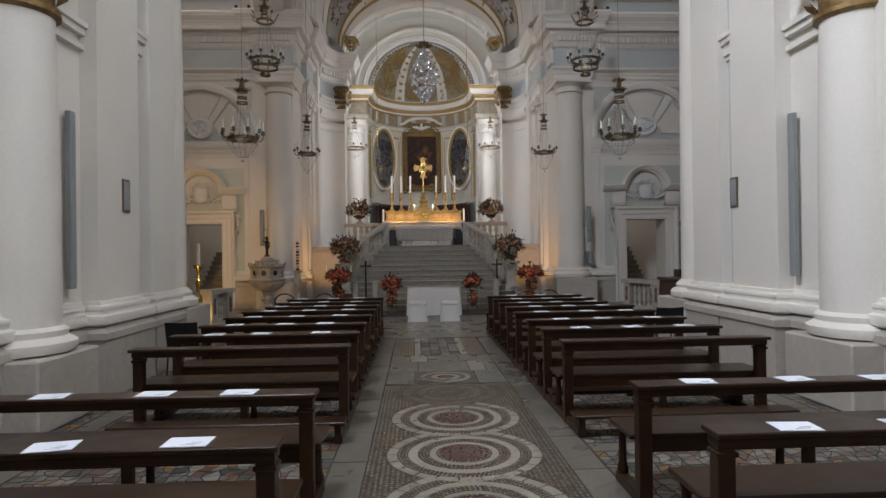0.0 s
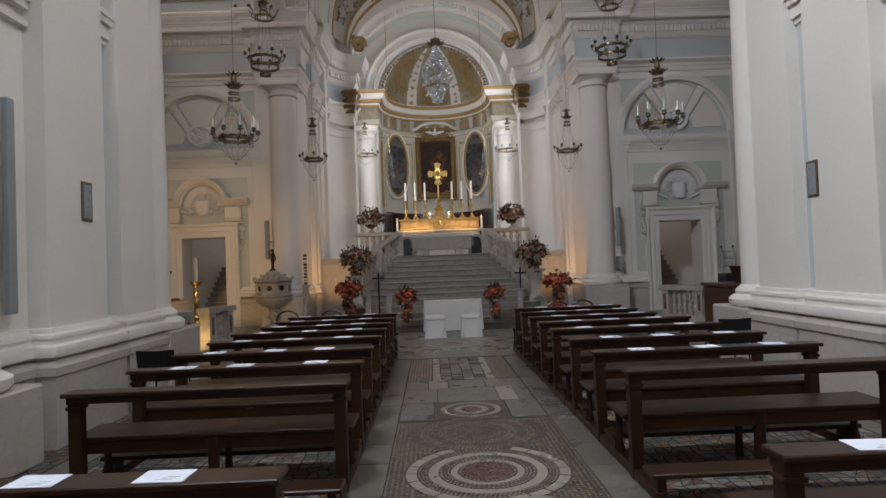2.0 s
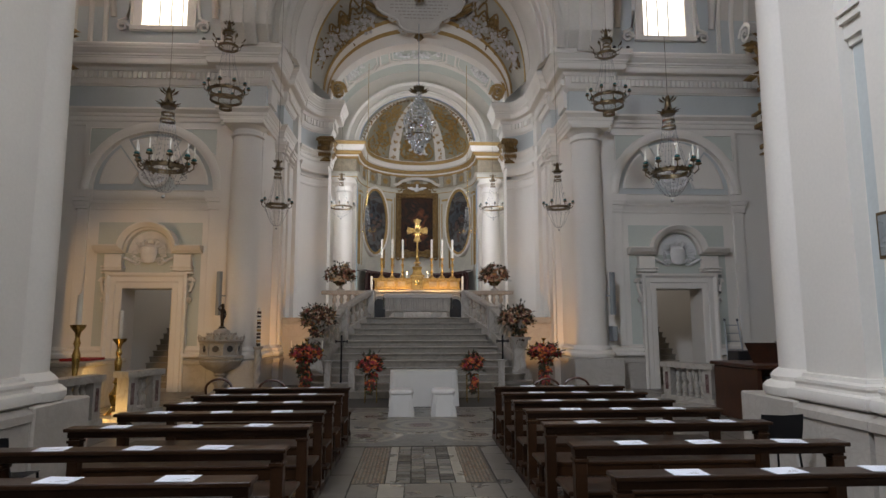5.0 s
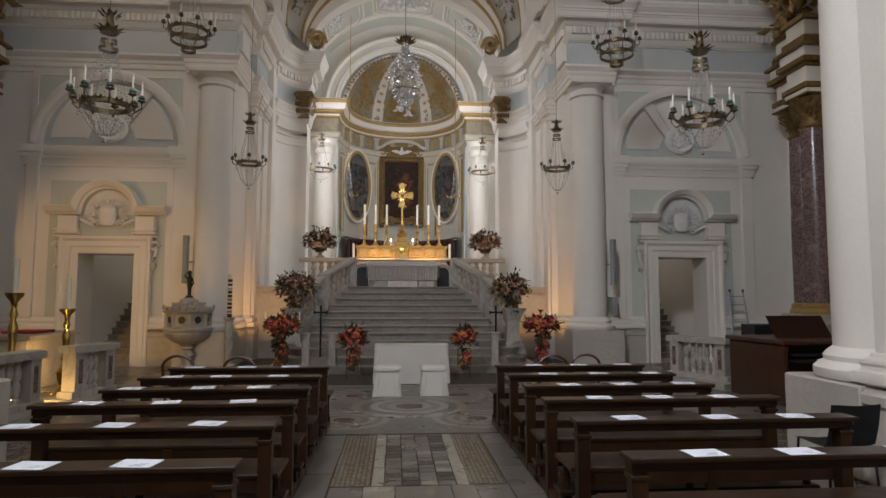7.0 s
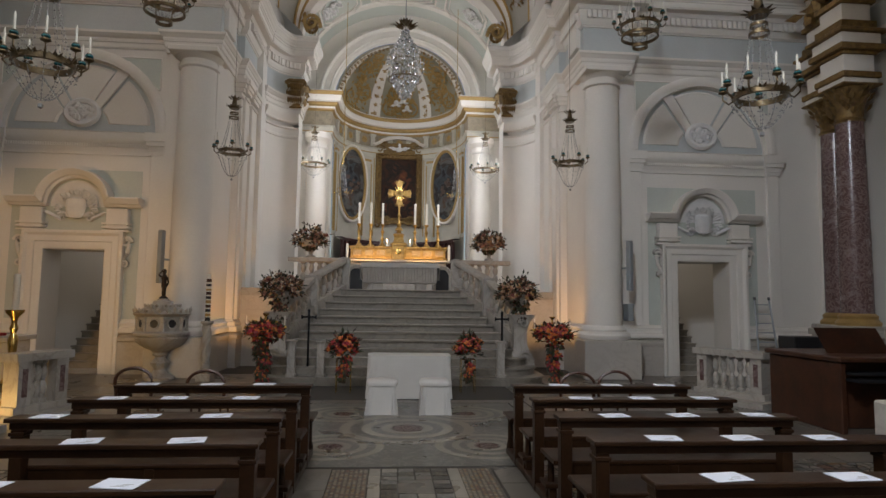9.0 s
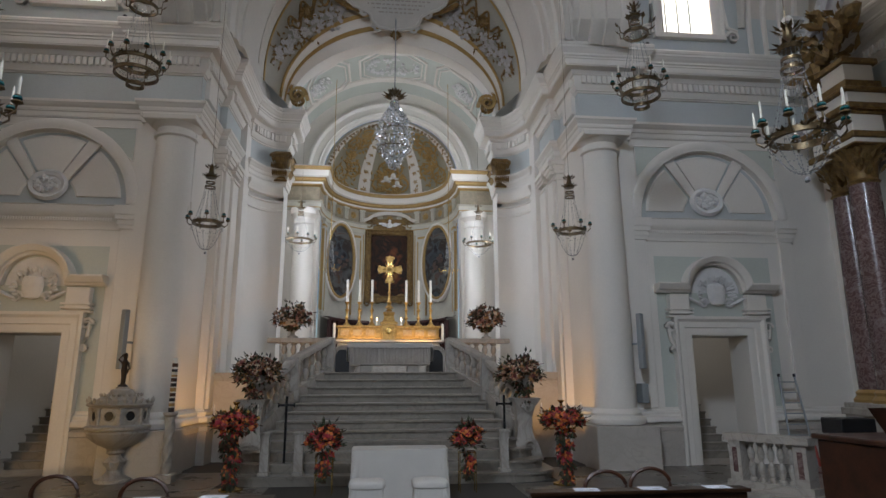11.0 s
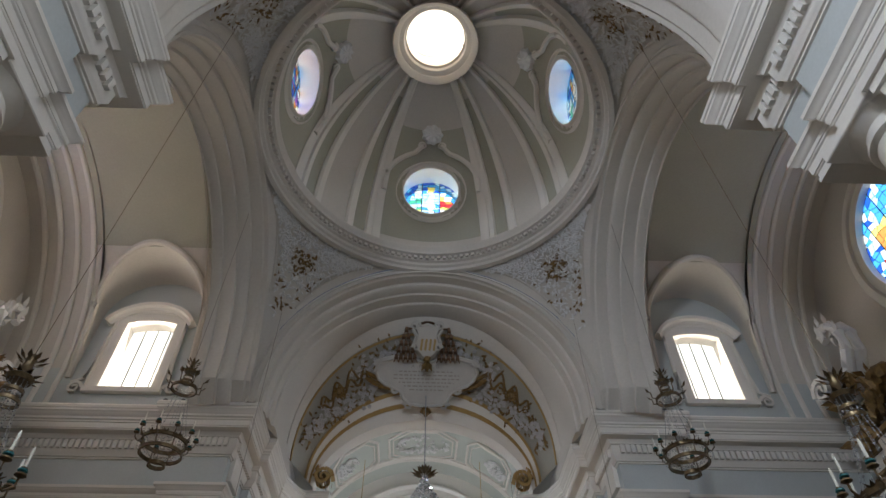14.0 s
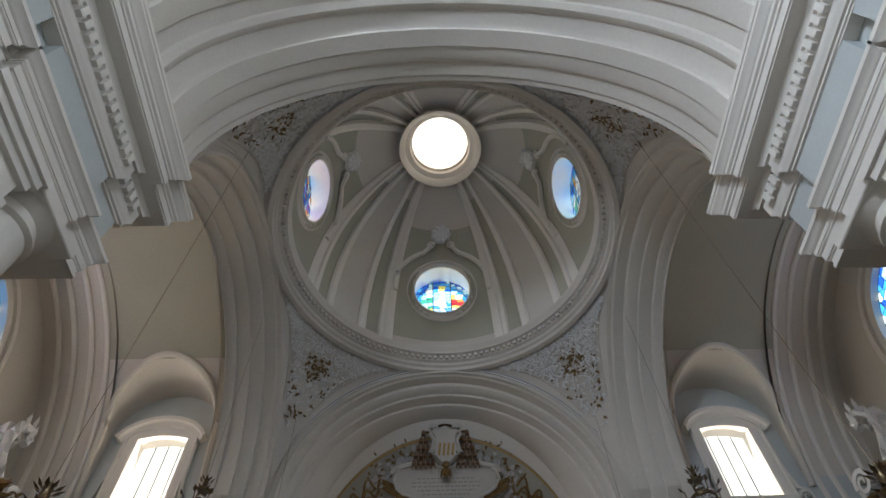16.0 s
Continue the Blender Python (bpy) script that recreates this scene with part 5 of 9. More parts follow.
    sweep(bm, arc(s * 7.215, 21.0, 11.72, 1.02, 0.78, 160, 20, 20), [(-0.02, 0), (-0.02, 0.12), (-0.09, 0.16), (-0.12, 0.24), (-0.2, 0.27), (-0.22, 0.0)], side=(0, -1, 0), cap=True)
    part("hood", bm, PLASTER, win, "curved white hood moulding")
    bm = B()
    box(bm, s * 7.215 - 0.92, s * 7.215 + 0.92, 20.86, 21.0, 9.98, 10.12, 0.01)
    part("sill", bm, PLASTER, win)
    bm = B()
    for f in (-1, 1):
        scroll(bm, (s * 7.215 + f * 1.12, 20.9, 10.10), 0.17, 1.5, 0.08, 0.1, -f)
        tube(bm, [(s * 7.215 + f * 0.9, 20.93, 11.9), (s * 7.215 + f * 0.93, 20.93, 10.9), (s * 7.215 + f * 1.0, 20.93, 10.35), (s * 7.215 + f * 1.25, 20.93, 10.24)], 0.05, 6)
    part("volute", bm, PLASTER, win, "white side scroll")

    # nave piers: painted recess, upper blocks and the aedicule column at the near end
    bm = B()
    box(bm, *sorted((s * 4.394, s * 4.45)), 9.87, 10.18, 1.2, 7.2)
    built(bm, "painted_strip", BLUE, "pale blue recessed strip of the pier", "wall", smooth=0)
    bm = B()
    for y0, y1 in ((8.75, 9.85), (10.2, 11.1)):
        for z0, z1, o in ((5.05, 5.12, 0.03), (6.6, 6.68, 0.04), (6.95, 7.05, 0.06), (7.05, 7.16, 0.10), (7.16, 7.27, 0.14)):
            if z0 < 6:
                continue
            box(bm, *sorted((s * (4.24 - o), s * 4.4)), y0 - o, y1 + o, z0, z1)
    built(bm, "pilaster_cap", PLASTER, "white moulded pilaster cap", "trim")
    bm = B()
    for y in (10.025,):
        for z0, z1, o in ((4.55, 4.62, 0.05), (4.62, 4.78, 0.10), (4.78, 4.86, 0.16), (4.86, 4.92, 0.2)):
            box(bm, *sorted((s * (4.40 - o * 0.8), s * 4.5)), y - 0.17, y + 0.17, z0, z1)
    built(bm, "impost_block", PLASTER, "small white moulded impost block", "trim")
    col = tagged(new("column"), "tall white column at the corner of the nave pier", "column", kind="structure")
    cx, cy = s * 4.70, 11.55
    bm = B()
    lathe(bm, [(0.435 - 0.05 * max(0, (z - 2.0) / 5.0) ** 1.5, z) for z in (1.18, 1.6, 2.2, 3, 3.8, 4.6, 5.4, 6.2, 6.86)], (cx, cy, 0), 40)
    part("shaft", bm, PLASTER, col)
    bm = B()
    lathe(bm, [(0.6, 0.88), (0.62, 0.92), (0.62, 0.98), (0.57, 1.03), (0.52, 1.05), (0.53, 1.1), (0.5, 1.14), (0.44, 1.19)], (cx, cy, 0), 40)
    part("base", bm, PLASTER, col)
    bm = B()
    box(bm, *sorted((s * 4.06, s * 5.3)), 11.1, 12.2, 0.0, 0.87, 0.02)
    part("pedestal", bm, TRAVERTINE, col, "pale marble pedestal block")
    bm = B()
    capital(bm, cx, cy, 6.86, 0.395)
    part("capital", bm, PLASTER, col)
    col = tagged(new("column"), "white altar column with a gilded leafy capital", "column", kind="structure")
    cx, cy = s * 4.52, 7.68
    bm = B()
    lathe(bm, [(0.40, 1.0), (0.395, 2.4), (0.36, 4.25)], (cx, cy, 0), 40)
    part("shaft", bm, PLASTER, col)
    bm = B()
    lathe(bm, [(0.52, 0.74), (0.54, 0.78), (0.54, 0.84), (0.48, 0.88), (0.45, 0.9), (0.46, 0.96), (0.41, 1.0)], (cx, cy, 0), 36)
    part("base", bm, PLASTER, col)
    bm = B()
    box(bm, *sorted((s * 3.98, s * 5.1)), cy - 0.56, cy + 0.56, 0, 0.72, 0.02)
    part("pedestal", bm, TRAVERTINE, col, "pale marble pedestal")
    bm = B()
    lathe(bm, [(0.37, 4.22), (0.42, 4.25), (0.42, 4.30), (0.36, 4.33), (0.36, 4.5), (0.44, 4.8), (0.5, 4.95)], (cx, cy, 0), 24)
    rng = random.Random(2)
    for k in range(70):
        a, h = rng.uniform(0, 6.283), rng.random()
        r = 0.37 + 0.12 * h
        petal(bm, (cx + r * math.cos(a), cy + r * math.sin(a), 4.34 + 0.5 * h), (math.cos(a) * 0.7, math.sin(a) * 0.7, 0.8), (math.cos(a), math.sin(a), 0), 0.2, 0.14)
    part("capital", bm, OLDGOLD, col, "dull gilded leafy capital")
    bm = B()
    box(bm, *sorted((s * 3.95, s * 5.1)), cy - 0.6, cy + 0.6, 4.95, 5.06, 0.01)
    box(bm, *sorted((s * 4.05, s * 5.1)), cy - 0.5, cy + 0.5, 5.06, 5.6, 0.01)
    box(bm, *sorted((s * 3.8, s * 5.1)), cy - 0.75, cy + 0.75, 5.6, 5.8, 0.02)
    part("entablature", bm, PLASTER, col)
    bm = B()
    for z0, z1, o in ((4.22, 4.28, 0.04), (4.40, 4.48, 0.05), (4.48, 4.55, 0.09)):
        box(bm, *sorted((s * (4.42 - o), s * 4.55)), 8.12 - o, 8.74, z0, z1)
    built(bm, "pilaster_cap", PLASTER, "thin white pilaster cap", "trim")

# relief on the pendentives: leafy sprays round a gilded emblem
for qx, qy in ((1, 1), (-1, 1), (1, -1), (-1, -1)):
    rng = random.Random(20 + qx + 3 * qy)

    def onpend(ph, f, lift=0.03):
        c, sn = math.cos(ph), math.sin(ph)
        far = HALF / max(c, sn)
        rho = far + (HALF + 0.12 - far) * f
        rr = math.sqrt(RS2)
        p = Vector((rho * c, rho * sn, math.sqrt(max(0, RS2 - rho * rho))))
        nrm = -p.normalized()
        p = p + nrm * lift
        return Vector((qx * p.x, CY + qy * p.y, SPRING + p.z)), Vector((qx * nrm.x, qy * nrm.y, nrm.z))

    bm, bg, bl = B(), B(), B()
    for k in range(1700):
        ph = radians(45 + rng.uniform(-26, 26))
        f = rng.uniform(0.16, 0.97)
        if abs(math.degrees(ph) - 45) > 25 * min(1.0, f * 1.25) - 1.5:
            continue
        p, nrm = onpend(ph, f)
        t = nrm.cross(Vector((0, 0, 1))).normalized()
        u = t.cross(nrm)
        a = rng.uniform(0, 6.283)
        d = t * math.cos(a) + u * math.sin(a) + nrm * 0.3
        if abs(math.degrees(ph) - 45) < 4 and 0.54 < f < 0.78 and rng.random() < 0.75 or f < 0.34 and rng.random() < 0.35:
            petal(bg, p, d, nrm, rng.uniform(0.10, 0.18), 0.07)
        else:
            petal(bm, p, d, nrm, rng.uniform(0.10, 0.19), 0.062)
    built(bm, "pendentive_leaves", STUCCO, "white stucco leaves on the pendentive", "ornament", smooth=0)
    built(bg, "pendentive_emblem", OLDGOLD, "dull gilded emblem on the pendentive", "ornament", smooth=0)
    # framing line of the field
    for i0, i1 in (((-1, 0.12), (-1, 0.98)), ((1, 0.12), (1, 0.98))):
        pts = []
        for k in range(20):
            f = 0.10 + 0.89 * k / 19
            ph = radians(45 + i0[0] * (26.5 * min(1.0, f * 1.25) + 1.0))
            pts.append(onpend(ph, f, 0.01)[0])
        tube(bl, pts, 0.03, 6)
    pts = [onpend(radians(45 + 27.5 * (k / 10 - 1)), 0.995, 0.01)[0] for k in range(21)]
    tube(bl, pts, 0.03, 6)
    built(bl, "pendentive_frame", VAULT, "raised plaster line round the pendentive relief", "trim")

# relief over the chancel arch: flowers, gilded scrolls, tablet and arms
rng = random.Random(31)
UPV0 = Vector((0, -0.565, 0.825))
bm, bg = B(), B()
for s in (-1, 1):
    def onface(u, f, lift):
        kk = 48 * (u if s < 0 else 1 - u)
        p = splay(f, kk)
        nrm = Vector((-p.x * 0.15, -0.8, -0.5)).normalized()
        t = (splay(min(1, f + 0.05), kk) - p).normalized()
        return p + nrm * lift, nrm, t

    # bunches of white flowers in two strands, each with leaves round it
    for u0, f0, n, wide in ((0.10, 0.42, 11, 0.014), (0.135, 0.48, 16, 0.017), (0.175, 0.52, 16, 0.018), (0.215, 0.58, 14, 0.016), (0.255, 0.62, 13, 0.016), (0.30, 0.63, 14, 0.017), (0.335, 0.60, 10, 0.014), (0.31, 0.34, 10, 0.013), (0.345, 0.33, 12, 0.014), (0.385, 0.31, 12, 0.014), (0.42, 0.30, 9, 0.012)):
        for k in range(n):
            p, nrm, t = onface(u0 + rng.gauss(0, wide), f0 + rng.gauss(0, 0.055), 0.06)
            a = rng.uniform(0, 6.283)
            for j in range(5):
                e = a + 1.2566 * j
                petal(bm, p, t * math.cos(e) + t.cross(nrm) * math.sin(e) + nrm * 0.25, nrm, 0.072, 0.062)
        for k in range(n + 4):
            p, nrm, t = onface(u0 + rng.gauss(0, wide * 1.5), f0 + rng.gauss(0, 0.09), 0.02)
            a = rng.uniform(0, 6.283)
            petal(bg, p, t * math.cos(a) + t.cross(nrm) * math.sin(a) + nrm * 0.2, nrm, rng.uniform(0.12, 0.2), 0.07)
    # fluttering ribbon, a gilded boss and the pointed tail of the garland
    for off, amp in ((0.36, 0.07), (0.44, 0.06)):
        pts = [onface(0.17 + 0.145 * k / 30, off + amp * math.sin(k * 0.62 + off * 9), 0.05)[0] for k in range(31)]
        tube(bg, pts, 0.034, 5)
    c, nrm, t = onface(0.235, 0.42, 0.06)
    for k in range(12):
        e = 2 * math.pi * k / 12
        petal(bg, c, t * math.cos(e) + t.cross(nrm) * math.sin(e) + nrm * 0.2, nrm, 0.21, 0.11)
    blob(bg, c + nrm * 0.04, 0.10, rng)
    for k in range(9):
        p, nrm, t = onface(0.072 + 0.004 * k, 0.38 + rng.uniform(-0.02, 0.02), 0.03)
        petal(bg, p, t * rng.uniform(-0.5, 0.5) - t.cross(nrm) * s + nrm * 0.2, nrm, 0.15, 0.08)
built(bm, "stucco_flowers", FLOWER, "white stucco flower garlands over the arch", "ornament")
built(bg, "gilded_scrolls", OLDGOLD, "dull gilded leaves and ribbons over the arch", "ornament")
UPV, FWD = Vector((0, -0.565, 0.825)), Vector((0, -0.825, -0.565))
tab = thing("inscription_tablet", "white scrolled stucco tablet with a Latin inscription", "tablet")
TC = Vector((0, 22.86, 11.86)) + FWD * 0.06


def tabpt(x, z, lift=0.0):
    return TC + Vector((x * 1.16, 0, 0)) + UPV * z + FWD * lift


bm = B()
half = [(0, 0.50), (0.20, 0.56), (0.34, 0.66), (0.52, 0.58), (0.76, 0.60), (0.98, 0.56), (1.16, 0.42), (1.22, 0.22), (1.14, 0.02), (0.98, -0.12), (0.76, -0.20), (0.60, -0.32), (0.54, -0.50), (0.36, -0.64), (0, -0.70)]
shape = [(-x, z) for x, z in half[:0:-1]] + half[:-1]
f = [bm.verts.new(tabpt(x, z, 0.12)) for x, z in shape]
g = [bm.verts.new(tabpt(x * 1.06, z * 1.06, 0.0)) for x, z in shape]
bm.faces.new(f)
for k in range(len(f)):
    bm.faces.new((f[k - 1], g[k - 1], g[k], f[k]))
part("slab", bm, TABLET, tab)
bm = B()
tube(bm, [tabpt(x, z, 0.13) for x, z in shape + shape[:1]], 0.045, 6)
part("rim", bm, TABLET, tab, "rounded raised rim")
for s in (-1, 1):
    for x, z, r, fl in ((1.08, 0.40, 0.20, 1), (0.74, -0.26, 0.13, -1), (0.36, 0.62, 0.17, -1), (0.44, -0.66, 0.13, 1)):
        bm = B()
        scroll(bm, tabpt(s * x, z, 0.16), r, 1.5, 0.10, 0.16, s * fl, UPV)
        part("scroll", bm, TABLET, tab)
    bm = B()
    tube(bm, [tabpt(s * 0.5, 0.60, 0.12), tabpt(s * 0.8, 0.63, 0.16), tabpt(s * 1.10, 0.54, 0.12)], 0.075, 6)
    part("shoulder", bm, TABLET, tab)
for s in (-1, 1):
    bm = B()
    for k in range(17):
        f = k / 16
        stem = tabpt(s * (0.72 + 0.62 * f), -0.22 + 0.30 * f ** 1.4, 0.05)
        for up_, ln in ((1, 0.36), (-1, 0.26)):
            d = Vector((s * (0.9 - 0.2 * up_), 0, 0)) + UPV * (0.55 * up_ + 0.25)
            petal(bm, stem, d + FWD * 0.15, FWD, ln * (0.55 + 0.9 * f * (1.25 - f)), 0.10)
    part("palm", bm, OLDGOLD, tab, "gilded palm frond", smooth=0)
rng = random.Random(3)
bm = B()
for k in range(9):
    a = radians(-80 + 160 * k / 8)
    petal(bm, tabpt(0, -0.86, 0.14), Vector((math.sin(a), 0, 0)) + UPV * math.cos(a) + FWD * 0.3, FWD, 0.2, 0.09)
blob(bm, tabpt(0, -0.86, 0.16), 0.1, rng)
part("shell", bm, OLDGOLD, tab, "dull gilded shell")


def lettering(text, at, size, parent, material, right, up, extrude=0.004, name="lettering"):
    cu = bpy.data.curves.new(name, "FONT")
    cu.body, cu.size, cu.align_x, cu.extrude = text, size, "CENTER", extrude
    tmp = bpy.data.objects.new("tmp", cu)
    scene.collection.objects.link(tmp)
    me = bpy.data.meshes.new_from_object(tmp.evaluated_get(bpy.context.evaluated_depsgraph_get()))
    bpy.data.objects.remove(tmp)
    right, up = Vector(right), Vector(up)
    m = Matrix((right, up, right.cross(up))).transposed().to_4x4()
    m.translation = Vector(at)
    me.transform(m)
    me.materials.append(material)
    ob = new(name, me)
    ob.parent = parent
    return ob


lettering("A . M . D . G .", tabpt(0, 0.36, 0.13), 0.15, tab, FAINT, (1, 0, 0), UPV)
bm = B()
rng = random.Random(9)
for row in range(6):
    x = -0.86 + 0.13 * abs(row - 1.5)
    z = 0.24 - 0.10 * row
    lim = -x
    while x < lim:
        w = rng.uniform(0.04, 0.13)
        vs = [bm.verts.new(tabpt(a, b, 0.128)) for a, b in ((x, z), (min(lim, x + w), z), (min(lim, x + w), z + 0.036), (x, z + 0.036))]
        bm.faces.new(vs)
        x += w + 0.035
part("line", bm, FAINT, tab, "worn unreadable lines", smooth=0)
arms = thing("coat_of_arms", "white and gilded shield under a cardinal hat", "coat of arms")
AC = tabpt(0, 1.12, 0.25)
bm = B()
sh = [(-0.34, 0.40), (-0.16, 0.36), (0, 0.42), (0.16, 0.36), (0.34, 0.40), (0.26, 0.16), (0.30, -0.05), (0.26, -0.28), (0.12, -0.44), (0, -0.50), (-0.12, -0.44), (-0.26, -0.28), (-0.30, -0.05), (-0.26, 0.16)]
f = [bm.verts.new(AC + Vector((x, 0, 0)) + UPV * z + FWD * 0.12) for x, z in sh]
g = [bm.verts.new(AC + Vector((x * 1.25, 0, 0)) + UPV * z * 1.2 - FWD * 0.05) for x, z in sh]
bm.faces.new(f)
for k in range(len(f)):
    bm.faces.new((f[k - 1], g[k - 1], g[k], f[k]))
for s in (-1, 1):
    scroll(bm, AC + Vector((s * 0.34, 0, 0)) + UPV * 0.40 + FWD * 0.14, 0.14, 1.4, 0.07, 0.1, -s, UPV)
    scroll(bm, AC + Vector((s * 0.32, 0, 0)) - UPV * 0.20 + FWD * 0.14, 0.11, 1.4, 0.06, 0.1, s, UPV)
    tube(bm, [AC + Vector((s * 0.42, 0, 0)) + UPV * 0.30 + FWD * 0.1, AC + Vector((s * 0.30, 0, 0)) + UPV * 0.10 + FWD * 0.12, AC + Vector((s * 0.38, 0, 0)) - UPV * 0.12 + FWD * 0.1], 0.05, 6)
part("shield", bm, TABLET, arms)
bm = B()
for k in range(4):
    x = -0.21 + 0.12 * k
    vs = [bm.verts.new(AC + Vector((a, 0, 0)) + UPV * b + FWD * 0.128) for a, b in ((x, -0.28), (x + 0.06, -0.30), (x + 0.1, 0.02), (x + 0.04, 0.04))]
    bm.faces.new(vs)
part("stripe", bm, GOLDPAINT, arms, "gilded stripes", smooth=0)
bm = B()
box(bm, AC.x - 0.40, AC.x + 0.40, AC.y + 0.0, AC.y + 0.25, AC.z + 0.46, AC.z + 0.54, 0.02)
lathe(bm, [(0.40, -0.06), (0.24, 0.0), (0.22, 0.10), (0.12, 0.16)], (AC.x, AC.y + 0.12, AC.z + 0.54), 14)
part("hat", bm, ARMSBROWN, arms, "brown broad-brimmed hat")
for s in (-1, 1):
    bm = B()
    for r in range(5):
        for c in range(r + 1):
            p = AC + Vector((s * (0.60 + 0.13 * (c - r / 2)), 0.02, 0)) + UPV * (0.34 - 0.19 * r)
            lathe(bm, [(0.02, 0.06), (0.05, 0.02), (0.045, -0.02), (0.06, -0.10)], tuple(p), 6)
            for f in (-1, 1):
                tube(bm, [p, p + Vector((f * 0.065, 0, 0)) - UPV * 0.19], 0.018, 4)
    tube(bm, [AC + Vector((s * 0.36, 0.06, 0.48)), AC + Vector((s * 0.56, 0.04, 0.46)), AC + Vector((s * 0.60, 0.02, 0)) + UPV * 0.36], 0.035, 5)
    part("tassel_cord", bm, ARMSBROWN, arms, "knotted brown cords with tassels")
bm = B()
for k in range(7):
    petal(bm, AC - UPV * 0.55 + FWD * 0.12, Vector((0.5 * math.sin(k - 3), 0, 0)) - UPV * (1 - 0.05 * abs(k - 3)) + FWD * 0.1, FWD, 0.34, 0.13)
blob(bm, AC - UPV * 0.52 + FWD * 0.14, 0.11, random.Random(4))
part("pendant", bm, OLDGOLD, arms, "gilded leaf under the shield")

# stucco on the chancel vault
bm = B()
rng = random.Random(77)
for a0, r0 in ((90, 0.55), (48, 0.42), (132, 0.42), (20, 0.4), (160, 0.4)):
    for y0 in (25.9, 28.6):
        for k in range(70):
            th, q = rng.uniform(0, 6.283), r0 * math.sqrt(rng.random())
            if rng.random() < 0.35:
                q = r0
            ang = radians(a0) + q * math.cos(th) * (1.7 if a0 == 90 else 1) / 3.9
            y = y0 + q * math.sin(th)
            blob(bm, (3.88 * math.cos(ang), y, 9.5 + 3.66 * math.sin(ang)), rng.uniform(0.04, 0.085), rng, 3)
built(bm, "vault_stucco", STUCCO, "white stucco medallions of the chancel vault", "ornament")

# half dome decoration: white ribs with gilded stars, gilded scrollwork between
bm, bg = B(), B()


def onapse(th, e, lift=0.03):
    r = RP - lift
    return Vector((r * math.cos(th) * math.cos(e), YP + r * math.sin(th) * math.cos(e), ZP + DV * r * math.sin(e)))


for t0 in (64, 116, 12, 168):
    rows = [[onapse(radians(t0 + w), radians(e)) for w in (-6, 6)] for e in range(2, 82, 4)]
    quadstrip(bm, rows)
    for e in range(6, 74, 9):
        p = onapse(radians(t0), radians(e), 0.06)
        for k in range(5):
            a = 2 * math.pi * k / 5
            th = Vector((-math.sin(radians(t0)), math.cos(radians(t0)), 0))
            petal(bg, p, th * math.cos(a) + Vector((0, 0, 1)) * math.sin(a), (0, -1, 0), 0.13, 0.07)
built(bm, "half_dome_ribs", PLASTER, "white ribs of the half dome", "trim")
rng = random.Random(41)


def apse_frame(p):
    nrm = (Vector((0, YP, ZP)) - p).normalized()
    t = nrm.cross(Vector((0, 0, 1))).normalized()
    return nrm, t, t.cross(nrm)


def apse_spiral(t0, e0, size, turn, flip, thick):
    """A leafy gilded scroll lying on the half dome; sizes in degrees."""
    pts = []
    for i in range(26):
        f = i / 25
        a, q = radians(turn) + flip * f * 9.0, size * (1 - 0.82 * f)
        pts.append(onapse(radians(t0 + q * math.cos(a) / math.cos(radians(e0))), radians(max(1.0, e0 + q * math.sin(a))), 0.05))
    tube(bg, pts, thick, 5, True, 0.5)
    for p in pts[1:18:2]:
        nrm, t, u = apse_frame(p)
        a = rng.uniform(0, 6.283)
        petal(bg, p, t * math.cos(a) + u * math.sin(a) + nrm * 0.2, nrm, rng.uniform(0.12, 0.2), 0.09)


for t0, f in ((39, -1), (141, 1)):
    apse_spiral(t0 + f * 7, 16, 12, 90, f, 0.05)
    apse_spiral(t0 - f * 9, 24, 9, -60, -f, 0.045)
    apse_spiral(t0 + f * 9, 46, 9, 200, -f, 0.045)
    apse_spiral(t0 - f * 6, 52, 8, 30, f, 0.04)
    apse_spiral(t0 + f * 1, 62, 6, 10, f, 0.035)
    sun = onapse(radians(t0), radians(36), 0.08)
    nrm, t, u = apse_frame(sun)
    for k in range(16):
        a = 2 * math.pi * k / 16
        petal(bg, sun, t * math.cos(a) + u * math.sin(a) + nrm * 0.1, nrm, 0.30 if k % 2 else 0.22, 0.08)
    blob(bg, sun, 0.13, rng)
for t0, f in ((80, 1), (100, -1)):
    apse_spiral(t0, 12, 9, 90, f, 0.05)
    apse_spiral(t0 + f * 4, 30, 7, -90, -f, 0.045)
    apse_spiral(t0 + f * 3, 46, 6, 90, f, 0.04)
for k in range(420):
    t0 = rng.gauss(90, 7) if k < 150 else rng.gauss(rng.choice((39, 141)), 9)
    p = onapse(radians(t0), radians(rng.uniform(3, 30) if k < 150 else rng.uniform(3, 64)), 0.06)
    nrm, t, u = apse_frame(p)
    a = rng.uniform(0, 6.283)
    petal(bg, p, t * math.cos(a) + u * math.sin(a) + nrm * 0.3, nrm, rng.uniform(0.14, 0.26), 0.11)
built(bg, "half_dome_gilding", GOLDPAINT, "dull gilded scrolls, suns and stars of the half dome", "ornament", smooth=0)
bm = B()
for k in range(46):
    t = math.pi * (k + 0.5) / 46
    p = Vector(((RP - 0.13) * math.cos(t), YP + 0.16, ZP + DV * (RP - 0.13) * math.sin(t)))
    for j in range(5):
        a = t + 1.2566 * j
        petal(bm, p, (math.cos(a), -0.25, math.sin(a)), (0, -1, 0), 0.085, 0.045)
built(bm, "apse_arch_gilding", OLDGOLD, "row of gilded stars round the half dome", "ornament", smooth=0)
bm = B()
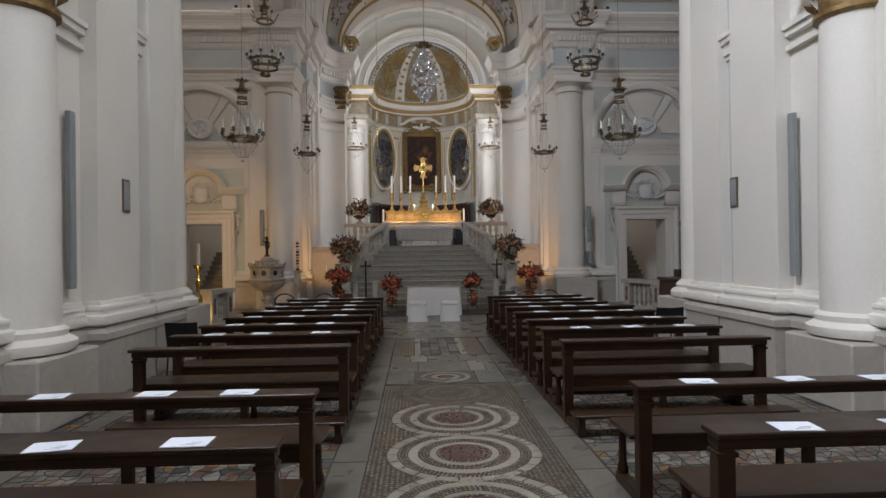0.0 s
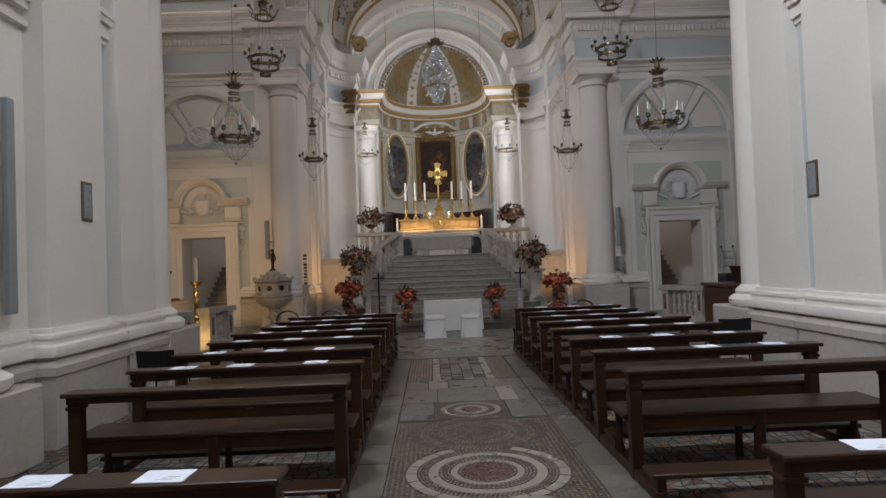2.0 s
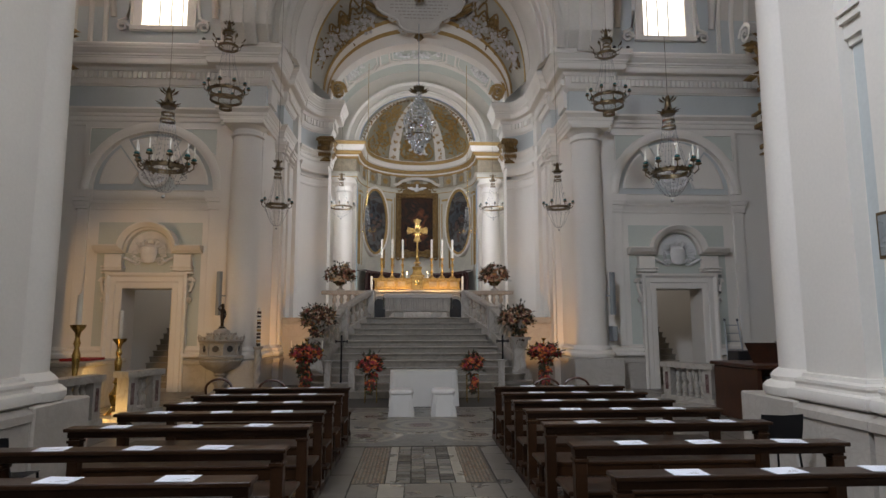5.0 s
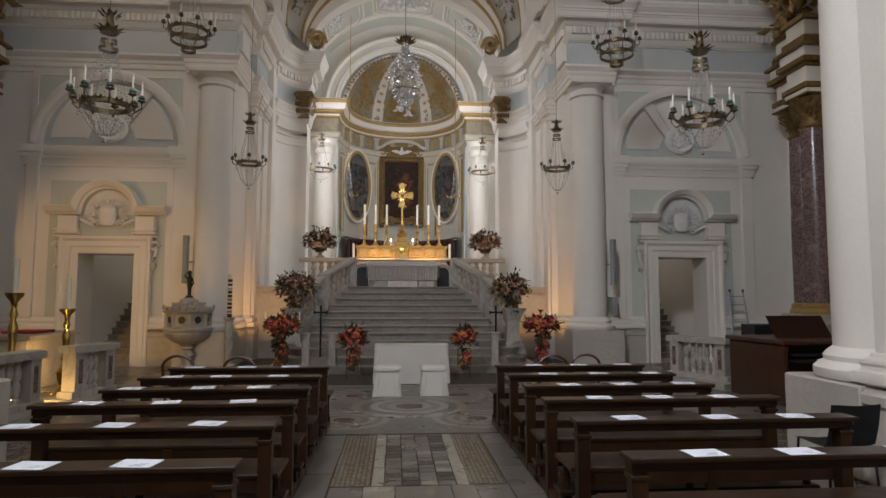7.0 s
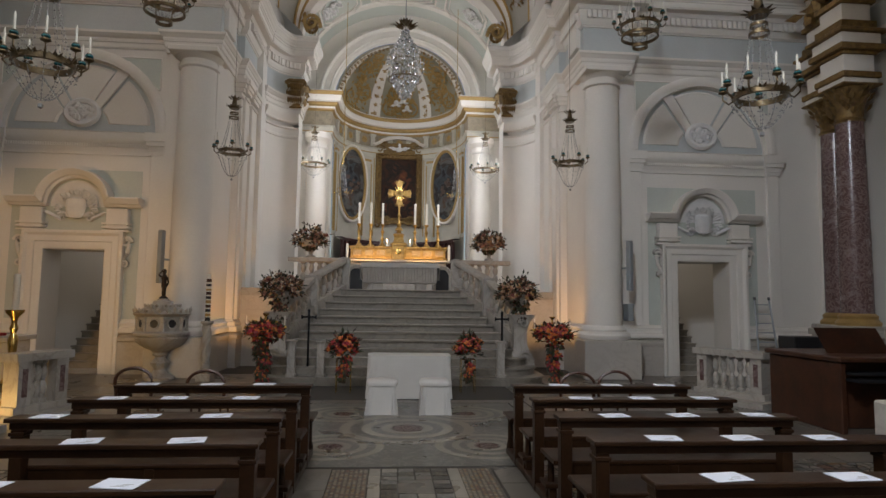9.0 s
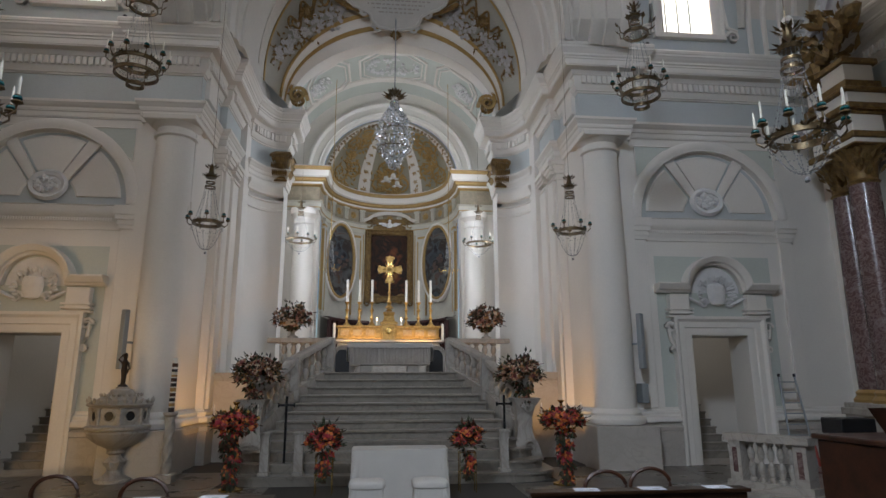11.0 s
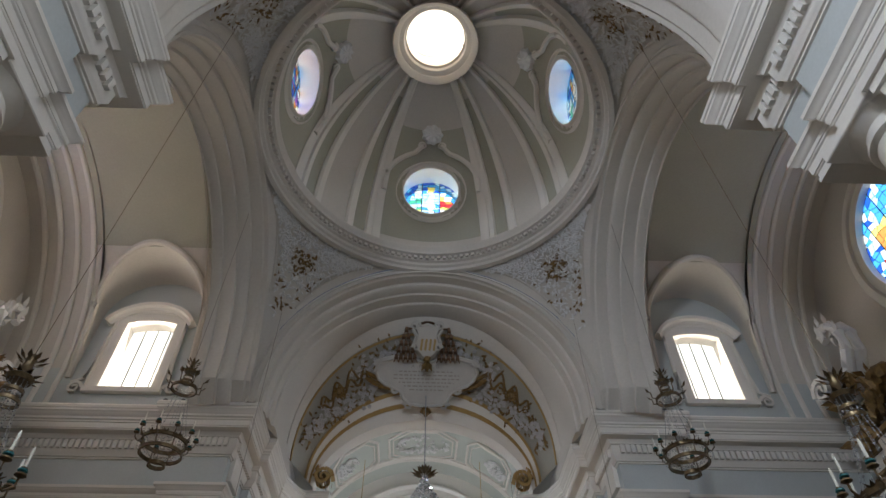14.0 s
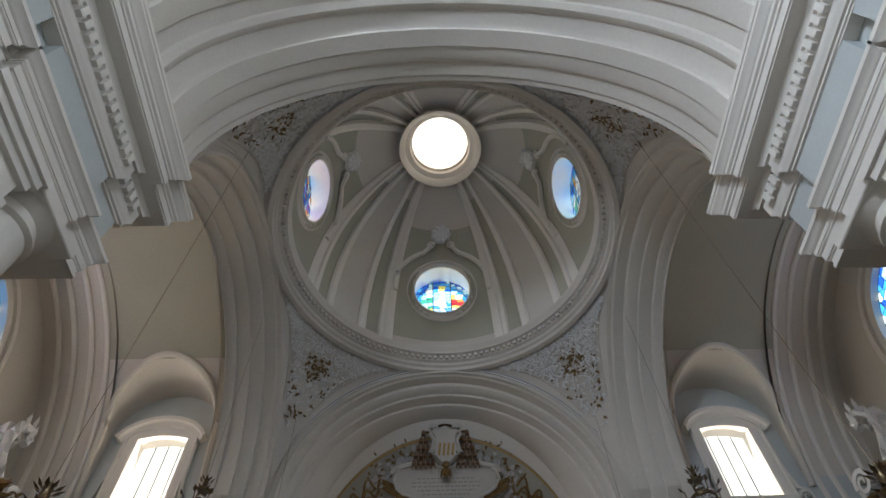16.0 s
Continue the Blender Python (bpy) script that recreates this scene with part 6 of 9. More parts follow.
for x, e in ((87.0, 22), (94.5, 19), (83, 14)):
    lathe(bm, [(0.02, -0.13), (0.10, -0.08), (0.12, 0.0), (0.09, 0.09), (0.02, 0.13)], tuple(onapse(radians(x), radians(e), 0.09)), 10)
    for f in (-1, 1):
        petal(bm, onapse(radians(x), radians(e - 2), 0.1), (f, -0.2, -0.3), (0, -1, 0), 0.26, 0.14)
built(bm, "winged_bosses", STUCCO, "white stucco winged bosses among the gilding", "ornament")
# pilaster strips and gilded brackets of the apse
bm, bg, bt = B(), B(), B()


def apse_box(target, t0, w, r0, r1, z0, z1):
    """An upright block on the curved wall, from radius r0 to r1."""
    o = Vector((math.cos(radians(t0)), math.sin(radians(t0)), 0))
    t = Vector((-o.y, o.x, 0))
    q = [Vector((0, YP, 0)) + o * r + t * u for r, u in ((r0, w), (r1, w), (r1, -w), (r0, -w))]
    quadstrip(target, [[(p.x, p.y, z) for p in q] for z in (z0, z1)], closed=True, cap=True)


for t0, w in ((10, 0.17), (57.5, 0.20), (122.5, 0.20), (170, 0.17)):
    apse_box(bm, t0, w, RP + 0.05, RP - 0.07, 4.3, 7.62)
    apse_box(bm, t0, w * 0.62, RP - 0.06, RP - 0.085, 4.6, 7.4)
    for z0, z1, d in ((7.62, 7.70, 0.03), (7.80, 7.90, 0.05), (7.90, 8.01, 0.09)):
        apse_box(bm, t0, w + d, RP + 0.05, RP - 0.07 - d, z0, z1)
    apse_box(bg, t0, w * 0.95, RP + 0.05, RP - 0.10, 7.70, 7.80)
    for u in (-1, 1):
        apse_box(bg, t0 + u * math.degrees(w / RP), 0.022, RP, RP - 0.085, 4.45, 7.6)
        apse_box(bg, t0 + u * math.degrees((w + 0.16) / RP), 0.016, RP, RP - 0.02, 4.5, 7.9)
# frieze: fluted blocks over the strips, gilded roundels between them
for k in range(19):
    t0 = 8 + 164 * k / 18
    if k % 2 == 0:
        for u in (-0.075, 0, 0.075):
            apse_box(bm, t0 + math.degrees(u / RP), 0.028, RP, RP - 0.11, 8.42, 8.86)
        apse_box(bm, t0, 0.14, RP, RP - 0.13, 8.86, 8.94)
    else:
        o = Vector((math.cos(radians(t0)), math.sin(radians(t0)), 0))
        t = Vector((-o.y, o.x, 0))
        c = Vector((0, YP, 8.66)) + o * (RP - 0.05)
        for j in range(10):
            a = 2 * math.pi * j / 10
            petal(bg, c, t * math.cos(a) + Vector((0, 0, math.sin(a))) - o * 0.2, -o, 0.17, 0.10)
        apse_box(bt, t0, 0.20, RP, RP - 0.03, 8.42, 8.90)
built(bm, "apse_pilasters", APSECREAM, "cream strips and fluted blocks of the apse", "trim", smooth=0)
built(bg, "apse_gold_lines", GOLDPAINT, "gilded lines and roundels of the apse", "trim", smooth=0)
built(bt, "apse_frieze_panels", APSETAN, "tan panels behind the gilded roundels", "trim", smooth=0)

# ---- stairs and chancel furniture ----
stair = tagged(new("chancel_stair"), "broad worn grey marble steps up to the chancel", "stairs", kind="structure")
NST, RISE, TREAD = 12, ZC / 12, 0.31
for k in range(NST):
    bm = B()
    y0 = 19.25 + TREAD * k
    w = 2.82 - 1.05 * min(1, k / 9.5)
    if k < 4:
        w = 3.02 - 0.10 * k
        for grow, z0, z1 in ((0.0, max(0.0, RISE * k - 0.02), RISE * (k + 1) - 0.045), (0.03, RISE * (k + 1) - 0.045, RISE * (k + 1) - 0.02), (0.02, RISE * (k + 1) - 0.02, RISE * (k + 1))):
            plan = [(w + grow, 21.2)] + [(w + grow - 0.8 + 0.8 * math.cos(radians(a)), y0 + 0.03 - grow + 0.75 * (1 - math.sin(radians(a)))) for a in range(0, 91, 10)]
            plan = plan + [(-x, y) for x, y in plan[::-1]]
            quadstrip(bm, [[(x, y, z0) for x, y in plan[::-1]], [(x, y, z1) for x, y in plan[::-1]]], closed=True, cap=True)
    else:
        box(bm, -w, w, y0 + 0.05, 23.2, RISE * k - 0.02, RISE * (k + 1) - 0.045)
        box(bm, -w - 0.01, w + 0.01, y0, y0 + 0.42, RISE * (k + 1) - 0.045, RISE * (k + 1), 0.012)
    part("step", bm, STEP, stair, smooth=0)


def baluster(bm, x, y, z0, h, r=0.075):
    lathe(bm, [(r, 0), (r, 0.08 * h), (r * 0.6, 0.12 * h), (r * 1.05, 0.3 * h), (r * 0.85, 0.42 * h), (r * 0.45, 0.5 * h), (r * 0.85, 0.58 * h), (r * 1.05, 0.7 * h), (r * 0.6, 0.88 * h), (r, 0.92 * h), (r, h)], (x, y, z0), 10)


def vase(parent, x, y, z, material=STONE):
    bm = B()
    lathe(bm, [(0.12, 0), (0.13, 0.04), (0.06, 0.08), (0.05, 0.14), (0.13, 0.2), (0.22, 0.32), (0.24, 0.42), (0.27, 0.45)], (x, y, z), 18)
    return part("vase", bm, material, parent, "carved grey marble vase")


def bouquet(name, label, at, rad, n, petals, drop=0.0, seed=1, vase_h=0.45, spread=0.8, make_vase=True, fall=0.35):
    """Flower heads, leaves and hanging sprays over a vase or stand."""
    ob = thing(name, label, "flowers", at)
    r = random.Random(seed)
    if make_vase:
        vase(ob, 0, 0, 0)
    bl, bf = B(), B()
    for k in range(n):
        a, e = r.uniform(0, 6.283), math.asin(r.uniform(-0.3, 1))
        q = rad * r.uniform(0.55, 1.05)
        p = Vector((math.cos(a) * math.cos(e) * q, math.sin(a) * math.cos(e) * q, vase_h + 0.1 + math.sin(e) * q * spread))
        d = (p - Vector((0, 0, vase_h))).normalized()
        if r.random() < 0.74:
            rr = r.uniform(0.04, 0.08)
            for j in range(9):
                aa = r.uniform(0, 6.283)
                t = d.cross(Vector((0, 0, 1))).normalized() if abs(d.z) < 0.9 else Vector((1, 0, 0))
                petal(bf, p, d * 0.6 + t * math.cos(aa) + t.cross(d) * math.sin(aa), d, rr * 1.4, rr * 1.2)
            blob(bf, p + d * rr * 0.3, rr * 0.7, r, 4)
        for j in range(4):
            v = Vector((r.uniform(-1, 1), r.uniform(-1, 1), r.uniform(-1.1, 0.6)))
            petal(bl, p * r.uniform(0.85, 1.12) + v * 0.03, d + v, (0, 0, 1), r.uniform(0.07, 0.15), 0.055)
        if k % 9 == 0:
            tube(bl, [(0, 0, vase_h), tuple(p * 0.6 + Vector((0, 0, vase_h * 0.4))), tuple(p * 1.2)], 0.006, 4)
    for k in range(int(n * fall) if drop else 0):
        a = r.uniform(0, 6.283)
        z = vase_h - drop * r.random() ** 0.8
        q = rad * 0.55 * r.uniform(0.2, 1) * (1 - 0.6 * (vase_h - z) / max(0.01, drop))
        p = Vector((math.cos(a) * q, math.sin(a) * q - 0.08, z))
        if r.random() < 0.5:
            for j in range(6):
                aa = r.uniform(0, 6.283)
                petal(bf, p, (math.cos(aa), -0.4, math.sin(aa)), (0, -1, 0), 0.08, 0.06)
        for j in range(4):
            petal(bl, p, (r.uniform(-1, 1), r.uniform(-1, 0.4), -1), (0, -1, 0), 0.13, 0.04)
    part("foliage", bl, LEAF, ob, "dark green and russet leaves", smooth=0)
    part("blossoms", bf, petals, ob, "", smooth=0)
    return ob


for s in (-1, 1):
    rail = tagged(new("stair_balustrade"), "white marble balustrade beside the chancel steps", "balustrade", kind="structure")
    P = [Vector((s * 1.48, 23.1, 2.82)), Vector((s * 2.12, 21.75, 2.30)), Vector((s * 2.62, 20.72, 1.62))]
    bm = B()
    for a, b in zip(P, P[1:]):
        t = (b - a)
        o = Vector((t.y, -t.x, 0)).normalized()
        rows = [[q + o * u + Vector((0, 0, v)) for u, v in ((-0.13, -0.12), (-0.13, -0.03), (-0.09, 0.0), (0.09, 0.0), (0.13, -0.03), (0.13, -0.12))] for q in (a, b)]
        quadstrip(bm, rows, closed=True, cap=True)
    part("handrail", bm, STONE, rail)
    bm = B()
    for a, b in zip(P, P[1:]):
        t = (b - a)
        o = Vector((t.y, -t.x, 0)).normalized()
        rows = [[q + o * u + Vector((0, 0, v)) for u, v in ((-0.12, -1.1), (-0.12, -0.68), (0.12, -0.68), (0.12, -1.1))] for q in (a, b)]
        quadstrip(bm, rows, closed=True, cap=True)
    part("stringer", bm, STONE, rail)
    for f, q in ((0, P[0]), (1, P[1])):
        bm = B()
        box(bm, q.x - 0.14, q.x + 0.14, q.y - 0.14, q.y + 0.14, q.z - 0.95, q.z - 0.02, 0.012)
        part("post", bm, STONE, rail, smooth=0)
    for seg in (0, 1):
        for k in range(1, 6):
            q = P[seg].lerp(P[seg + 1], k / 6)
            bm = B()
            baluster(bm, q.x, q.y, q.z - 0.72, 0.6)
            part("baluster", bm, STONE, rail)
    # scrolled pedestal with its flowers
    ped = thing("flower_pedestal", "white marble scrolled pedestal on a dark foot", "pedestal", (s * 2.64, 20.55, RISE))
    bm = B()
    rows = []
    for z, w, dx in ((0.14, 0.2, 0.1), (0.25, 0.24, 0.06), (0.4, 0.2, 0.0), (0.6, 0.15, 0.0), (0.9, 0.15, 0.0), (1.10, 0.19, 0.02), (1.20, 0.25, 0.03), (1.26, 0.28, 0.03)):
        rows.append([(s * dx + x * w, y * w, z) for x, y in ((-1, -1), (1, -1), (1, 1), (-1, 1))])
    quadstrip(bm, rows, closed=True, cap=True)
    part("shaft", bm, STONE, ped)
    bm = B()
    scroll(bm, (s * 0.06, -0.26, 0.32), 0.16, 1.5, 0.07, 0.3, s)
    part("volute", bm, STONE, ped)
    bm = B()
    scroll(bm, (s * 0.05, -0.24, 1.08), 0.11, 1.5, 0.06, 0.3, -s)
    part("volute", bm, STONE, ped)
    bm = B()
    box(bm, -0.27, 0.27, -0.25, 0.25, 0.0, 0.14, 0.01)
    part("foot", bm, DARKSLAB, ped, "dark marble foot", smooth=0)
    bouquet("flower_arrangement", "large vase of blush, cream and russet flowers on a pedestal", (s * 2.62, 20.5, RISE + 1.26), 0.44, 150, BLUSH, 0.45, 40 + s, 0.35)
    # parapet towards the pier, with its flowers
    par = tagged(new("chancel_parapet"), "grey marble balustrade at the chancel edge", "balustrade", kind="structure")
    bm = B()
    box(bm, *sorted((s * 1.6, s * 3.0)), 23.35, 23.65, 2.70, 2.82, 0.015)
    part("coping", bm, STONE, par, smooth=0)
    bm = B()
    box(bm, *sorted((s * 1.6, s * 3.0)), 23.4, 23.6, ZC, ZC + 0.16, 0.01)
    part("base", bm, STONE, par, smooth=0)
    for k in range(5):
        bm = B()
        baluster(bm, s * (1.72 + 0.22 * k), 23.5, ZC + 0.16, 0.57)
        part("baluster", bm, STONE, par)
    bouquet("flower_arrangement", "vase of pink and cream flowers on the parapet", (s * 2.42, 23.5, 2.82), 0.44, 100, BLUSH, 0.1, 50 + s, 0.35)
    # candelabrum wrapped in autumn flowers
    st = thing("floor_candelabrum", "tall brass candelabrum standing at the foot of the steps", "candelabrum", (s * 2.98 + 0.34 * (s < 0), 19.0, 0))
    bm = B()
    lathe(bm, [(0.2, 0), (0.2, 0.03), (0.1, 0.06), (0.035, 0.12), (0.03, 0.6), (0.045, 0.65), (0.03, 0.7), (0.03, 1.05), (0.05, 1.1), (0.02, 1.2), (0.02, 1.36), (0.06, 1.4), (0.06, 1.42)], (0, 0, 0), 12)
    part("stem", bm, BRASS, st)
    bm = B()
    for f in (-1, 1):
        for x, z in ((0.36, 1.12), (0.19, 1.22)):
            tube(bm, [(0, 0, 0.95), (f * x * 0.6, 0, 0.92), (f * x, 0, z)], 0.012, 6)
            lathe(bm, [(0.012, 0), (0.05, 0.02), (0.03, 0.06)], (f * x, 0, z), 10)
    part("arm", bm, BRASS, st)
    for f in (-1, 1):
        bm = B()
        lathe(bm, [(0.012, 0), (0.012, 0.2), (0.003, 0.22)], (f * 0.36, 0, 1.16), 8)
        part("candle", bm, WAX, st)
    bouquet("flower_garland", "hanging garland of red and orange autumn flowers", (s * 2.98 + 0.34 * (s < 0), 18.93, 0.62), 0.34, 105, AUTUMN, 0.88, 60 + s, 0.34, 0.55, False, 1.0)
    fs = thing("flower_stand", "thin gilt wire stand with red autumn flowers", "flower stand", (s * 1.15 + 0.06, 18.45, 0))
    bm = B()
    for dx, dy in ((-0.13, -0.1), (0.13, -0.1), (0.13, 0.1), (-0.13, 0.1)):
        tube(bm, [(dx, dy, 0), (dx, dy, 0.62)], 0.008, 5)
    for z in (0.3, 0.62):
        for a, b in (((-0.13, -0.1), (0.13, -0.1)), ((0.13, -0.1), (0.13, 0.1)), ((0.13, 0.1), (-0.13, 0.1)), ((-0.13, 0.1), (-0.13, -0.1))):
            tube(bm, [(*a, z), (*b, z)], 0.007, 4)
    part("frame", bm, BRASS, fs)
    bouquet("flower_arrangement", "cascade of red, orange and pink flowers on a wire stand", (s * 1.15 + 0.06, 18.4, 0.5), 0.25, 75, AUTUMN, 0.42, 70 + s, 0.2, 1.0, False)

# small posts and the black cross stands on the first step
for x, y in ((-2.2, 19.42), (-1.62, 19.42), (2.02, 19.45)):
    p = thing("stone_post", "slim white marble post with a small cap", "post", (x, y, RISE), group="marble posts")
    bm = B()
    box(bm, -0.075, 0.075, -0.075, 0.075, 0.06, 0.68, 0.006)
    part("shaft", bm, STONE, p, smooth=0)
    bm = B()
    box(bm, -0.1, 0.1, -0.1, 0.1, 0.68, 0.73, 0.008)
    part("cap", bm, STONE, p, smooth=0)
    bm = B()
    box(bm, -0.1, 0.1, -0.1, 0.1, 0, 0.06, 0.006)
    part("base", bm, STONE, p, smooth=0)
for x in (-1.92, 2.1):
    p = thing("cross_stand", "black iron processional cross on a pole", "cross", (x, 19.75, RISE))
    bm = B()
    tube(bm, [(0, 0, 0), (0, 0, 1.1)], 0.022, 8)
    part("pole", bm, IRON, p)
    bm = B()
    box(bm, -0.14, 0.14, -0.012, 0.012, 1.15, 1.19, 0.004)
    box(bm, -0.022, 0.022, -0.014, 0.014, 1.02, 1.33, 0.004)
    for a in (-0.14, 0.14):
        box(bm, a - 0.015, a + 0.015, -0.013, 0.013, 1.13, 1.21, 0.004)
    part("cross", bm, IRON, p)
    bm = B()
    lathe(bm, [(0.14, 0), (0.14, 0.02), (0.03, 0.05)], (0, 0, 0), 14)
    part("foot", bm, IRON, p)


def draped(name, label, category, at, w, d, h, folds, flare, seed, top_material=CLOTH):
    """A cloth that hangs in folds to the floor over a table or stool."""
    ob = thing(name, label, category, at)
    r = random.Random(seed)
    bm = B()
    n = 96
    rows = []
    ph = [r.uniform(0, 6.28) for _ in range(4)]
    for j in range(10):
        f = j / 9
        row = []
        for k in range(n):
            a = 2 * math.pi * k / n
            c, s = math.cos(a), math.sin(a)
            e = 0.22
            x = math.copysign(abs(c) ** e, c) * w / 2
            y = math.copysign(abs(s) ** e, s) * d / 2
            amp = flare * f ** 1.3 * (1 + 0.6 * math.sin(folds * a + ph[0]) + 0.4 * math.sin(folds * 1.7 * a + ph[1]))
            corner = (abs(c) * abs(s) * 2) ** 3
            row.append((x * (1 + amp * (0.5 + 0.5 * corner) / (w / 2)), y * (1 + amp * (0.5 + 0.5 * corner) / (d / 2)), h * (1 - f) + 0.004))
        rows.append(row)
    vs = quadstrip(bm, rows, closed=True, flip=True)
    bm.faces.new(vs[0])
    part("cloth", bm, top_material, ob, smooth=60)
    return ob


draped("altar_table", "table under a long white cloth hanging to the floor", "table", (0.095, 18.0, 0), 1.46, 0.62, 0.74, 22, 0.035, 3)
for x, sd in ((-0.36, 1), (0.44, 2)):
    st = draped("covered_stool", "square stool under a white pleated cover", "stool", (x, 16.4, 0), 0.42, 0.40, 0.44, 22, 0.034, sd)
    bm = B()
    rows = []
    for z, q in ((0.415, 0.93), (0.43, 0.99), (0.455, 1.0), (0.48, 0.98), (0.50, 0.90), (0.512, 0.72), (0.516, 0.4)):
        rows.append([(math.copysign(abs(math.cos(a)) ** 0.4, math.cos(a)) * 0.235 * q, math.copysign(abs(math.sin(a)) ** 0.4, math.sin(a)) * 0.225 * q, z) for a in (2 * math.pi * k / 32 for k in range(32))])
    quadstrip(bm, rows, closed=True, cap=True)
    part("cushion", bm, CLOTH, st)

# mensa on the chancel floor
alt = thing("mensa_altar", "carved grey marble altar with a white cloth", "altar", (0, 24.75, ZC))
bm = B()
box(bm, -1.05, 1.05, -0.4, 0.4, 0.22, 0.74, 0.015)
part("body", bm, TRAVERTINE, alt, "carved stone front with small niches")
for k in range(26):
    x = -0.98 + 1.96 * k / 25
    bm = B()
    lathe(bm, [(0.028, 0.28), (0.03, 0.5), (0.02, 0.66)], (x, -0.405, 0), 6)
    part("colonnette", bm, TRAVERTINE, alt)
for x in (-0.62, 0.62):
    bm = B()
    box(bm, x - 0.16, x + 0.16, -0.3, 0.3, 0.0, 0.22, 0.02)
    part("foot", bm, TRAVERTINE, alt)
bm = B()
box(bm, -1.12, 1.12, -0.46, 0.46, 0.74, 0.79, 0.012)
part("cloth", bm, CLOTH, alt, "white altar cloth")
bm = B()
n = 60
quadstrip(bm, [[(-1.12 + 2.24 * k / n, -0.465 - 0.008 * (k % 2), 0.76 - (0 if j == 0 else 0.085 + 0.03 * abs(math.sin(k * 0.8)))) for k in range(n + 1)] for j in (0, 1)])
for f in (-1, 1):
    quadstrip(bm, [[(f * (1.125 + 0.006 * (k % 2)), -0.46 + 0.92 * k / 16, 0.77 - (0 if j == 0 else 0.45)) for k in range(17)] for j in (0, 1)])
part("lace", bm, CLOTH, alt, "lace edge of the altar cloth")
for s in (-1, 1):
    nic = tagged(new("side_niche"), "marble arched niche beside the altar", "niche", kind="structure")
    nic.matrix_world = pose(s * 1.32, 25.6, ZC)
    bm = B()
    sweep(bm, [(-0.2, 0, 0), (-0.2, 0, 0.45)] + arc(0, 0, 0.45, 0.2, 0.24, 180, 0, 12) + [(0.2, 0, 0.45), (0.2, 0, 0)], [(0, 0), (0, 0.06), (-0.1, 0.08), (-0.12, 0)], side=(0, -1, 0))
    part("frame", bm, STONE, nic)
    # flat black sheet: the shade inside the niche, put in as colour
    bm = B()
    box(bm, -0.22, 0.22, 0.02, 0.06, 0, 0.68)
    part("back", bm, BLACK, nic, "flat black panel painted for the niche's shade", smooth=0)
    bm = B()
    scroll(bm, (s * 0.36, -0.03, 0.2), 0.14, 1.5, 0.06, 0.12, s)
    part("volute", bm, STONE, nic)

# high altar
hi = thing("high_altar", "gilded marble high altar lit by warm lamps", "altar", (0, 29.2, ZC))
bm = B()
box(bm, -1.75, 1.75, -0.1, 0.7, 0, 1.12, 0.02)
box(bm, -1.9, 1.9, -0.25, 0.75, 1.12, 1.2, 0.015)
part("block", bm, STONE, hi)
bm = B()
box(bm, -1.78, 1.78, 0.0, 0.5, 1.24, 1.3, 0.01)
box(bm, -1.74, 1.74, 0.05, 0.48, 1.3, 1.62, 0.01)
box(bm, -1.80, 1.80, -0.02, 0.5, 1.62, 1.7, 0.012)
part("gradine", bm, GOLD, hi, "gilded altar shelf")
INLAY = veined("honey_inlay", (0.62, 0.44, 0.22), (0.35, 0.2, 0.08), 0.3, 4.0, 0.06)
for k in range(8):
    x = -1.5 + 3.0 * k / 7
    if abs(x) < 0.3:
        continue
    bm = B()
    box(bm, x - 0.15, x + 0.15, 0.035, 0.06, 1.36, 1.56, 0.01)
    part("inlay", bm, INLAY, hi, "honey coloured marble inlay", smooth=0)
bm = B()
box(bm, -0.26, 0.26, -0.08, 0.4, 1.2, 1.74, 0.015)
for x in (-0.22, 0.22):
    lathe(bm, [(0.04, 0), (0.035, 0.2), (0.04, 0.45)], (x, -0.1, 1.24), 10)
rows = [[(x * w, 0.15 + y * w, z) for x, y in ((-1, -1), (1, -1), (1, 1), (-1, 1))] for z, w in ((1.74, 0.3), (1.8, 0.3), (1.86, 0.2), (2.04, 0.16), (2.12, 0.2), (2.16, 0.2), (2.2, 0.1), (2.34, 0.05))]
quadstrip(bm, rows, closed=True, cap=True)
part("tabernacle", bm, GOLD, hi, "gilded tabernacle with a stepped top")
bm = B()
lathe(bm, [(0.0, -0.09), (0.08, -0.06), (0.1, 0), (0.08, 0.1), (0.0, 0.16)], (0, -0.09, 1.48), 12, 0.4)
part("tabernacle_door", bm, BRASS, hi, "small polished brass door")
cr = thing("altar_cross", "tall gilded altar cross with flared arms", "cross", (0, 29.3, ZC + 2.3))
bm = B()
lathe(bm, [(0.16, 0), (0.13, 0.06), (0.06, 0.12), (0.09, 0.22), (0.04, 0.3), (0.03, 0.5), (0.06, 0.56), (0.03, 0.62), (0.035, 0.9)], (0, 0, 0), 12)
part("stem", bm, GOLD, cr)
for dx, dz in ((1, 0), (-1, 0), (0, 1), (0, -1)):
    bm = B()
    ln = 0.36 if dz == 0 else 0.42
    vs = [bm.verts.new((dx * q + dz * w, y, 1.38 + dz * q + dx * w)) for y in (-0.04, 0.04) for q, w in ((0, -0.05), (ln, -0.13), (ln + 0.09, 0), (ln, 0.13), (0, 0.05))]
    bm.faces.new(vs[:5])
    bm.faces.new(vs[5:][::-1])
    for k in range(5):
        bm.faces.new((vs[k], vs[(k + 1) % 5], vs[5 + (k + 1) % 5], vs[5 + k]))
    for a in (-0.1, 0.1):
        blob(bm, (dx * ln + dz * a, 0, 1.38 + dz * ln + dx * a), 0.07, random.Random(1), 4)
    part("arm", bm, GOLD, cr)
rng = random.Random(2)
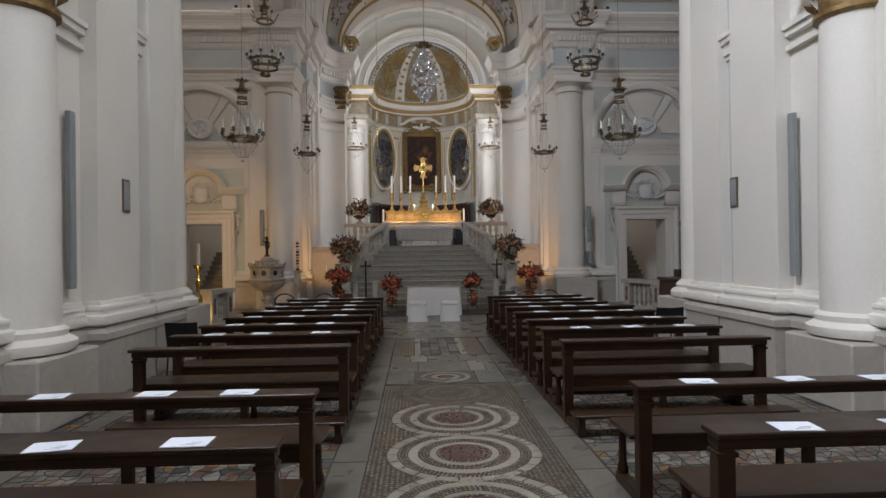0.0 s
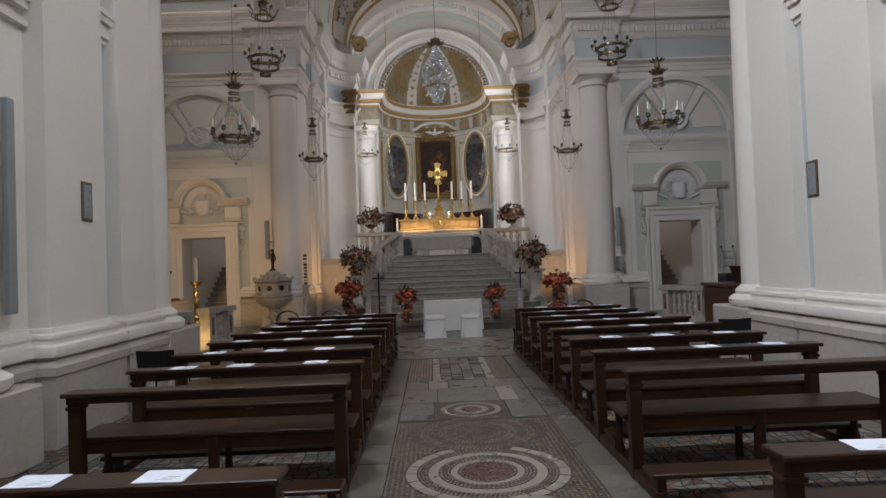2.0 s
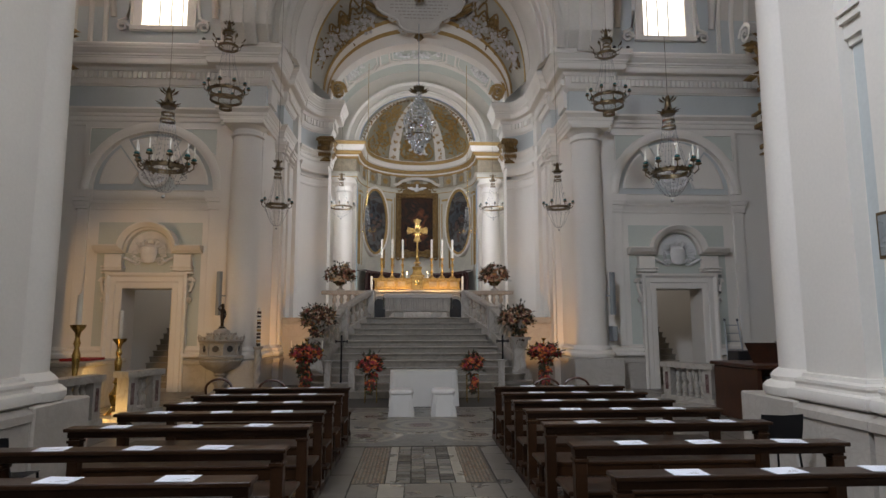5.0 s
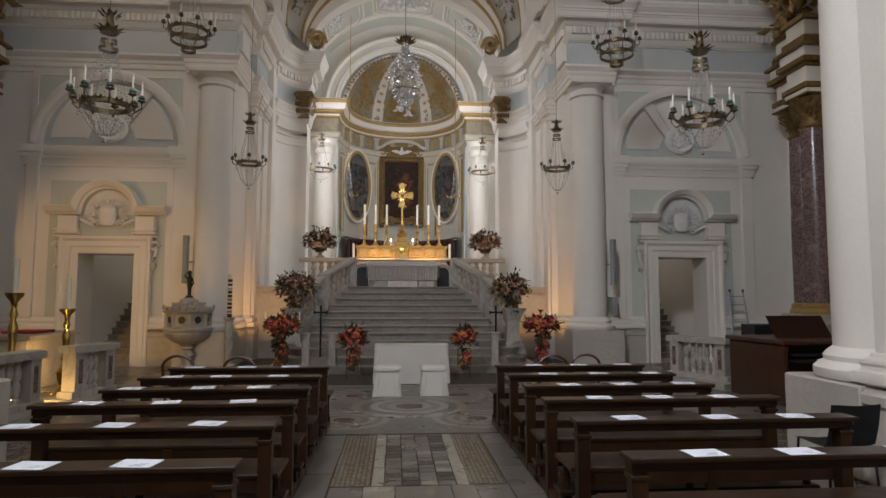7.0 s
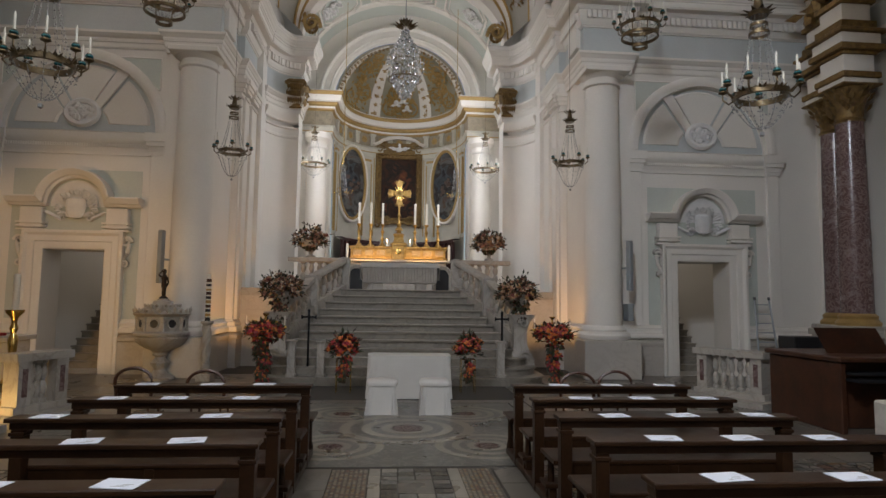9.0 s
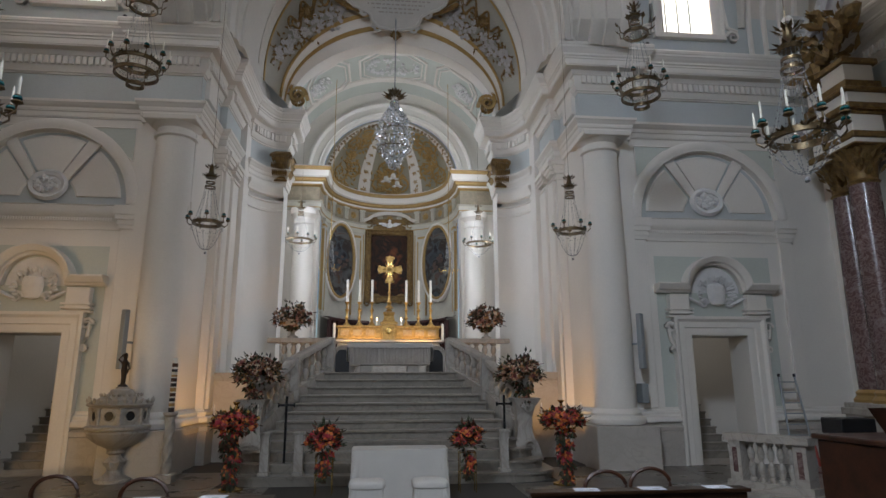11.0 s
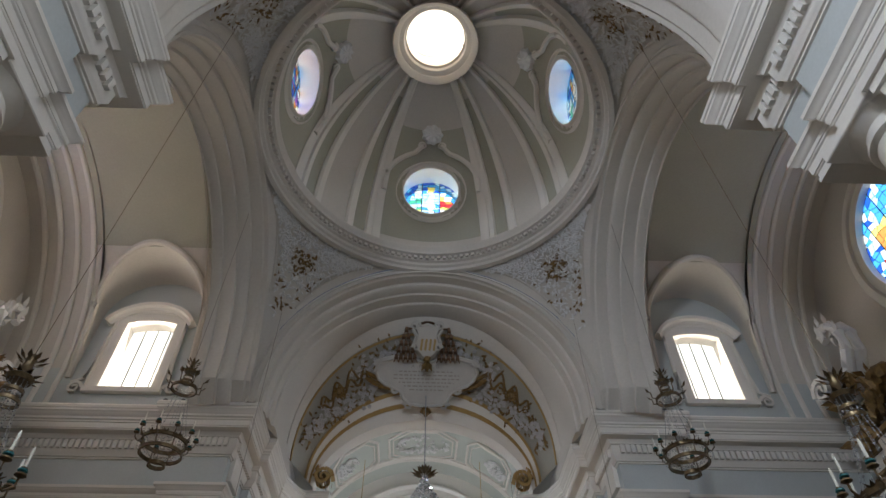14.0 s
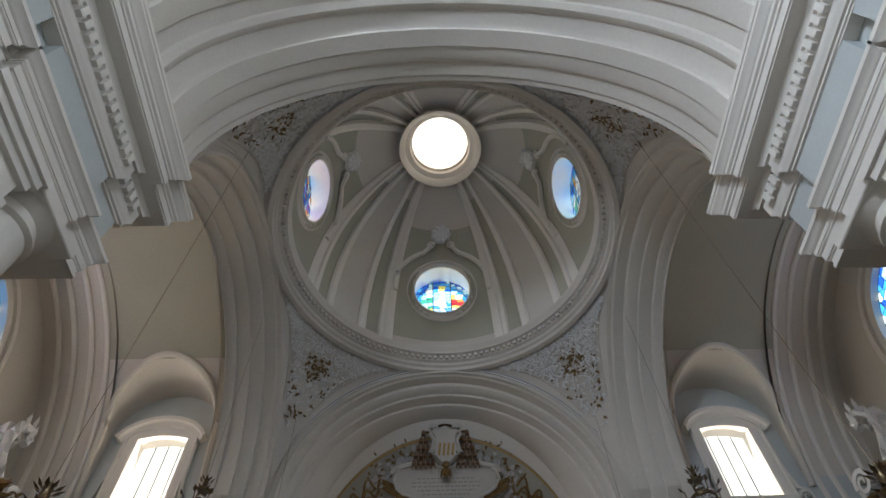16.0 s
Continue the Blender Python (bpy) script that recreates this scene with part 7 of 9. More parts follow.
bm = B()
for k in range(14):
    a = 2 * math.pi * k / 14
    petal(bm, (0.06 * math.cos(a), -0.03, 1.38 + 0.06 * math.sin(a)), (math.cos(a), -0.1, math.sin(a)), (0, -1, 0), 0.22, 0.05)
part("rays", bm, BRASS, cr, smooth=0)
for s in (-1, 1):
    for x, top in ((0.60, 0), (1.03, 0), (1.46, 0)):
        cs = thing("altar_candlestick", "tall gilded candlestick with a white candle", "candlestick", (s * x, 29.45, ZC + 1.7), group="altar candlesticks")
        bm = B()
        lathe(bm, [(0.13, 0), (0.13, 0.04), (0.06, 0.12), (0.035, 0.2), (0.07, 0.28), (0.03, 0.36), (0.04, 0.5), (0.075, 0.56), (0.03, 0.62), (0.03, 0.74), (0.09, 0.82), (0.09, 0.84)], (0, 0, 0), 12)
        part("stick", bm, GOLD, cs)
        bm = B()
        lathe(bm, [(0.042, 0.84), (0.042, 1.62), (0.01, 1.64)], (0, 0, 0), 10)
        part("candle", bm, WAX, cs)
    cs = thing("small_candle", "small lit candle on the altar shelf", "candle", (s * 0.42, 29.25, ZC + 1.7), group="lit candles")
    bm = B()
    lathe(bm, [(0.05, 0), (0.03, 0.05), (0.025, 0.06), (0.025, 0.16)], (0, 0, 0), 10)
    part("stick", bm, WAX, cs)
    bm = B()
    lathe(bm, [(0.008, 0.17), (0.02, 0.2), (0.013, 0.24), (0.002, 0.28)], (0, 0, 0), 8)
    part("flame", bm, FLAME, cs, "bright flame")
    cs = thing("altar_candle", "thick white candle at the end of the altar", "candle", (s * 1.85, 29.1, ZC + 1.2), group="end candles")
    bm = B()
    lathe(bm, [(0.045, 0), (0.045, 0.55), (0.01, 0.57)], (0, 0, 0), 12)
    part("wax", bm, WAX, cs)
    # choir stalls
    stl = thing("choir_stall", "dark red wooden choir stall along the apse wall", "stall", (0, YP, ZC))
    bm = B()
    rows = []
    for k in range(17):
        a = radians(8 + 62 * k / 16)
        o = Vector((s * math.cos(a), math.sin(a), 0))
        rows.append([o * q + Vector((0, 0, z)) for q, z in ((2.55, 0), (2.3, 0), (2.3, 2.1), (2.22, 2.14), (2.22, 2.24), (2.55, 2.24))])
    quadstrip(bm, rows, flip=s < 0)
    part("back", bm, STALLWOOD, stl)
    for k in range(7):
        a = radians(10 + 58 * k / 6)
        o, t = Vector((s * math.cos(a), math.sin(a), 0)), Vector((-math.sin(a) * s, math.cos(a), 0))
        bm = B()
        vs = [o * q + t * u + Vector((0, 0, z)) for z in (0, 2.12) for q, u in ((2.32, -0.05), (2.2, -0.05), (2.2, 0.05), (2.32, 0.05))]
        quadstrip(bm, [vs[:4], vs[4:]], closed=True, cap=True)
        part("pilaster", bm, STALLWOOD, stl, smooth=0)

# paintings of the apse
pt = thing("altarpiece", "dark oil painting in an ornate gilded frame", "painting", (0, YP + RP - 0.18, 6.6))
bm = B()
box(bm, -0.78, 0.78, 0.02, 0.06, -1.32, 1.32)
part("canvas", bm, PAINTING, pt, "dark brown painted canvas", smooth=0)
bm = B()
sweep(bm, [(-0.76, 0.02, -1.30), (-0.76, 0.02, 1.30), (0.76, 0.02, 1.30), (0.76, 0.02, -1.30)], [(0, 0), (0, 0.05), (-0.03, 0.09), (-0.08, 0.06), (-0.16, 0.06), (-0.20, 0.12), (-0.26, 0.10), (-0.28, 0)], side=(0, -1, 0), closed=True)
rng = random.Random(6)
for k in range(120):
    x, z = (rng.choice((-0.88, 0.88)), -1.35 + 2.7 * k / 119) if k % 3 else (-0.85 + 1.7 * k / 119, rng.choice((-1.42, 1.42)))
    petal(bm, (x, -0.05, z), (rng.uniform(-1, 1), -0.3, rng.uniform(-1, 1)), (0, -1, 0), 0.13, 0.08)
part("frame", bm, OLDGOLD, pt, "ornate dull gold frame")
for f in (-1, 1):
    bm = B()
    box(bm, *sorted((f * 1.06, f * 1.14)), -0.02, 0.12, -1.62, 1.62, 0.01)
    part("border", bm, APSECREAM, pt, "cream outer border")
bm = B()
box(bm, -0.72, 0.72, 0.0, 0.06, 1.58, 2.02, 0.01)
for f in (-1, 1):
    scroll(bm, (f * 0.84, -0.08, 1.74), 0.19, 1.5, 0.08, 0.1, -f)
    scroll(bm, (f * 0.62, -0.08, 1.95), 0.12, 1.5, 0.06, 0.1, f)
    for k in range(7):
        petal(bm, (f * 0.36, -0.03, 1.68 + 0.05 * k), (f, -0.2, 0.4 - 0.15 * k), (0, -1, 0), 0.24, 0.09)
part("crest_panel", bm, OLDGOLD, pt, "gilded scrolled panel above the frame")
bm = B()
sweep(bm, [(-1.12, 0.0, 1.86), (-0.98, 0.0, 1.90)] + arc(0, 0, 1.80, 0.92, 0.40, 160, 20, 18) + [(0.98, 0.0, 1.90), (1.12, 0.0, 1.86)], [(0, 0), (0, 0.15), (-0.05, 0.18), (-0.09, 0.24), (-0.12, 0)], side=(0, -1, 0), cap=True)
part("pediment", bm, PLASTER, pt, "white curved gable over the picture")
bm = B()
for f in (-1, 1):
    for k in range(5):
        petal(bm, (f * 0.08, -0.10, 1.66 + 0.03 * k), (f, -0.1, 0.45 - 0.12 * k), (0, -1, 0), 0.40, 0.14)
blob(bm, (0, -0.12, 1.72), 0.13, rng)
blob(bm, (0, -0.13, 1.90), 0.07, rng)
part("crest", bm, STUCCO, pt, "white stucco eagle crest with wings")
for f in (-1, 1):
    for x, z, r, d in ((0.50, -1.46, 0.24, 1), (0.88, -1.62, 0.15, -1)):
        bm = B()
        scroll(bm, (f * x, -0.1, z), r, 1.5, 0.09, 0.1, f * d)
        part("scroll", bm, OLDGOLD, pt)
for s in (-1, 1):
    th = radians(90 - s * 54)
    o = Vector((math.cos(th), math.sin(th), 0))
    ob = thing("oval_painting", "oval oil painting in a white and gilded frame", "painting", tuple(Vector((0, YP, 6.58)) + o * (RP - 0.20)), (math.degrees(th) - 90) * 0.80)
    bm = B()
    n = 40
    bm.faces.new([bm.verts.new((0.66 * math.cos(2 * math.pi * k / n), 0, 1.46 * math.sin(2 * math.pi * k / n))) for k in range(n)])
    part("canvas", bm, OVALPAINT, ob, "grey green painted canvas", smooth=0)
    rng = random.Random(12 + s)
    bm = B()
    for k in range(9):
        blob(bm, (rng.gauss(0, 0.14), -0.001, -0.55 + 0.1 * k), rng.uniform(0.08, 0.16), rng, 4)
    for v in bm.verts:
        v.co.y = -0.004 - 0.004 * abs(v.co.x)
    part("paint_patch", bm, OVALPAINT2, ob, "warm painted shapes")
    bm = B()
    sweep(bm, arc(0, 0, 0, 0.64, 1.44, 180, -180, n)[:-1], [(0, 0), (0, 0.05), (-0.04, 0.08), (-0.09, 0.08), (-0.11, 0)], side=(0, -1, 0), closed=True)
    part("gilt_edge", bm, GOLDPAINT, ob, "gilded inner moulding")
    bm = B()
    sweep(bm, arc(0, 0, 0, 0.75, 1.55, 180, -180, n)[:-1], [(0, -0.1), (0, 0.05), (-0.04, 0.09), (-0.09, 0.06), (-0.09, -0.3)], side=(0, -1, 0), closed=True)
    part("frame", bm, PLASTER, ob, "white moulded frame")


# ---- chandeliers ----
def chandelier(at, r, drop, arms, tall, label, chain_to, second=False):
    """A metal hoop with candle arms under a crown, joined by strings of glass beads."""
    ob = thing("chandelier", label, "chandelier", at, group="hoop chandeliers")
    rg = random.Random(int(abs(at[0]) * 10 + at[1]))
    zc = tall
    bm = B()
    rows = [[((r + u) * math.cos(2 * math.pi * k / 40), (r + u) * math.sin(2 * math.pi * k / 40), v) for u, v in ((-0.012, -0.035), (0.015, -0.03), (0.015, 0.03), (-0.012, 0.035))] for k in range(41)]
    quadstrip(bm, [x + [x[0]] for x in rows])
    for k in range(arms):
        a = 2 * math.pi * k / arms
        for j in range(4):
            petal(bm, (r * math.cos(a), r * math.sin(a), 0), (math.cos(a + j - 1.5), math.sin(a + j - 1.5), 0.6), (0, 0, 1), 0.09, 0.04)
    part("hoop", bm, BRONZE, ob)
    for k in range(arms):
        a = 2 * math.pi * (k + 0.5) / arms
        c, s = math.cos(a), math.sin(a)
        bm = B()
        tube(bm, [(r * c, r * s, 0), ((r + 0.06) * c, (r + 0.06) * s, -0.04), ((r + 0.12) * c, (r + 0.12) * s, 0.02), ((r + 0.12) * c, (r + 0.12) * s, 0.08)], 0.011, 5)
        lathe(bm, [(0.012, 0), (0.05, 0.02), (0.045, 0.035), (0.022, 0.04), (0.026, 0.09)], ((r + 0.12) * c, (r + 0.12) * s, 0.08), 8)
        am = part("arm", bm, BRONZE, ob)
        bm = B()
        lathe(bm, [(0.013, 0), (0.013, 0.15), (0.004, 0.18)], ((r + 0.12) * c, (r + 0.12) * s, 0.17), 6)
        part("candle", bm, WAX, am, "thin white electric candle")
        bm = B()
        lathe(bm, [(0.02, 0.0), (0.042, 0.012), (0.036, 0.03), (0.026, 0.034)], ((r + 0.12) * c, (r + 0.12) * s, 0.125), 8)
        part("cup", bm, TEAL, am, "small teal glass cup")
    bm = B()
    for zz, rr in ((zc, 0.10), (zc - 0.16, 0.12)):
        for k in range(10):
            a = 2 * math.pi * k / 10
            petal(bm, (0.05 * math.cos(a), 0.05 * math.sin(a), zz), (math.cos(a), math.sin(a), 0.7 if zz == zc else 0.2), (0, 0, 1), rr * 1.2, 0.045)
    lathe(bm, [(0.10, -0.2), (0.12, -0.16), (0.06, -0.1), (0.04, 0.0), (0.05, 0.04), (0.015, 0.1)], (0, 0, zc), 12)
    part("crown", bm, BRONZE, ob, "leafy bronze crown")
    bm = B()
    for k in range(12):
        a = 2 * math.pi * k / 12
        pts = []
        for j in range(13):
            f = j / 12
            q = 0.08 + (r - 0.08) * f ** 1.7
            pts.append((q * math.cos(a), q * math.sin(a), (zc - 0.2) * (1 - f)))
        tube(bm, pts, 0.002, 3, False)
        for p in pts[:-1]:
            blob(bm, p, 0.0095, rg, 3)
    for k in range(12):
        a = 2 * math.pi * k / 12
        pts = []
        for j in range(9):
            f = j / 8
            q = r * (1 - f) + 0.04
            pts.append((q * math.cos(a), q * math.sin(a), -0.03 - drop * math.sin(f * 1.57)))
        tube(bm, pts, 0.002, 3, False)
        for p in pts[1:]:
            blob(bm, p, 0.009, rg, 3)
        for j in range(4):
            b = a + 0.52 * (j + 0.5) / 4
            blob(bm, (r * 1.1 * math.cos(b), r * 1.1 * math.sin(b), -0.05 - 0.09 * math.sin(math.pi * (j + 0.5) / 4)), 0.010, rg, 3)
    blob(bm, (0, 0, -drop - 0.1), 0.03, rg)
    part("bead_string", bm, CRYSTALDROP, ob, "strings of clear glass beads", smooth=0)["kind"] = "stuff"
    bm = B()
    for z1, rr in ((zc - 0.30, 0.085), (zc - 0.40, 0.10)):
        rows = [[((rr + u) * math.cos(2 * math.pi * k / 18), (rr + u) * math.sin(2 * math.pi * k / 18), z1 + v) for u, v in ((-0.006, -0.016), (0.008, -0.016), (0.008, 0.016), (-0.006, 0.016), (-0.006, -0.016))] for k in range(19)]
        quadstrip(bm, rows)
    part("collar", bm, BRONZE, ob, "two small bronze rings")
    if second:
        bm = B()
        z1 = zc - 0.55
        rows = [[((0.22 + u) * math.cos(2 * math.pi * k / 24), (0.22 + u) * math.sin(2 * math.pi * k / 24), z1 + v) for u, v in ((-0.01, -0.03), (0.012, -0.03), (0.012, 0.03), (-0.01, 0.03), (-0.01, -0.03))] for k in range(25)]
        quadstrip(bm, rows)
        for k in range(8):
            a = 2 * math.pi * k / 8
            tube(bm, [(0.22 * math.cos(a), 0.22 * math.sin(a), z1), (0.3 * math.cos(a), 0.3 * math.sin(a), z1 + 0.02), (0.31 * math.cos(a), 0.31 * math.sin(a), z1 + 0.14)], 0.012, 5)
            petal(bm, (0.31 * math.cos(a), 0.31 * math.sin(a), z1 + 0.12), (math.cos(a), math.sin(a), 1.2), (0, 0, 1), 0.14, 0.08)
        part("upper_hoop", bm, BRONZE, ob)
        for nm, z1, rr in (("middle_hoop", -0.20, r * 0.94), ("lower_hoop", -drop - 0.16, r * 0.36)):
            bm = B()
            rows = [[((rr + u) * math.cos(2 * math.pi * k / 32), (rr + u) * math.sin(2 * math.pi * k / 32), z1 + v) for u, v in ((-0.012, -0.03), (0.014, -0.03), (0.014, 0.03), (-0.012, 0.03), (-0.012, -0.03))] for k in range(33)]
            quadstrip(bm, rows)
            for k in range(8 if nm == "middle_hoop" else 0):
                a = 2 * math.pi * k / 8
                br = B()
                tube(br, [(r * math.cos(a), r * math.sin(a), 0), (rr * 1.06 * math.cos(a), rr * 1.06 * math.sin(a), -0.1), (rr * math.cos(a), rr * math.sin(a), z1)], 0.012, 5)
                part("brace", br, BRONZE, ob)
            part(nm, bm, BRONZE, ob)
    bm = B()
    tube(bm, [(0, 0, zc), (0, 0, chain_to - at[2])], 0.004, 4)
    part("cable", bm, BRONZE, ob, "thin steel cable")
    return ob


for s in (-1, 1):
    chandelier((s * 3.73, 13.16, 3.98), 0.265, 0.33, 9, 1.10, "bronze hoop chandelier with pale candles and glass beads", 14.4)
    chandelier((s * 3.72, 20.2, 4.84), 0.27, 0.5, 7, 1.15, "small bronze hoop chandelier with glass beads", 12.2)
    chandelier((s * 4.45, 18.0, 7.06), 0.36, 0.24, 10, 1.62, "bronze two-tiered hoop chandelier with glass beads", 13.4, True)
    chandelier((s * 3.03, 28.2, 6.40), 0.42, 0.35, 10, 1.3, "silvery hoop chandelier with glass drops", 12.4)
    # narrow crystal drops before the oval pictures
    cd = thing("crystal_lamp", "narrow hanging lamp of glass drops", "lamp", (s * 2.06, 28.9, 5.35), group="crystal lamps")
    bm = B()
    rng = random.Random(16)
    for k in range(220):
        f = rng.random()
        q = 0.08 + 0.14 * (1 - f) ** 2
        a = rng.uniform(0, 6.28)
        blob(bm, (q * math.cos(a), q * math.sin(a), 0.05 + 1.2 * f), 0.016, rng, 3)
    part("crystal", bm, CRYSTALDROP, cd, smooth=0)
    bm = B()
    for k in range(6):
        a = math.pi * k / 3
        tube(bm, [(0.1 * math.cos(a), 0.1 * math.sin(a), 0.25), (0.3 * math.cos(a), 0.3 * math.sin(a), 0.18), (0.36 * math.cos(a), 0.36 * math.sin(a), 0.32)], 0.01, 5)
    tube(bm, [(0, 0, 1.25), (0, 0, 7.7)], 0.012, 5)
    part("arm", bm, BRASS, cd)

ch = thing("crystal_chandelier", "large sparkling crystal chandelier with a dark leaf crown", "chandelier", (0, 22.95, 7.08))
bm = B()
rng = random.Random(55)
for k in range(1250):
    f = rng.random()
    q = (0.10 + 0.42 * max(0.0, math.sin(min(1.0, max(0.0, 0.94 - f) / 0.94 * 1.06) * math.pi * 0.94)) ** 1.25) * math.sqrt(rng.uniform(0.35, 1))
    a = rng.uniform(0, 6.283)
    p = Vector((q * math.cos(a), q * math.sin(a), 0.05 + 1.9 * f))
    v = Vector((rng.uniform(-1, 1), rng.uniform(-1, 1), rng.uniform(-1, 1))).normalized()
    w = v.cross(Vector((0.3, 0.5, 0.8))).normalized()
    ln, wd = rng.uniform(0.05, 0.11), rng.uniform(0.02, 0.04)
    u = v.cross(w)
    vs = [bm.verts.new(x) for x in (p + v * ln / 2, p + w * wd, p + u * wd, p - w * wd, p - u * wd, p - v * ln / 2)]
    for i in range(4):
        bm.faces.new((vs[0], vs[1 + i], vs[1 + (i + 1) % 4]))
        bm.faces.new((vs[5], vs[1 + (i + 1) % 4], vs[1 + i]))
part("crystal", bm, CRYSTAL, ch, "cut crystal drops", smooth=0)["kind"] = "stuff"
bm = B()
for k in range(12):
    a = 2 * math.pi * k / 12
    petal(bm, (0.04 * math.cos(a), 0.04 * math.sin(a), 2.0), (math.cos(a), math.sin(a), 0.35), (0, 0, 1), 0.34, 0.12)
    petal(bm, (0.04 * math.cos(a), 0.04 * math.sin(a), 2.1), (math.cos(a + 0.2), math.sin(a + 0.2), 0.9), (0, 0, 1), 0.2, 0.1)
for rr, z in ((0.45, 0.55), (0.3, 1.1)):
    tube(bm, [(rr * math.cos(2 * math.pi * k / 24), rr * math.sin(2 * math.pi * k / 24), z) for k in range(25)], 0.012, 5)
part("crown", bm, BRONZE, ch, "dark bronze leaf crown")
bm = B()
tube(bm, [(0, 0, 0.1), (0, 0, 5.2)], 0.016, 6)
part("stem", bm, GREY, ch)
for k in range(10):
    a = 2 * math.pi * k / 10
    bm = B()
    lathe(bm, [(0.012, 0), (0.012, 0.1), (0.003, 0.14)], (0.46 * math.cos(a), 0.46 * math.sin(a), 0.6), 6)
    part("candle", bm, WAX, ch)

# ---- nave: pews, papers, chairs ----
def pew(y, x0, x1, s, kneeler):
    ob = thing("pew", "dark walnut church pew with a book ledge and seat", "pew", (0, y, 0), group="nave pews")
    a, b = sorted((s * x0, s * x1))
    bm = B()
    box(bm, a - 0.02, b + 0.02, -0.11, 0.07, 0.79, 0.82, 0.006)
    part("ledge", bm, WOOD, ob, smooth=0)
    bm = B()
    box(bm, a, b, -0.07, 0.04, 0.735, 0.79, 0.004)
    part("ledge_apron", bm, WOOD, ob, smooth=0)
    for x in (a + 0.05, b - 0.05):
        bm = B()
        box(bm, x - 0.045, x + 0.045, -0.06, 0.035, 0.0, 0.735, 0.006)
        box(bm, x - 0.055, x + 0.055, -0.07, 0.045, 0.69, 0.715, 0.004)
        part("post", bm, WOOD, ob, smooth=0)
        bm = B()
        lathe(bm, [(0.035, 0.06), (0.045, 0.1), (0.03, 0.16), (0.028, 0.36), (0.04, 0.4)], (x, 0.40, 0), 8)
        part("leg", bm, WOOD, ob)
        bm = B()
        box(bm, x - 0.04, x + 0.04, -0.06 if not kneeler else -0.52, 0.45, 0.0, 0.075, 0.008)
        part("runner", bm, WOOD, ob, smooth=0)
    bm = B()
    xm = 0.5 * (a + b)
    box(bm, xm - 0.035, xm + 0.035, 0.02, 0.08, 0.0, 0.43, 0.005)
    part("post", bm, WOOD, ob, smooth=0)
    bm = B()
    lathe(bm, [(0.035, 0.0), (0.03, 0.16), (0.028, 0.36), (0.04, 0.42)], (xm, 0.38, 0), 8)
    part("leg", bm, WOOD, ob)
    bm = B()
    box(bm, a - 0.03, b + 0.03, 0.02, 0.46, 0.43, 0.465, 0.008)
    part("seat", bm, WOOD, ob, smooth=0)
    bm = B()
    box(bm, a + 0.03, b - 0.03, 0.38, 0.41, 0.34, 0.43)
    box(bm, a + 0.03, b - 0.03, 0.03, 0.06, 0.34, 0.43)
    part("seat_rail", bm, WOOD, ob, smooth=0)
    if kneeler:
        bm = B()
        box(bm, a - 0.02, b + 0.02, -0.55, -0.33, 0.17, 0.205, 0.008)
        part("kneeler", bm, WOOD, ob, smooth=0)
        for x in (a + 0.05, b - 0.05):
            bm = B()
            box(bm, x - 0.03, x + 0.03, -0.52, -0.36, 0.07, 0.17, 0.004)
            part("kneeler_foot", bm, WOOD, ob, smooth=0)
    return ob


rng = random.Random(19)
PEWS = ((4.15, False, True), (5.2, False, True), (7.2, True, False), (8.15, True, True), (9.08, True, True), (10.07, True, True), (10.95, True, True), (11.75, True, True), (12.6, True, True), (13.47, True, True))
for y, kn, papers in PEWS:
    for s in (-1, 1):
        out = 3.12 if y > 6 else 3.5
        pew(y, 1.06, out if y < 11.5 else 2.95, s, kn)
        if papers:
            for x in (1.5, 2.1, 2.68):
                ob = thing("leaflet", "white printed leaflet lying on a pew ledge", "leaflet", (s * x + rng.uniform(-0.06, 0.06), y - 0.02 + rng.uniform(-0.015, 0.015), 0.8215), rng.uniform(-10, 10), "leaflets")
                bm = B()
                box(bm, -0.105, 0.105, -0.075, 0.075, 0, 0.003)
                part("sheet", bm, PAPER, ob, smooth=0)
                bm = B()
                for k in range(3):
                    box(bm, -0.02 + 0.02 * k, 0.05 + 0.01 * k, -0.05 + 0.018 * k, -0.045 + 0.018 * k, 0.003, 0.0036)
                part("print", bm, INK, ob, "faint grey print", smooth=0)


def plastic_chair(at, rz):
    ob = thing("chair", "black plastic chair with metal legs", "chair", at, rz, "black chairs")
    bm = B()
    rows = [[(-0.22, y, z), (0.0, y + 0.02, z - 0.01), (0.22, y, z)] for y, z in ((-0.2, 0.44), (0.15, 0.43), (0.2, 0.46), (0.25, 0.62), (0.28, 0.8))]
    quadstrip(bm, rows)
    bmesh.ops.solidify(bm, geom=bm.faces[:], thickness=0.015)
    part("shell", bm, BLACK, ob)
    for x in (-0.2, 0.2):
        for y in (-0.18, 0.2):
            bm = B()
            tube(bm, [(x, y, 0.43), (x * 1.1, y * 1.15, 0)], 0.011, 6)
            part("leg", bm, IRON, ob)
    return ob


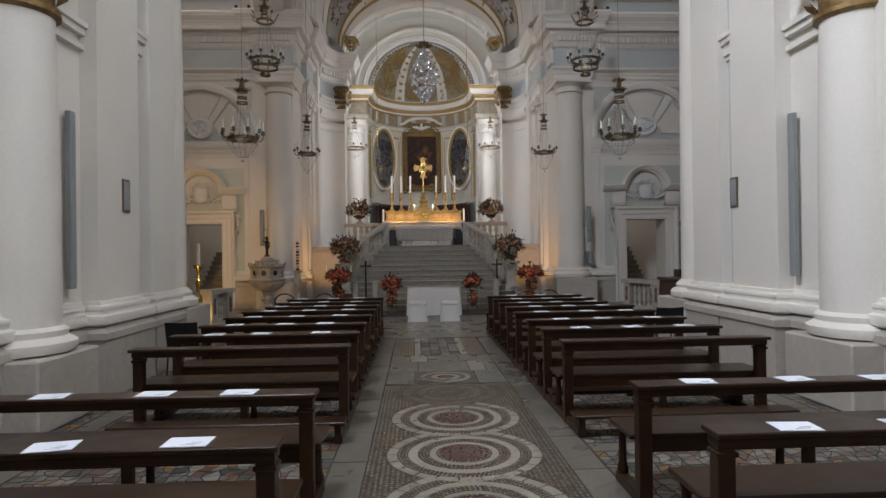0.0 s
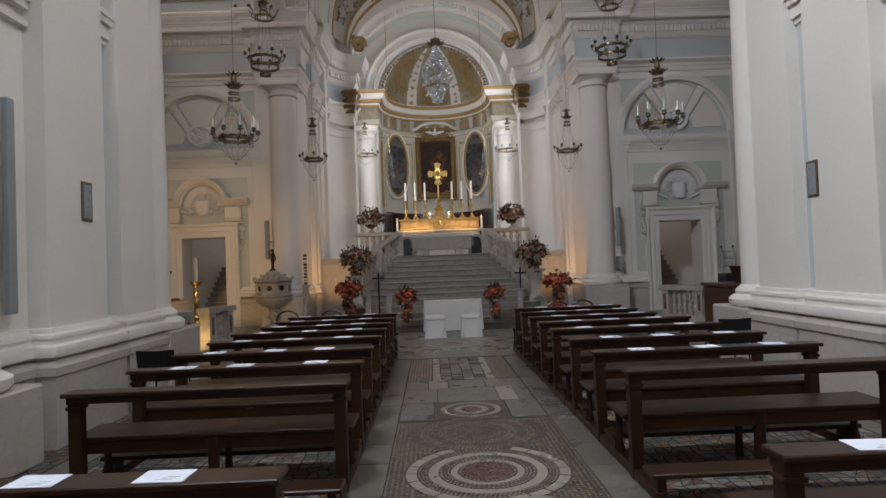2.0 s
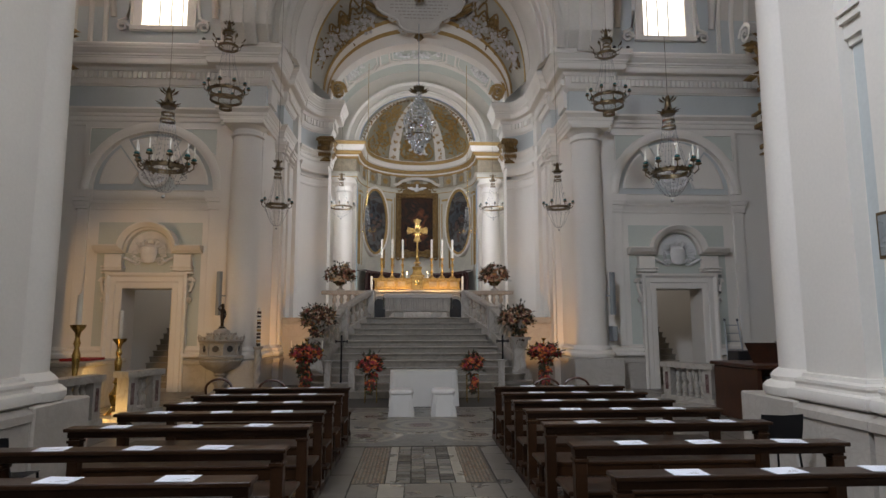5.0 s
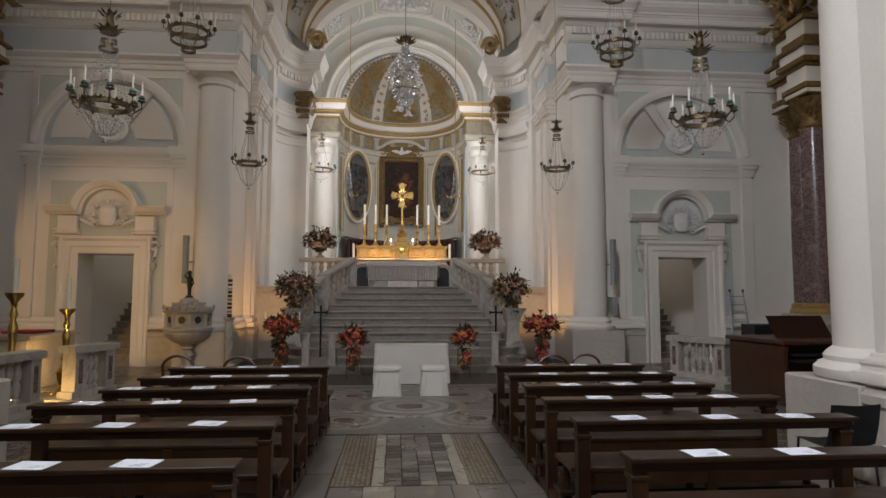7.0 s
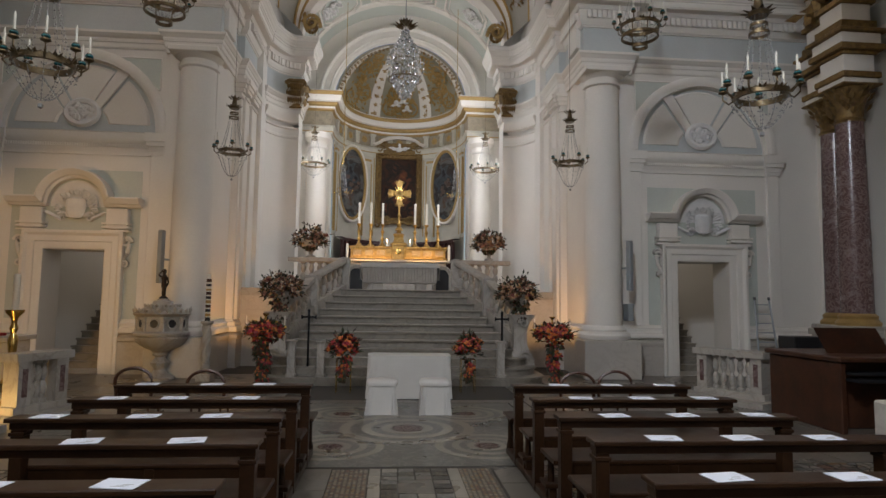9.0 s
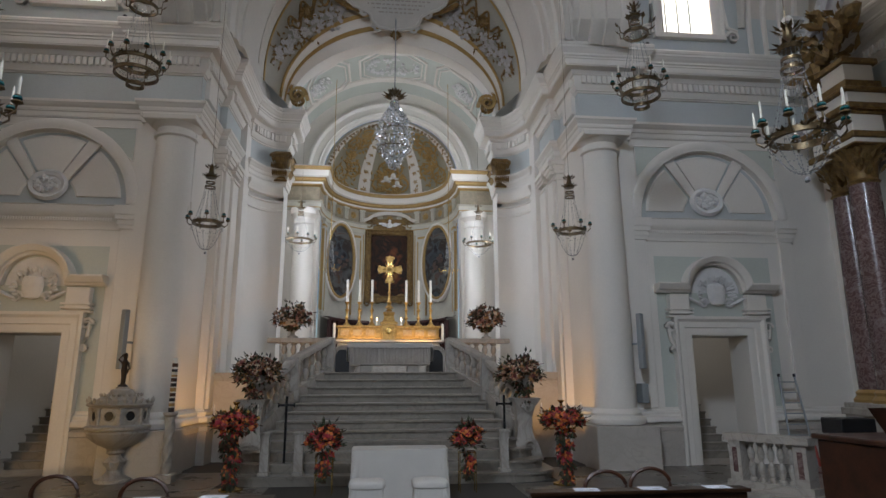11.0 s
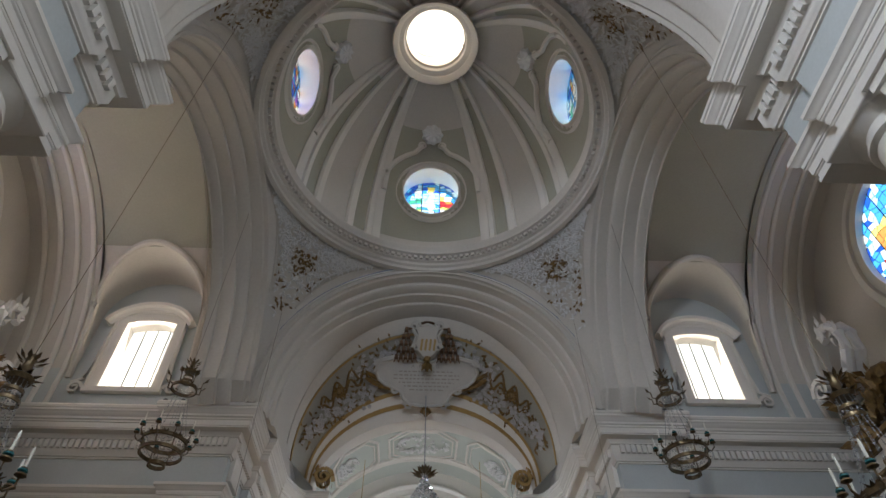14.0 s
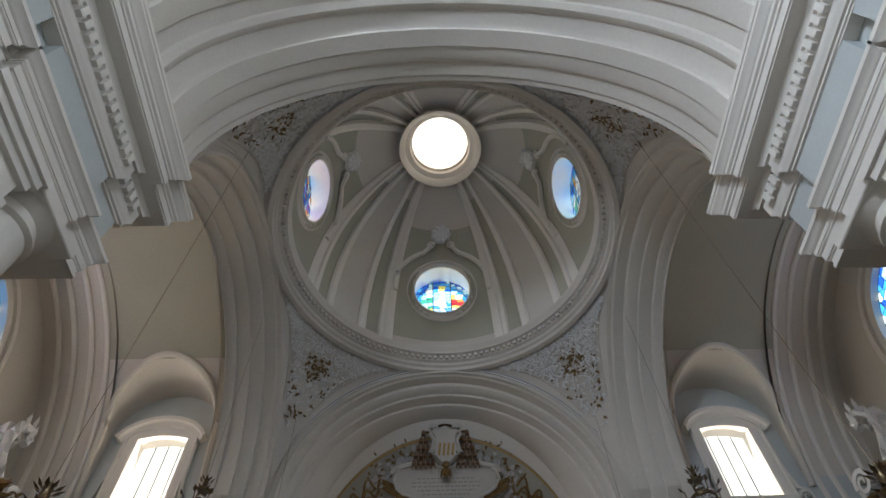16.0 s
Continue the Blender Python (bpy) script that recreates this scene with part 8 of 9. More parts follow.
def bent_chair(at, rz):
    ob = thing("chair", "bentwood chair with a curved open back", "chair", at, rz, "bentwood chairs")
    bm = B()
    lathe(bm, [(0.2, 0.43), (0.21, 0.45), (0.2, 0.465)], (0, 0, 0), 18)
    part("seat", bm, REDWOOD, ob)
    bm = B()
    tube(bm, [(-0.19, 0.17, 0.44), (-0.205, 0.19, 0.62)] + [(-0.21 * math.cos(radians(a)), 0.21, 0.70 + 0.16 * math.sin(radians(a))) for a in range(0, 181, 15)] + [(0.205, 0.19, 0.62), (0.19, 0.17, 0.44)], 0.02, 6)
    part("backrest", bm, REDWOOD, ob)
    for x in (-0.16, 0.16):
        for y in (-0.15, 0.16):
            bm = B()
            tube(bm, [(x, y, 0.44), (x * 1.2, y * 1.2, 0)], 0.014, 6)
            part("leg", bm, REDWOOD, ob)
    return ob


plastic_chair((-3.62, 9.95, 0), 180)
plastic_chair((3.6, 10.85, 0), 180)
for x, y in ((-3.25, 15.0), (-2.35, 14.75), (2.0, 14.7), (2.52, 14.85)):
    bent_chair((x, y - 0.25, 0), 180)

# loudspeakers and plaques on the piers
for s in (-1, 1):
    ob = thing("loudspeaker", "tall slim grey loudspeaker column on the pier", "loudspeaker", (s * 4.36, 8.60 if s > 0 else 8.38, 1.35), group="nave loudspeakers")
    bm = B()
    box(bm, -0.035, 0.035, -0.05, 0.05, 0, 2.05, 0.008)
    part("body", bm, GREY, ob)
    bm = B()
    box(bm, *sorted((-s * 0.036, -s * 0.040)), -0.042, 0.042, 0.03, 2.02, 0.002)
    part("grille", bm, GREY, ob, smooth=0)
    ob = thing("plaque", "small dark framed plaque with a grey relief", "plaque", (s * 4.235, 9.78 if s > 0 else 9.45, 2.52), group="pier plaques")
    bm = B()
    box(bm, -0.012, 0.012, -0.1, 0.1, -0.22, 0.22, 0.004)
    part("frame", bm, BRONZE, ob, smooth=0)
    bm = B()
    box(bm, -0.018, 0.018, -0.075, 0.075, -0.19, 0.19, 0.004)
    rng = random.Random(3)
    for k in range(14):
        blob(bm, (-s * 0.015, rng.uniform(-0.055, 0.055), rng.uniform(-0.15, 0.15)), 0.018, rng, 3)
    part("relief", bm, GREY, ob)
    ob = thing("loudspeaker", "slim grey loudspeaker beside the great column", "loudspeaker", (s * 5.22, 20.55, 2.0), s * 25, "wall loudspeakers")
    bm = B()
    box(bm, -0.06, 0.06, -0.06, 0.06, 0, 1.15, 0.015)
    part("body", bm, GREY, ob)
    bm = B()
    box(bm, -0.02, 0.02, 0.05, 0.45, 0.5, 0.54)
    part("bracket", bm, GREY, ob, smooth=0)
ob = thing("loudspeaker", "small grey loudspeaker box on the wall", "loudspeaker", (5.3, 20.75, 1.3))
bm = B()
box(bm, -0.07, 0.07, -0.07, 0.25, 0, 0.4, 0.015)
part("body", bm, GREY, ob)
# spotlights on the cornices
for s in (-1, 1):
    for x, y in ((5.6, 20.72), (6.0, 20.72), (3.92, 20.75), (3.92, 21.1), (3.92, 21.45), (4.75, 12.75), (5.1, 12.75)):
        ob = thing("spotlight", "small black spotlight standing on the cornice", "spotlight", (s * x, y, TOP + 0.02), group="cornice spotlights")
        bm = B()
        lathe(bm, [(0.035, 0), (0.05, 0.02), (0.05, 0.12), (0.03, 0.14)], (0, 0, 0.04), 10)
        part("head", bm, BLACK, ob)
        bm = B()
        box(bm, -0.03, 0.03, -0.03, 0.03, 0, 0.05)
        part("bracket", bm, WAX, ob, smooth=0)


# ---- transepts ----
def altar_rail(s, y0, y1, x0, x1):
    ob = tagged(new("altar_rail"), "white marble altar rail with balusters", "balustrade", kind="structure")
    a, b = Vector((s * x0, y0, 0)), Vector((s * x1, y1, 0))
    t = (b - a).normalized()
    o = Vector((t.y, -t.x, 0))
    ln = (b - a).length

    def slab(name, f0, f1, w, z0, z1, mtl=STONE, label=""):
        bm = B()
        vs = [a + t * f + o * u + Vector((0, 0, z)) for z in (z0, z1) for f, u in ((f0, -w), (f1, -w), (f1, w), (f0, w))]
        quadstrip(bm, [vs[:4], vs[4:]], closed=True, cap=True)
        part(name, bm, mtl, ob, label, smooth=0)

    slab("coping", -0.06, ln + 0.06, 0.17, 0.80, 0.91)
    slab("plinth", -0.06, ln + 0.06, 0.15, 0.0, 0.2)
    slab("step", -0.2, ln + 0.2, 0.45, 0.0, 0.1)
    for f in (0.0, ln - 0.2):
        slab("post", f, f + 0.2, 0.13, 0.2, 0.80)
        slab("inlay", f + 0.06, f + 0.14, 0.135, 0.32, 0.70, REDMARBLE, "red marble inlay")
    n = max(3, int((ln - 0.5) / 0.135))
    for k in range(n):
        q = a + t * (0.3 + (ln - 0.6) * k / max(1, n - 1))
        bm = B()
        baluster(bm, q.x, q.y, 0.2, 0.60, 0.055)
        part("baluster", bm, STONE, ob)


altar_rail(-1, 15.75, 16.5, 5.32, 5.06)
altar_rail(-1, 13.2, 15.0, 5.66, 5.44)
altar_rail(1, 16.9, 18.0, 6.09, 5.54)

# organ console behind the rail
org = thing("organ_console", "red-brown wooden organ console with a raised music desk", "organ", (6.52, 15.55, 0))
bm = B()
box(bm, -0.75, 0.75, -0.45, 0.75, 0.0, 0.95, 0.02)
part("case", bm, REDWOOD, org)
bm = B()
box(bm, -0.8, 0.8, -0.85, 0.8, 0.95, 1.02, 0.015)
part("top", bm, REDWOOD, org)
bm = B()
vs = [(-0.45, -0.15, 1.02), (0.55, -0.15, 1.02), (0.55, 0.12, 1.38), (-0.45, 0.12, 1.38)]
quadstrip(bm, [vs[:2], vs[2:][::-1]])
bmesh.ops.solidify(bm, geom=bm.faces[:], thickness=0.04)
part("music_desk", bm, REDWOOD, org)
# keyboards coloured black, so the shade of the well is painted on
bm = B()
for k in range(2):
    box(bm, -0.55, 0.55, -0.85 + 0.1 * k, -0.6 + 0.1 * k, 0.68 + 0.09 * k, 0.72 + 0.09 * k, 0.005)
part("keyboard", bm, BLACK, org, "keyboards painted black for the shade of the well")
for x in (-0.72, 0.72):
    bm = B()
    box(bm, x - 0.04, x + 0.04, -0.8, -0.4, 0, 0.95, 0.01)
    part("cheek", bm, REDWOOD, org)
amp = thing("amplifier", "dark box with a lid on a pale marble base", "amplifier", (6.82, 17.0, 0))
bm = B()
box(bm, -0.3, 0.3, -0.25, 0.25, 0, 0.95, 0.01)
part("cabinet", bm, STONE, amp, "pale marble base")
# no hollow here: a thin black panel paints the shade of an open front
bm = B()
box(bm, -0.20, 0.20, -0.262, -0.25, 0.1, 0.85)
part("opening", bm, BLACK, amp, "thin black panel painted for the shade of an open front", smooth=0)
bm = B()
box(bm, -0.28, 0.28, -0.22, 0.22, 0.95, 1.18, 0.015)
part("box", bm, BLACK, amp)
ld = thing("ladder", "aluminium ladder with a red foot leaning on the wall", "ladder", (8.62, 20.72, 0))
for x in (-1, 1):
    bm = B()
    tube(bm, [(x * 0.26, -0.12, 0), (x * 0.18, 0.18, 1.86)], 0.022, 6)
    rail = part("rail", bm, GREY, ld)
    bm = B()
    lathe(bm, [(0.03, -0.03), (0.03, 0.04)], (x * 0.18, 0.18, 1.86), 8)
    part("end_cap", bm, BLACK, rail, "black plastic cap")
    bm = B()
    tube(bm, [(x * 0.28, -0.145, 0), (x * 0.255, -0.04, 0.62)], 0.03, 6)
    part("foot", bm, mat("red_enamel", (0.40, 0.05, 0.025), 0.45, var=0.2, scale=10), ld, "red painted foot")
for k in range(6):
    z = 0.62 + 0.22 * k
    bm = B()
    w = 0.26 - 0.043 * z
    box(bm, -w, w, -0.135 + 0.161 * z, -0.075 + 0.161 * z, z - 0.012, z + 0.012)
    part("rung", bm, GREY, ld, smooth=0)

# font with its bronze figure, and the paschal candle
fo = thing("baptismal_font", "white marble font with an arcaded drum and bronze figure", "font", (-5.0, 20.22, 0))
bm = B()
lathe(bm, [(0.32, 0), (0.32, 0.08), (0.24, 0.12), (0.16, 0.2), (0.12, 0.3), (0.15, 0.42), (0.19, 0.52), (0.13, 0.62), (0.10, 0.7), (0.17, 0.76), (0.15, 0.82), (0.2, 0.9)], (0, 0, 0), 16)
for k in range(8):
    a = 2 * math.pi * k / 8
    petal(bm, (0.12 * math.cos(a), 0.12 * math.sin(a), 0.34), (math.cos(a) * 0.5, math.sin(a) * 0.5, 1), (math.cos(a), math.sin(a), 0), 0.26, 0.12)
part("foot", bm, STONE, fo, "carved leafy foot")
bm = B()
rows = []
for q, z in ((0.2, 0.9), (0.34, 0.96), (0.47, 1.06), (0.53, 1.16), (0.50, 1.2)):
    rows.append([(q * (1 + 0.05 * abs(math.sin(6 * t))) * math.cos(t), q * (1 + 0.05 * abs(math.sin(6 * t))) * math.sin(t), z) for t in (2 * math.pi * k / 72 for k in range(72))])
quadstrip(bm, rows, closed=True, cap=True)
lathe(bm, [(0.52, 1.2), (0.58, 1.22), (0.59, 1.27), (0.54, 1.30)], (0, 0, 0), 24)
part("basin", bm, STONE, fo, "lobed marble basin")
bm = B()
OCT = radians(22.5)
rows = [[(q * math.cos(2 * math.pi * k / 8 + OCT), q * math.sin(2 * math.pi * k / 8 + OCT), z) for k in range(8)] for q, z in ((0.50, 1.30), (0.50, 1.60), (0.56, 1.62), (0.60, 1.66), (0.56, 1.69))]
quadstrip(bm, rows, closed=True, cap=True)
part("drum", bm, STONE, fo, "eight-sided arcaded drum")
bm = B()
lathe(bm, [(0.55, 1.69), (0.50, 1.73), (0.40, 1.76), (0.36, 1.80), (0.28, 1.82), (0.22, 1.87), (0.20, 1.92), (0.12, 1.94), (0.12, 1.97)], (0, 0, 0), 16)
part("roof", bm, STONE, fo, "low stepped marble roof")
bm = B()
for k in range(24):
    a = 2 * math.pi * k / 24
    petal(bm, (0.57 * math.cos(a), 0.57 * math.sin(a), 1.67), (math.cos(a) * 0.3, math.sin(a) * 0.3, 1), (math.cos(a), math.sin(a), 0), 0.11 + 0.05 * (k % 3 == 0), 0.12)
    petal(bm, (0.36 * math.cos(a), 0.36 * math.sin(a), 1.78), (math.cos(a) * 0.3, math.sin(a) * 0.3, 1), (math.cos(a), math.sin(a), 0), 0.09, 0.09)
part("crest", bm, STONE, fo, "leafy carved crest")["kind"] = "stuff"
for k in range(8):
    a = 2 * math.pi * k / 8
    o, t = Vector((math.cos(a), math.sin(a), 0)), Vector((-math.sin(a), math.cos(a), 0))
    # flat disc on the solid drum, black as the painted shade of a hole
    bm = B()
    bm.faces.new([bm.verts.new(o * 0.468 + t * (0.085 * math.cos(q)) + Vector((0, 0, 1.46 + 0.085 * math.sin(q)))) for q in (2 * math.pi * j / 16 for j in range(16))])
    roundel = part("roundel", bm, BLACK, fo, "flat black disc painted as a shaded round hole", smooth=0)
    bm = B()
    tube(bm, [o * 0.47 + t * (0.10 * math.cos(q)) + Vector((0, 0, 1.46 + 0.10 * math.sin(q))) for q in (2 * math.pi * j / 16 for j in range(17))], 0.02, 5)
    part("ring", bm, STONE, roundel, "marble ring")
    bm = B()
    b = a + OCT
    lathe(bm, [(0.05, 1.3), (0.032, 1.34), (0.032, 1.54), (0.05, 1.6)], (0.51 * math.cos(b), 0.51 * math.sin(b), 0), 8)
    part("colonnette", bm, STONE, fo)
for child in fo.children_recursive:
    for v in child.data.vertices:
        v.co = (v.co.x * 0.94, v.co.y * 0.94, v.co.z * 0.667 if v.co.z < 0.9 else v.co.z - 0.30)
fig = thing("bronze_statuette", "small dark bronze standing figure on the font", "statue", (-5.0, 20.22, 1.67))
bm = B()
lathe(bm, [(0.09, 0), (0.08, 0.03), (0.04, 0.05), (0.045, 0.18), (0.06, 0.26), (0.05, 0.33), (0.07, 0.4), (0.03, 0.45), (0.04, 0.5), (0.035, 0.54), (0.01, 0.56)], (0, 0, 0), 10)
tube(bm, [(-0.06, 0, 0.4), (-0.12, 0, 0.45), (-0.03, -0.02, 0.53)], 0.02, 6)
tube(bm, [(0.06, 0, 0.4), (0.085, 0, 0.30), (0.06, -0.04, 0.22)], 0.018, 6)
for v in bm.verts:
    v.co.z *= 1.12
part("figure", bm, DARKBRONZE, fig)
pc = thing("paschal_candle", "decorated paschal candle on a twisted marble column", "candle", (-4.02, 20.0, 0))
bm = B()
rows = [[(0.085 * (1 + 0.16 * math.cos(3 * (a - 7 * z))) * math.cos(a), 0.085 * (1 + 0.16 * math.cos(3 * (a - 7 * z))) * math.sin(a), z) for a in (2 * math.pi * k / 18 for k in range(18))] for z in (0.15 + 0.035 * j for j in range(29))]
quadstrip(bm, rows, closed=True, cap=True)
part("column", bm, STONE, pc, "twisted marble column")
bm = B()
box(bm, -0.15, 0.15, -0.15, 0.15, 0, 0.15, 0.01)
part("base", bm, STONE, pc, smooth=0)
bm = B()
lathe(bm, [(0.08, 1.13), (0.13, 1.18), (0.13, 1.22)], (0, 0, 0), 14)
part("capital", bm, STONE, pc)
bm = B()
lathe(bm, [(0.05, 1.22), (0.05, 2.18), (0.01, 2.2)], (0, 0, 0), 14)
part("candle", bm, WAX, pc)
rng = random.Random(5)
for k in range(9):
    bm = B()
    z = 1.32 + 0.088 * k
    lathe(bm, [(0.052, z), (0.052, z + rng.uniform(0.035, 0.07))], (0, 0, 0), 14)
    part("band", bm, (GOLDPAINT, BLACK, REDWOOD)[k % 3], pc, "painted band")
bm = B()
lathe(bm, [(0.053, 1.22), (0.053, 1.3)], (0, 0, 0), 14)
part("socket", bm, BLACK, pc)

# shrine in the west transept: small altar and two brass candlesticks
sh = thing("side_altar_table", "small lit marble altar with a red cloth", "altar", (-7.15, 17.85, 0))
bm = B()
box(bm, -0.45, 0.45, -0.8, 0.8, 0.0, 0.92, 0.02)
part("block", bm, STONE, sh)
bm = B()
box(bm, -0.52, 0.52, -0.86, 0.86, 0.92, 1.0, 0.012)
part("slab", bm, STONE, sh)
bm = B()
box(bm, -0.3, 0.3, -0.35, 0.35, 1.0, 1.05, 0.015)
part("cloth", bm, mat("red_cloth", (0.45, 0.02, 0.02), 0.8, var=0.2, scale=8), sh, "folded red cloth")
for x, y, h in ((-5.82, 16.6, 1.48), (-5.98, 15.4, 1.74)):
    cs = thing("floor_candlestick", "tall polished brass candlestick with a white candle", "candlestick", (x, y, 0), group="brass candlesticks")
    bm = B()
    k = h / 1.5
    lathe(bm, [(0.2, 0), (0.2, 0.05), (0.12, 0.12), (0.07, 0.2), (0.11, 0.3), (0.13, 0.42), (0.07, 0.52), (0.045, 0.6), (0.075, 0.66), (0.04, 0.74), (0.06, 0.95), (0.07, 1.05), (0.035, 1.15), (0.06, 1.22), (0.035, 1.3), (0.05, 1.38), (0.12, 1.46), (0.13, 1.5)], (0, 0, 0), 18)
    for v in bm.verts:
        v.co.z *= k
    part("stick", bm, BRASS, cs)
    bm = B()
    lathe(bm, [(0.045, h), (0.045, h + 0.52), (0.01, h + 0.54)], (0, 0, 0), 12)
    part("candle", bm, WAX, cs)
lamp = thing("floor_lamp", "small bright lamp on the floor of the shrine", "lamp", (-5.80, 15.30, 0.0))
bm = B()
lathe(bm, [(0.1, 0), (0.1, 0.05), (0.14, 0.1), (0.1, 0.16)], (0, 0, 0), 12)
part("shade", bm, glow("lamp_glass", (1.0, 0.62, 0.22), 9), lamp, "glowing glass")

# side altars on the transept end walls
for s in (-1, 1):
    sa = thing("side_altar", "side altar with violet marble columns and gilded capitals", "altar")
    for y in (20.1, 19.25, 13.75, 12.9):
        x = s * (10.02 if y in (20.1, 12.9) else 9.72)
        bm = B()
        lathe(bm, [(0.31, 1.55), (0.31, 3.0), (0.27, 5.75)], (x, y, 0), 28)
        part("column", bm, REDMARBLE, sa, "violet and white marble shaft")
        bm = B()
        lathe(bm, [(0.42, 1.3), (0.43, 1.36), (0.38, 1.42), (0.36, 1.44), (0.38, 1.5), (0.32, 1.56)], (x, y, 0), 24)
        part("base", bm, GOLDPAINT, sa, "gilded base ring")
        bm = B()
        box(bm, x - 0.45, x + 0.45, y - 0.42, y + 0.42, 0.0, 1.3, 0.02)
        box(bm, x - 0.5, x + 0.5, y - 0.47, y + 0.47, 1.05, 1.2, 0.02)
        part("pedestal", bm, STONE, sa)
        bm = B()
        lathe(bm, [(0.27, 5.7), (0.31, 5.75), (0.27, 5.8), (0.29, 6.0), (0.38, 6.35), (0.42, 6.45)], (x, y, 0), 18)
        rg = random.Random(int(y * 10))
        for k in range(60):
            a, h = rg.uniform(0, 6.283), rg.random()
            q = 0.28 + 0.12 * h
            petal(bm, (x + q * math.cos(a), y + q * math.sin(a), 5.8 + 0.55 * h), (math.cos(a) * 0.7, math.sin(a) * 0.7, 0.7), (math.cos(a), math.sin(a), 0), 0.2, 0.13)
        part("capital", bm, OLDGOLD, sa, "gilded leafy capital")["kind"] = "stuff"
        bm = B()
        for z0, z1, w in ((6.5, 6.62, 0.40), (6.75, 7.15, 0.36), (7.35, 7.6, 0.46), (7.9, 8.3, 0.34)):
            box(bm, x - w, x + w, y - w, y + w, z0, z1, 0.015)
        part("entablature", bm, PLASTER, sa)
        bm = B()
        for z0, z1, w in ((6.45, 6.5, 0.46), (6.62, 6.75, 0.45), (7.15, 7.22, 0.42), (7.22, 7.35, 0.52), (7.6, 7.68, 0.56), (7.68, 7.9, 0.42), (8.3, 8.42, 0.42)):
            box(bm, x - w, x + w, y - w, y + w, z0, z1, 0.015)
        part("gilded_moulding", bm, OLDGOLD, sa)
    for y0, f in ((19.6, 1), (13.4, -1)):
        rg = random.Random(7)
        bm = B()
        for k in range(60):
            p = Vector((s * (9.5 + rg.uniform(-0.2, 0.4)), y0 + f * rg.uniform(-0.7, 0.6), 8.5 + rg.uniform(0, 1.2)))
            petal(bm, p, (-s * rg.random(), rg.uniform(-1, 1), rg.uniform(-0.2, 1)), (-s, 0, 0), rg.uniform(0.3, 0.6), 0.22)
        for k in range(10):
            blob(bm, (s * 9.55, y0 + f * (0.5 - 0.16 * k), 8.5 + 0.1 * k), 0.2, rg, 5)
        part("gilded_ornament", bm, OLDGOLD, sa, "gilded leaf and figure ornament")["kind"] = "stuff"
        bm = B()
        curve = [(0.55, 9.55), (0.2, 9.62), (-0.25, 9.85), (-0.55, 10.25), (-0.62, 10.7), (-0.45, 11.05), (-0.2, 11.15), (-0.05, 11.0), (-0.12, 10.82)]
        tube(bm, [(s * 9.45, y0 + f * dy, dz) for dy, dz in curve], 0.16, 8, True, 0.6)
        tube(bm, [(s * 9.75, y0 + f * dy, dz) for dy, dz in curve], 0.16, 8, True, 0.6)
        scroll(bm, (s * 9.32, y0 + f * 0.35, 9.75), 0.30, 1.6, 0.12, 0.3, f, (0, 0, 1), (0, 1, 0))
        for k in range(12):
            dy, dz = curve[min(8, k * 8 // 11)]
            petal(bm, (s * 9.38, y0 + f * dy, dz), (-s * 0.4, -f * 0.7, 0.6), (-s, 0, 0), 0.34, 0.18)
        part("pediment_scroll", bm, STUCCO, sa, "white broken pediment scroll")["kind"] = "stuff"
    bm = B()
    box(bm, *sorted((s * 9.9, s * 10.38)), 14.2, 18.8, 0.0, 1.3, 0.02)
    part("mensa", bm, STONE, sa)

# ---- the old patterned floor: slabs, ringed discs and broken pieces ----
floor = bpy.data.objects["floor"]
rng = random.Random(101)


def slab(x0, x1, y0, y1, material, z=0.0, name="floor_slab", gap=0.006):
    bm = B()
    j = lambda: rng.uniform(-0.004, 0.004)
    top = [(x0 + gap + j(), y0 + gap + j()), (x1 - gap + j(), y0 + gap + j()), (x1 - gap + j(), y1 - gap + j()), (x0 + gap + j(), y1 - gap + j())]
    zt = z + rng.uniform(-0.0015, 0.0015)
    quadstrip(bm, [[(x, y, -0.02) for x, y in top], [(x, y, zt) for x, y in top]], closed=True)
    bm.faces.new([bm.verts.new((x, y, zt)) for x, y in top])
    return part(name, bm, material, floor, smooth=0)


def annulus(cx, cy, r0, r1, material, z=0.0, n=56, name="floor_ring"):
    bm = B()
    rows = []
    for k in range(n + 1):
        c, s = math.cos(2 * math.pi * k / n), math.sin(2 * math.pi * k / n)
        rows.append([(cx + r0 * c, cy + r0 * s, z), (cx + r1 * c, cy + r1 * s, z), (cx + r1 * c, cy + r1 * s, -0.02)] if r0 > 0 else [(cx, cy, z), (cx + r1 * c, cy + r1 * s, z), (cx + r1 * c, cy + r1 * s, -0.02)])
    quadstrip(bm, rows, flip=True)
    return part(name, bm, material, floor, smooth=0)


# white borders of the aisle
for s in (-1, 1):
    y = -5.5
    while y < 13.3:
        ln = rng.uniform(0.5, 0.95)
        slab(*sorted((s * 0.81, s * 1.09)), y, min(13.35, y + ln), SLAB)
        y += ln
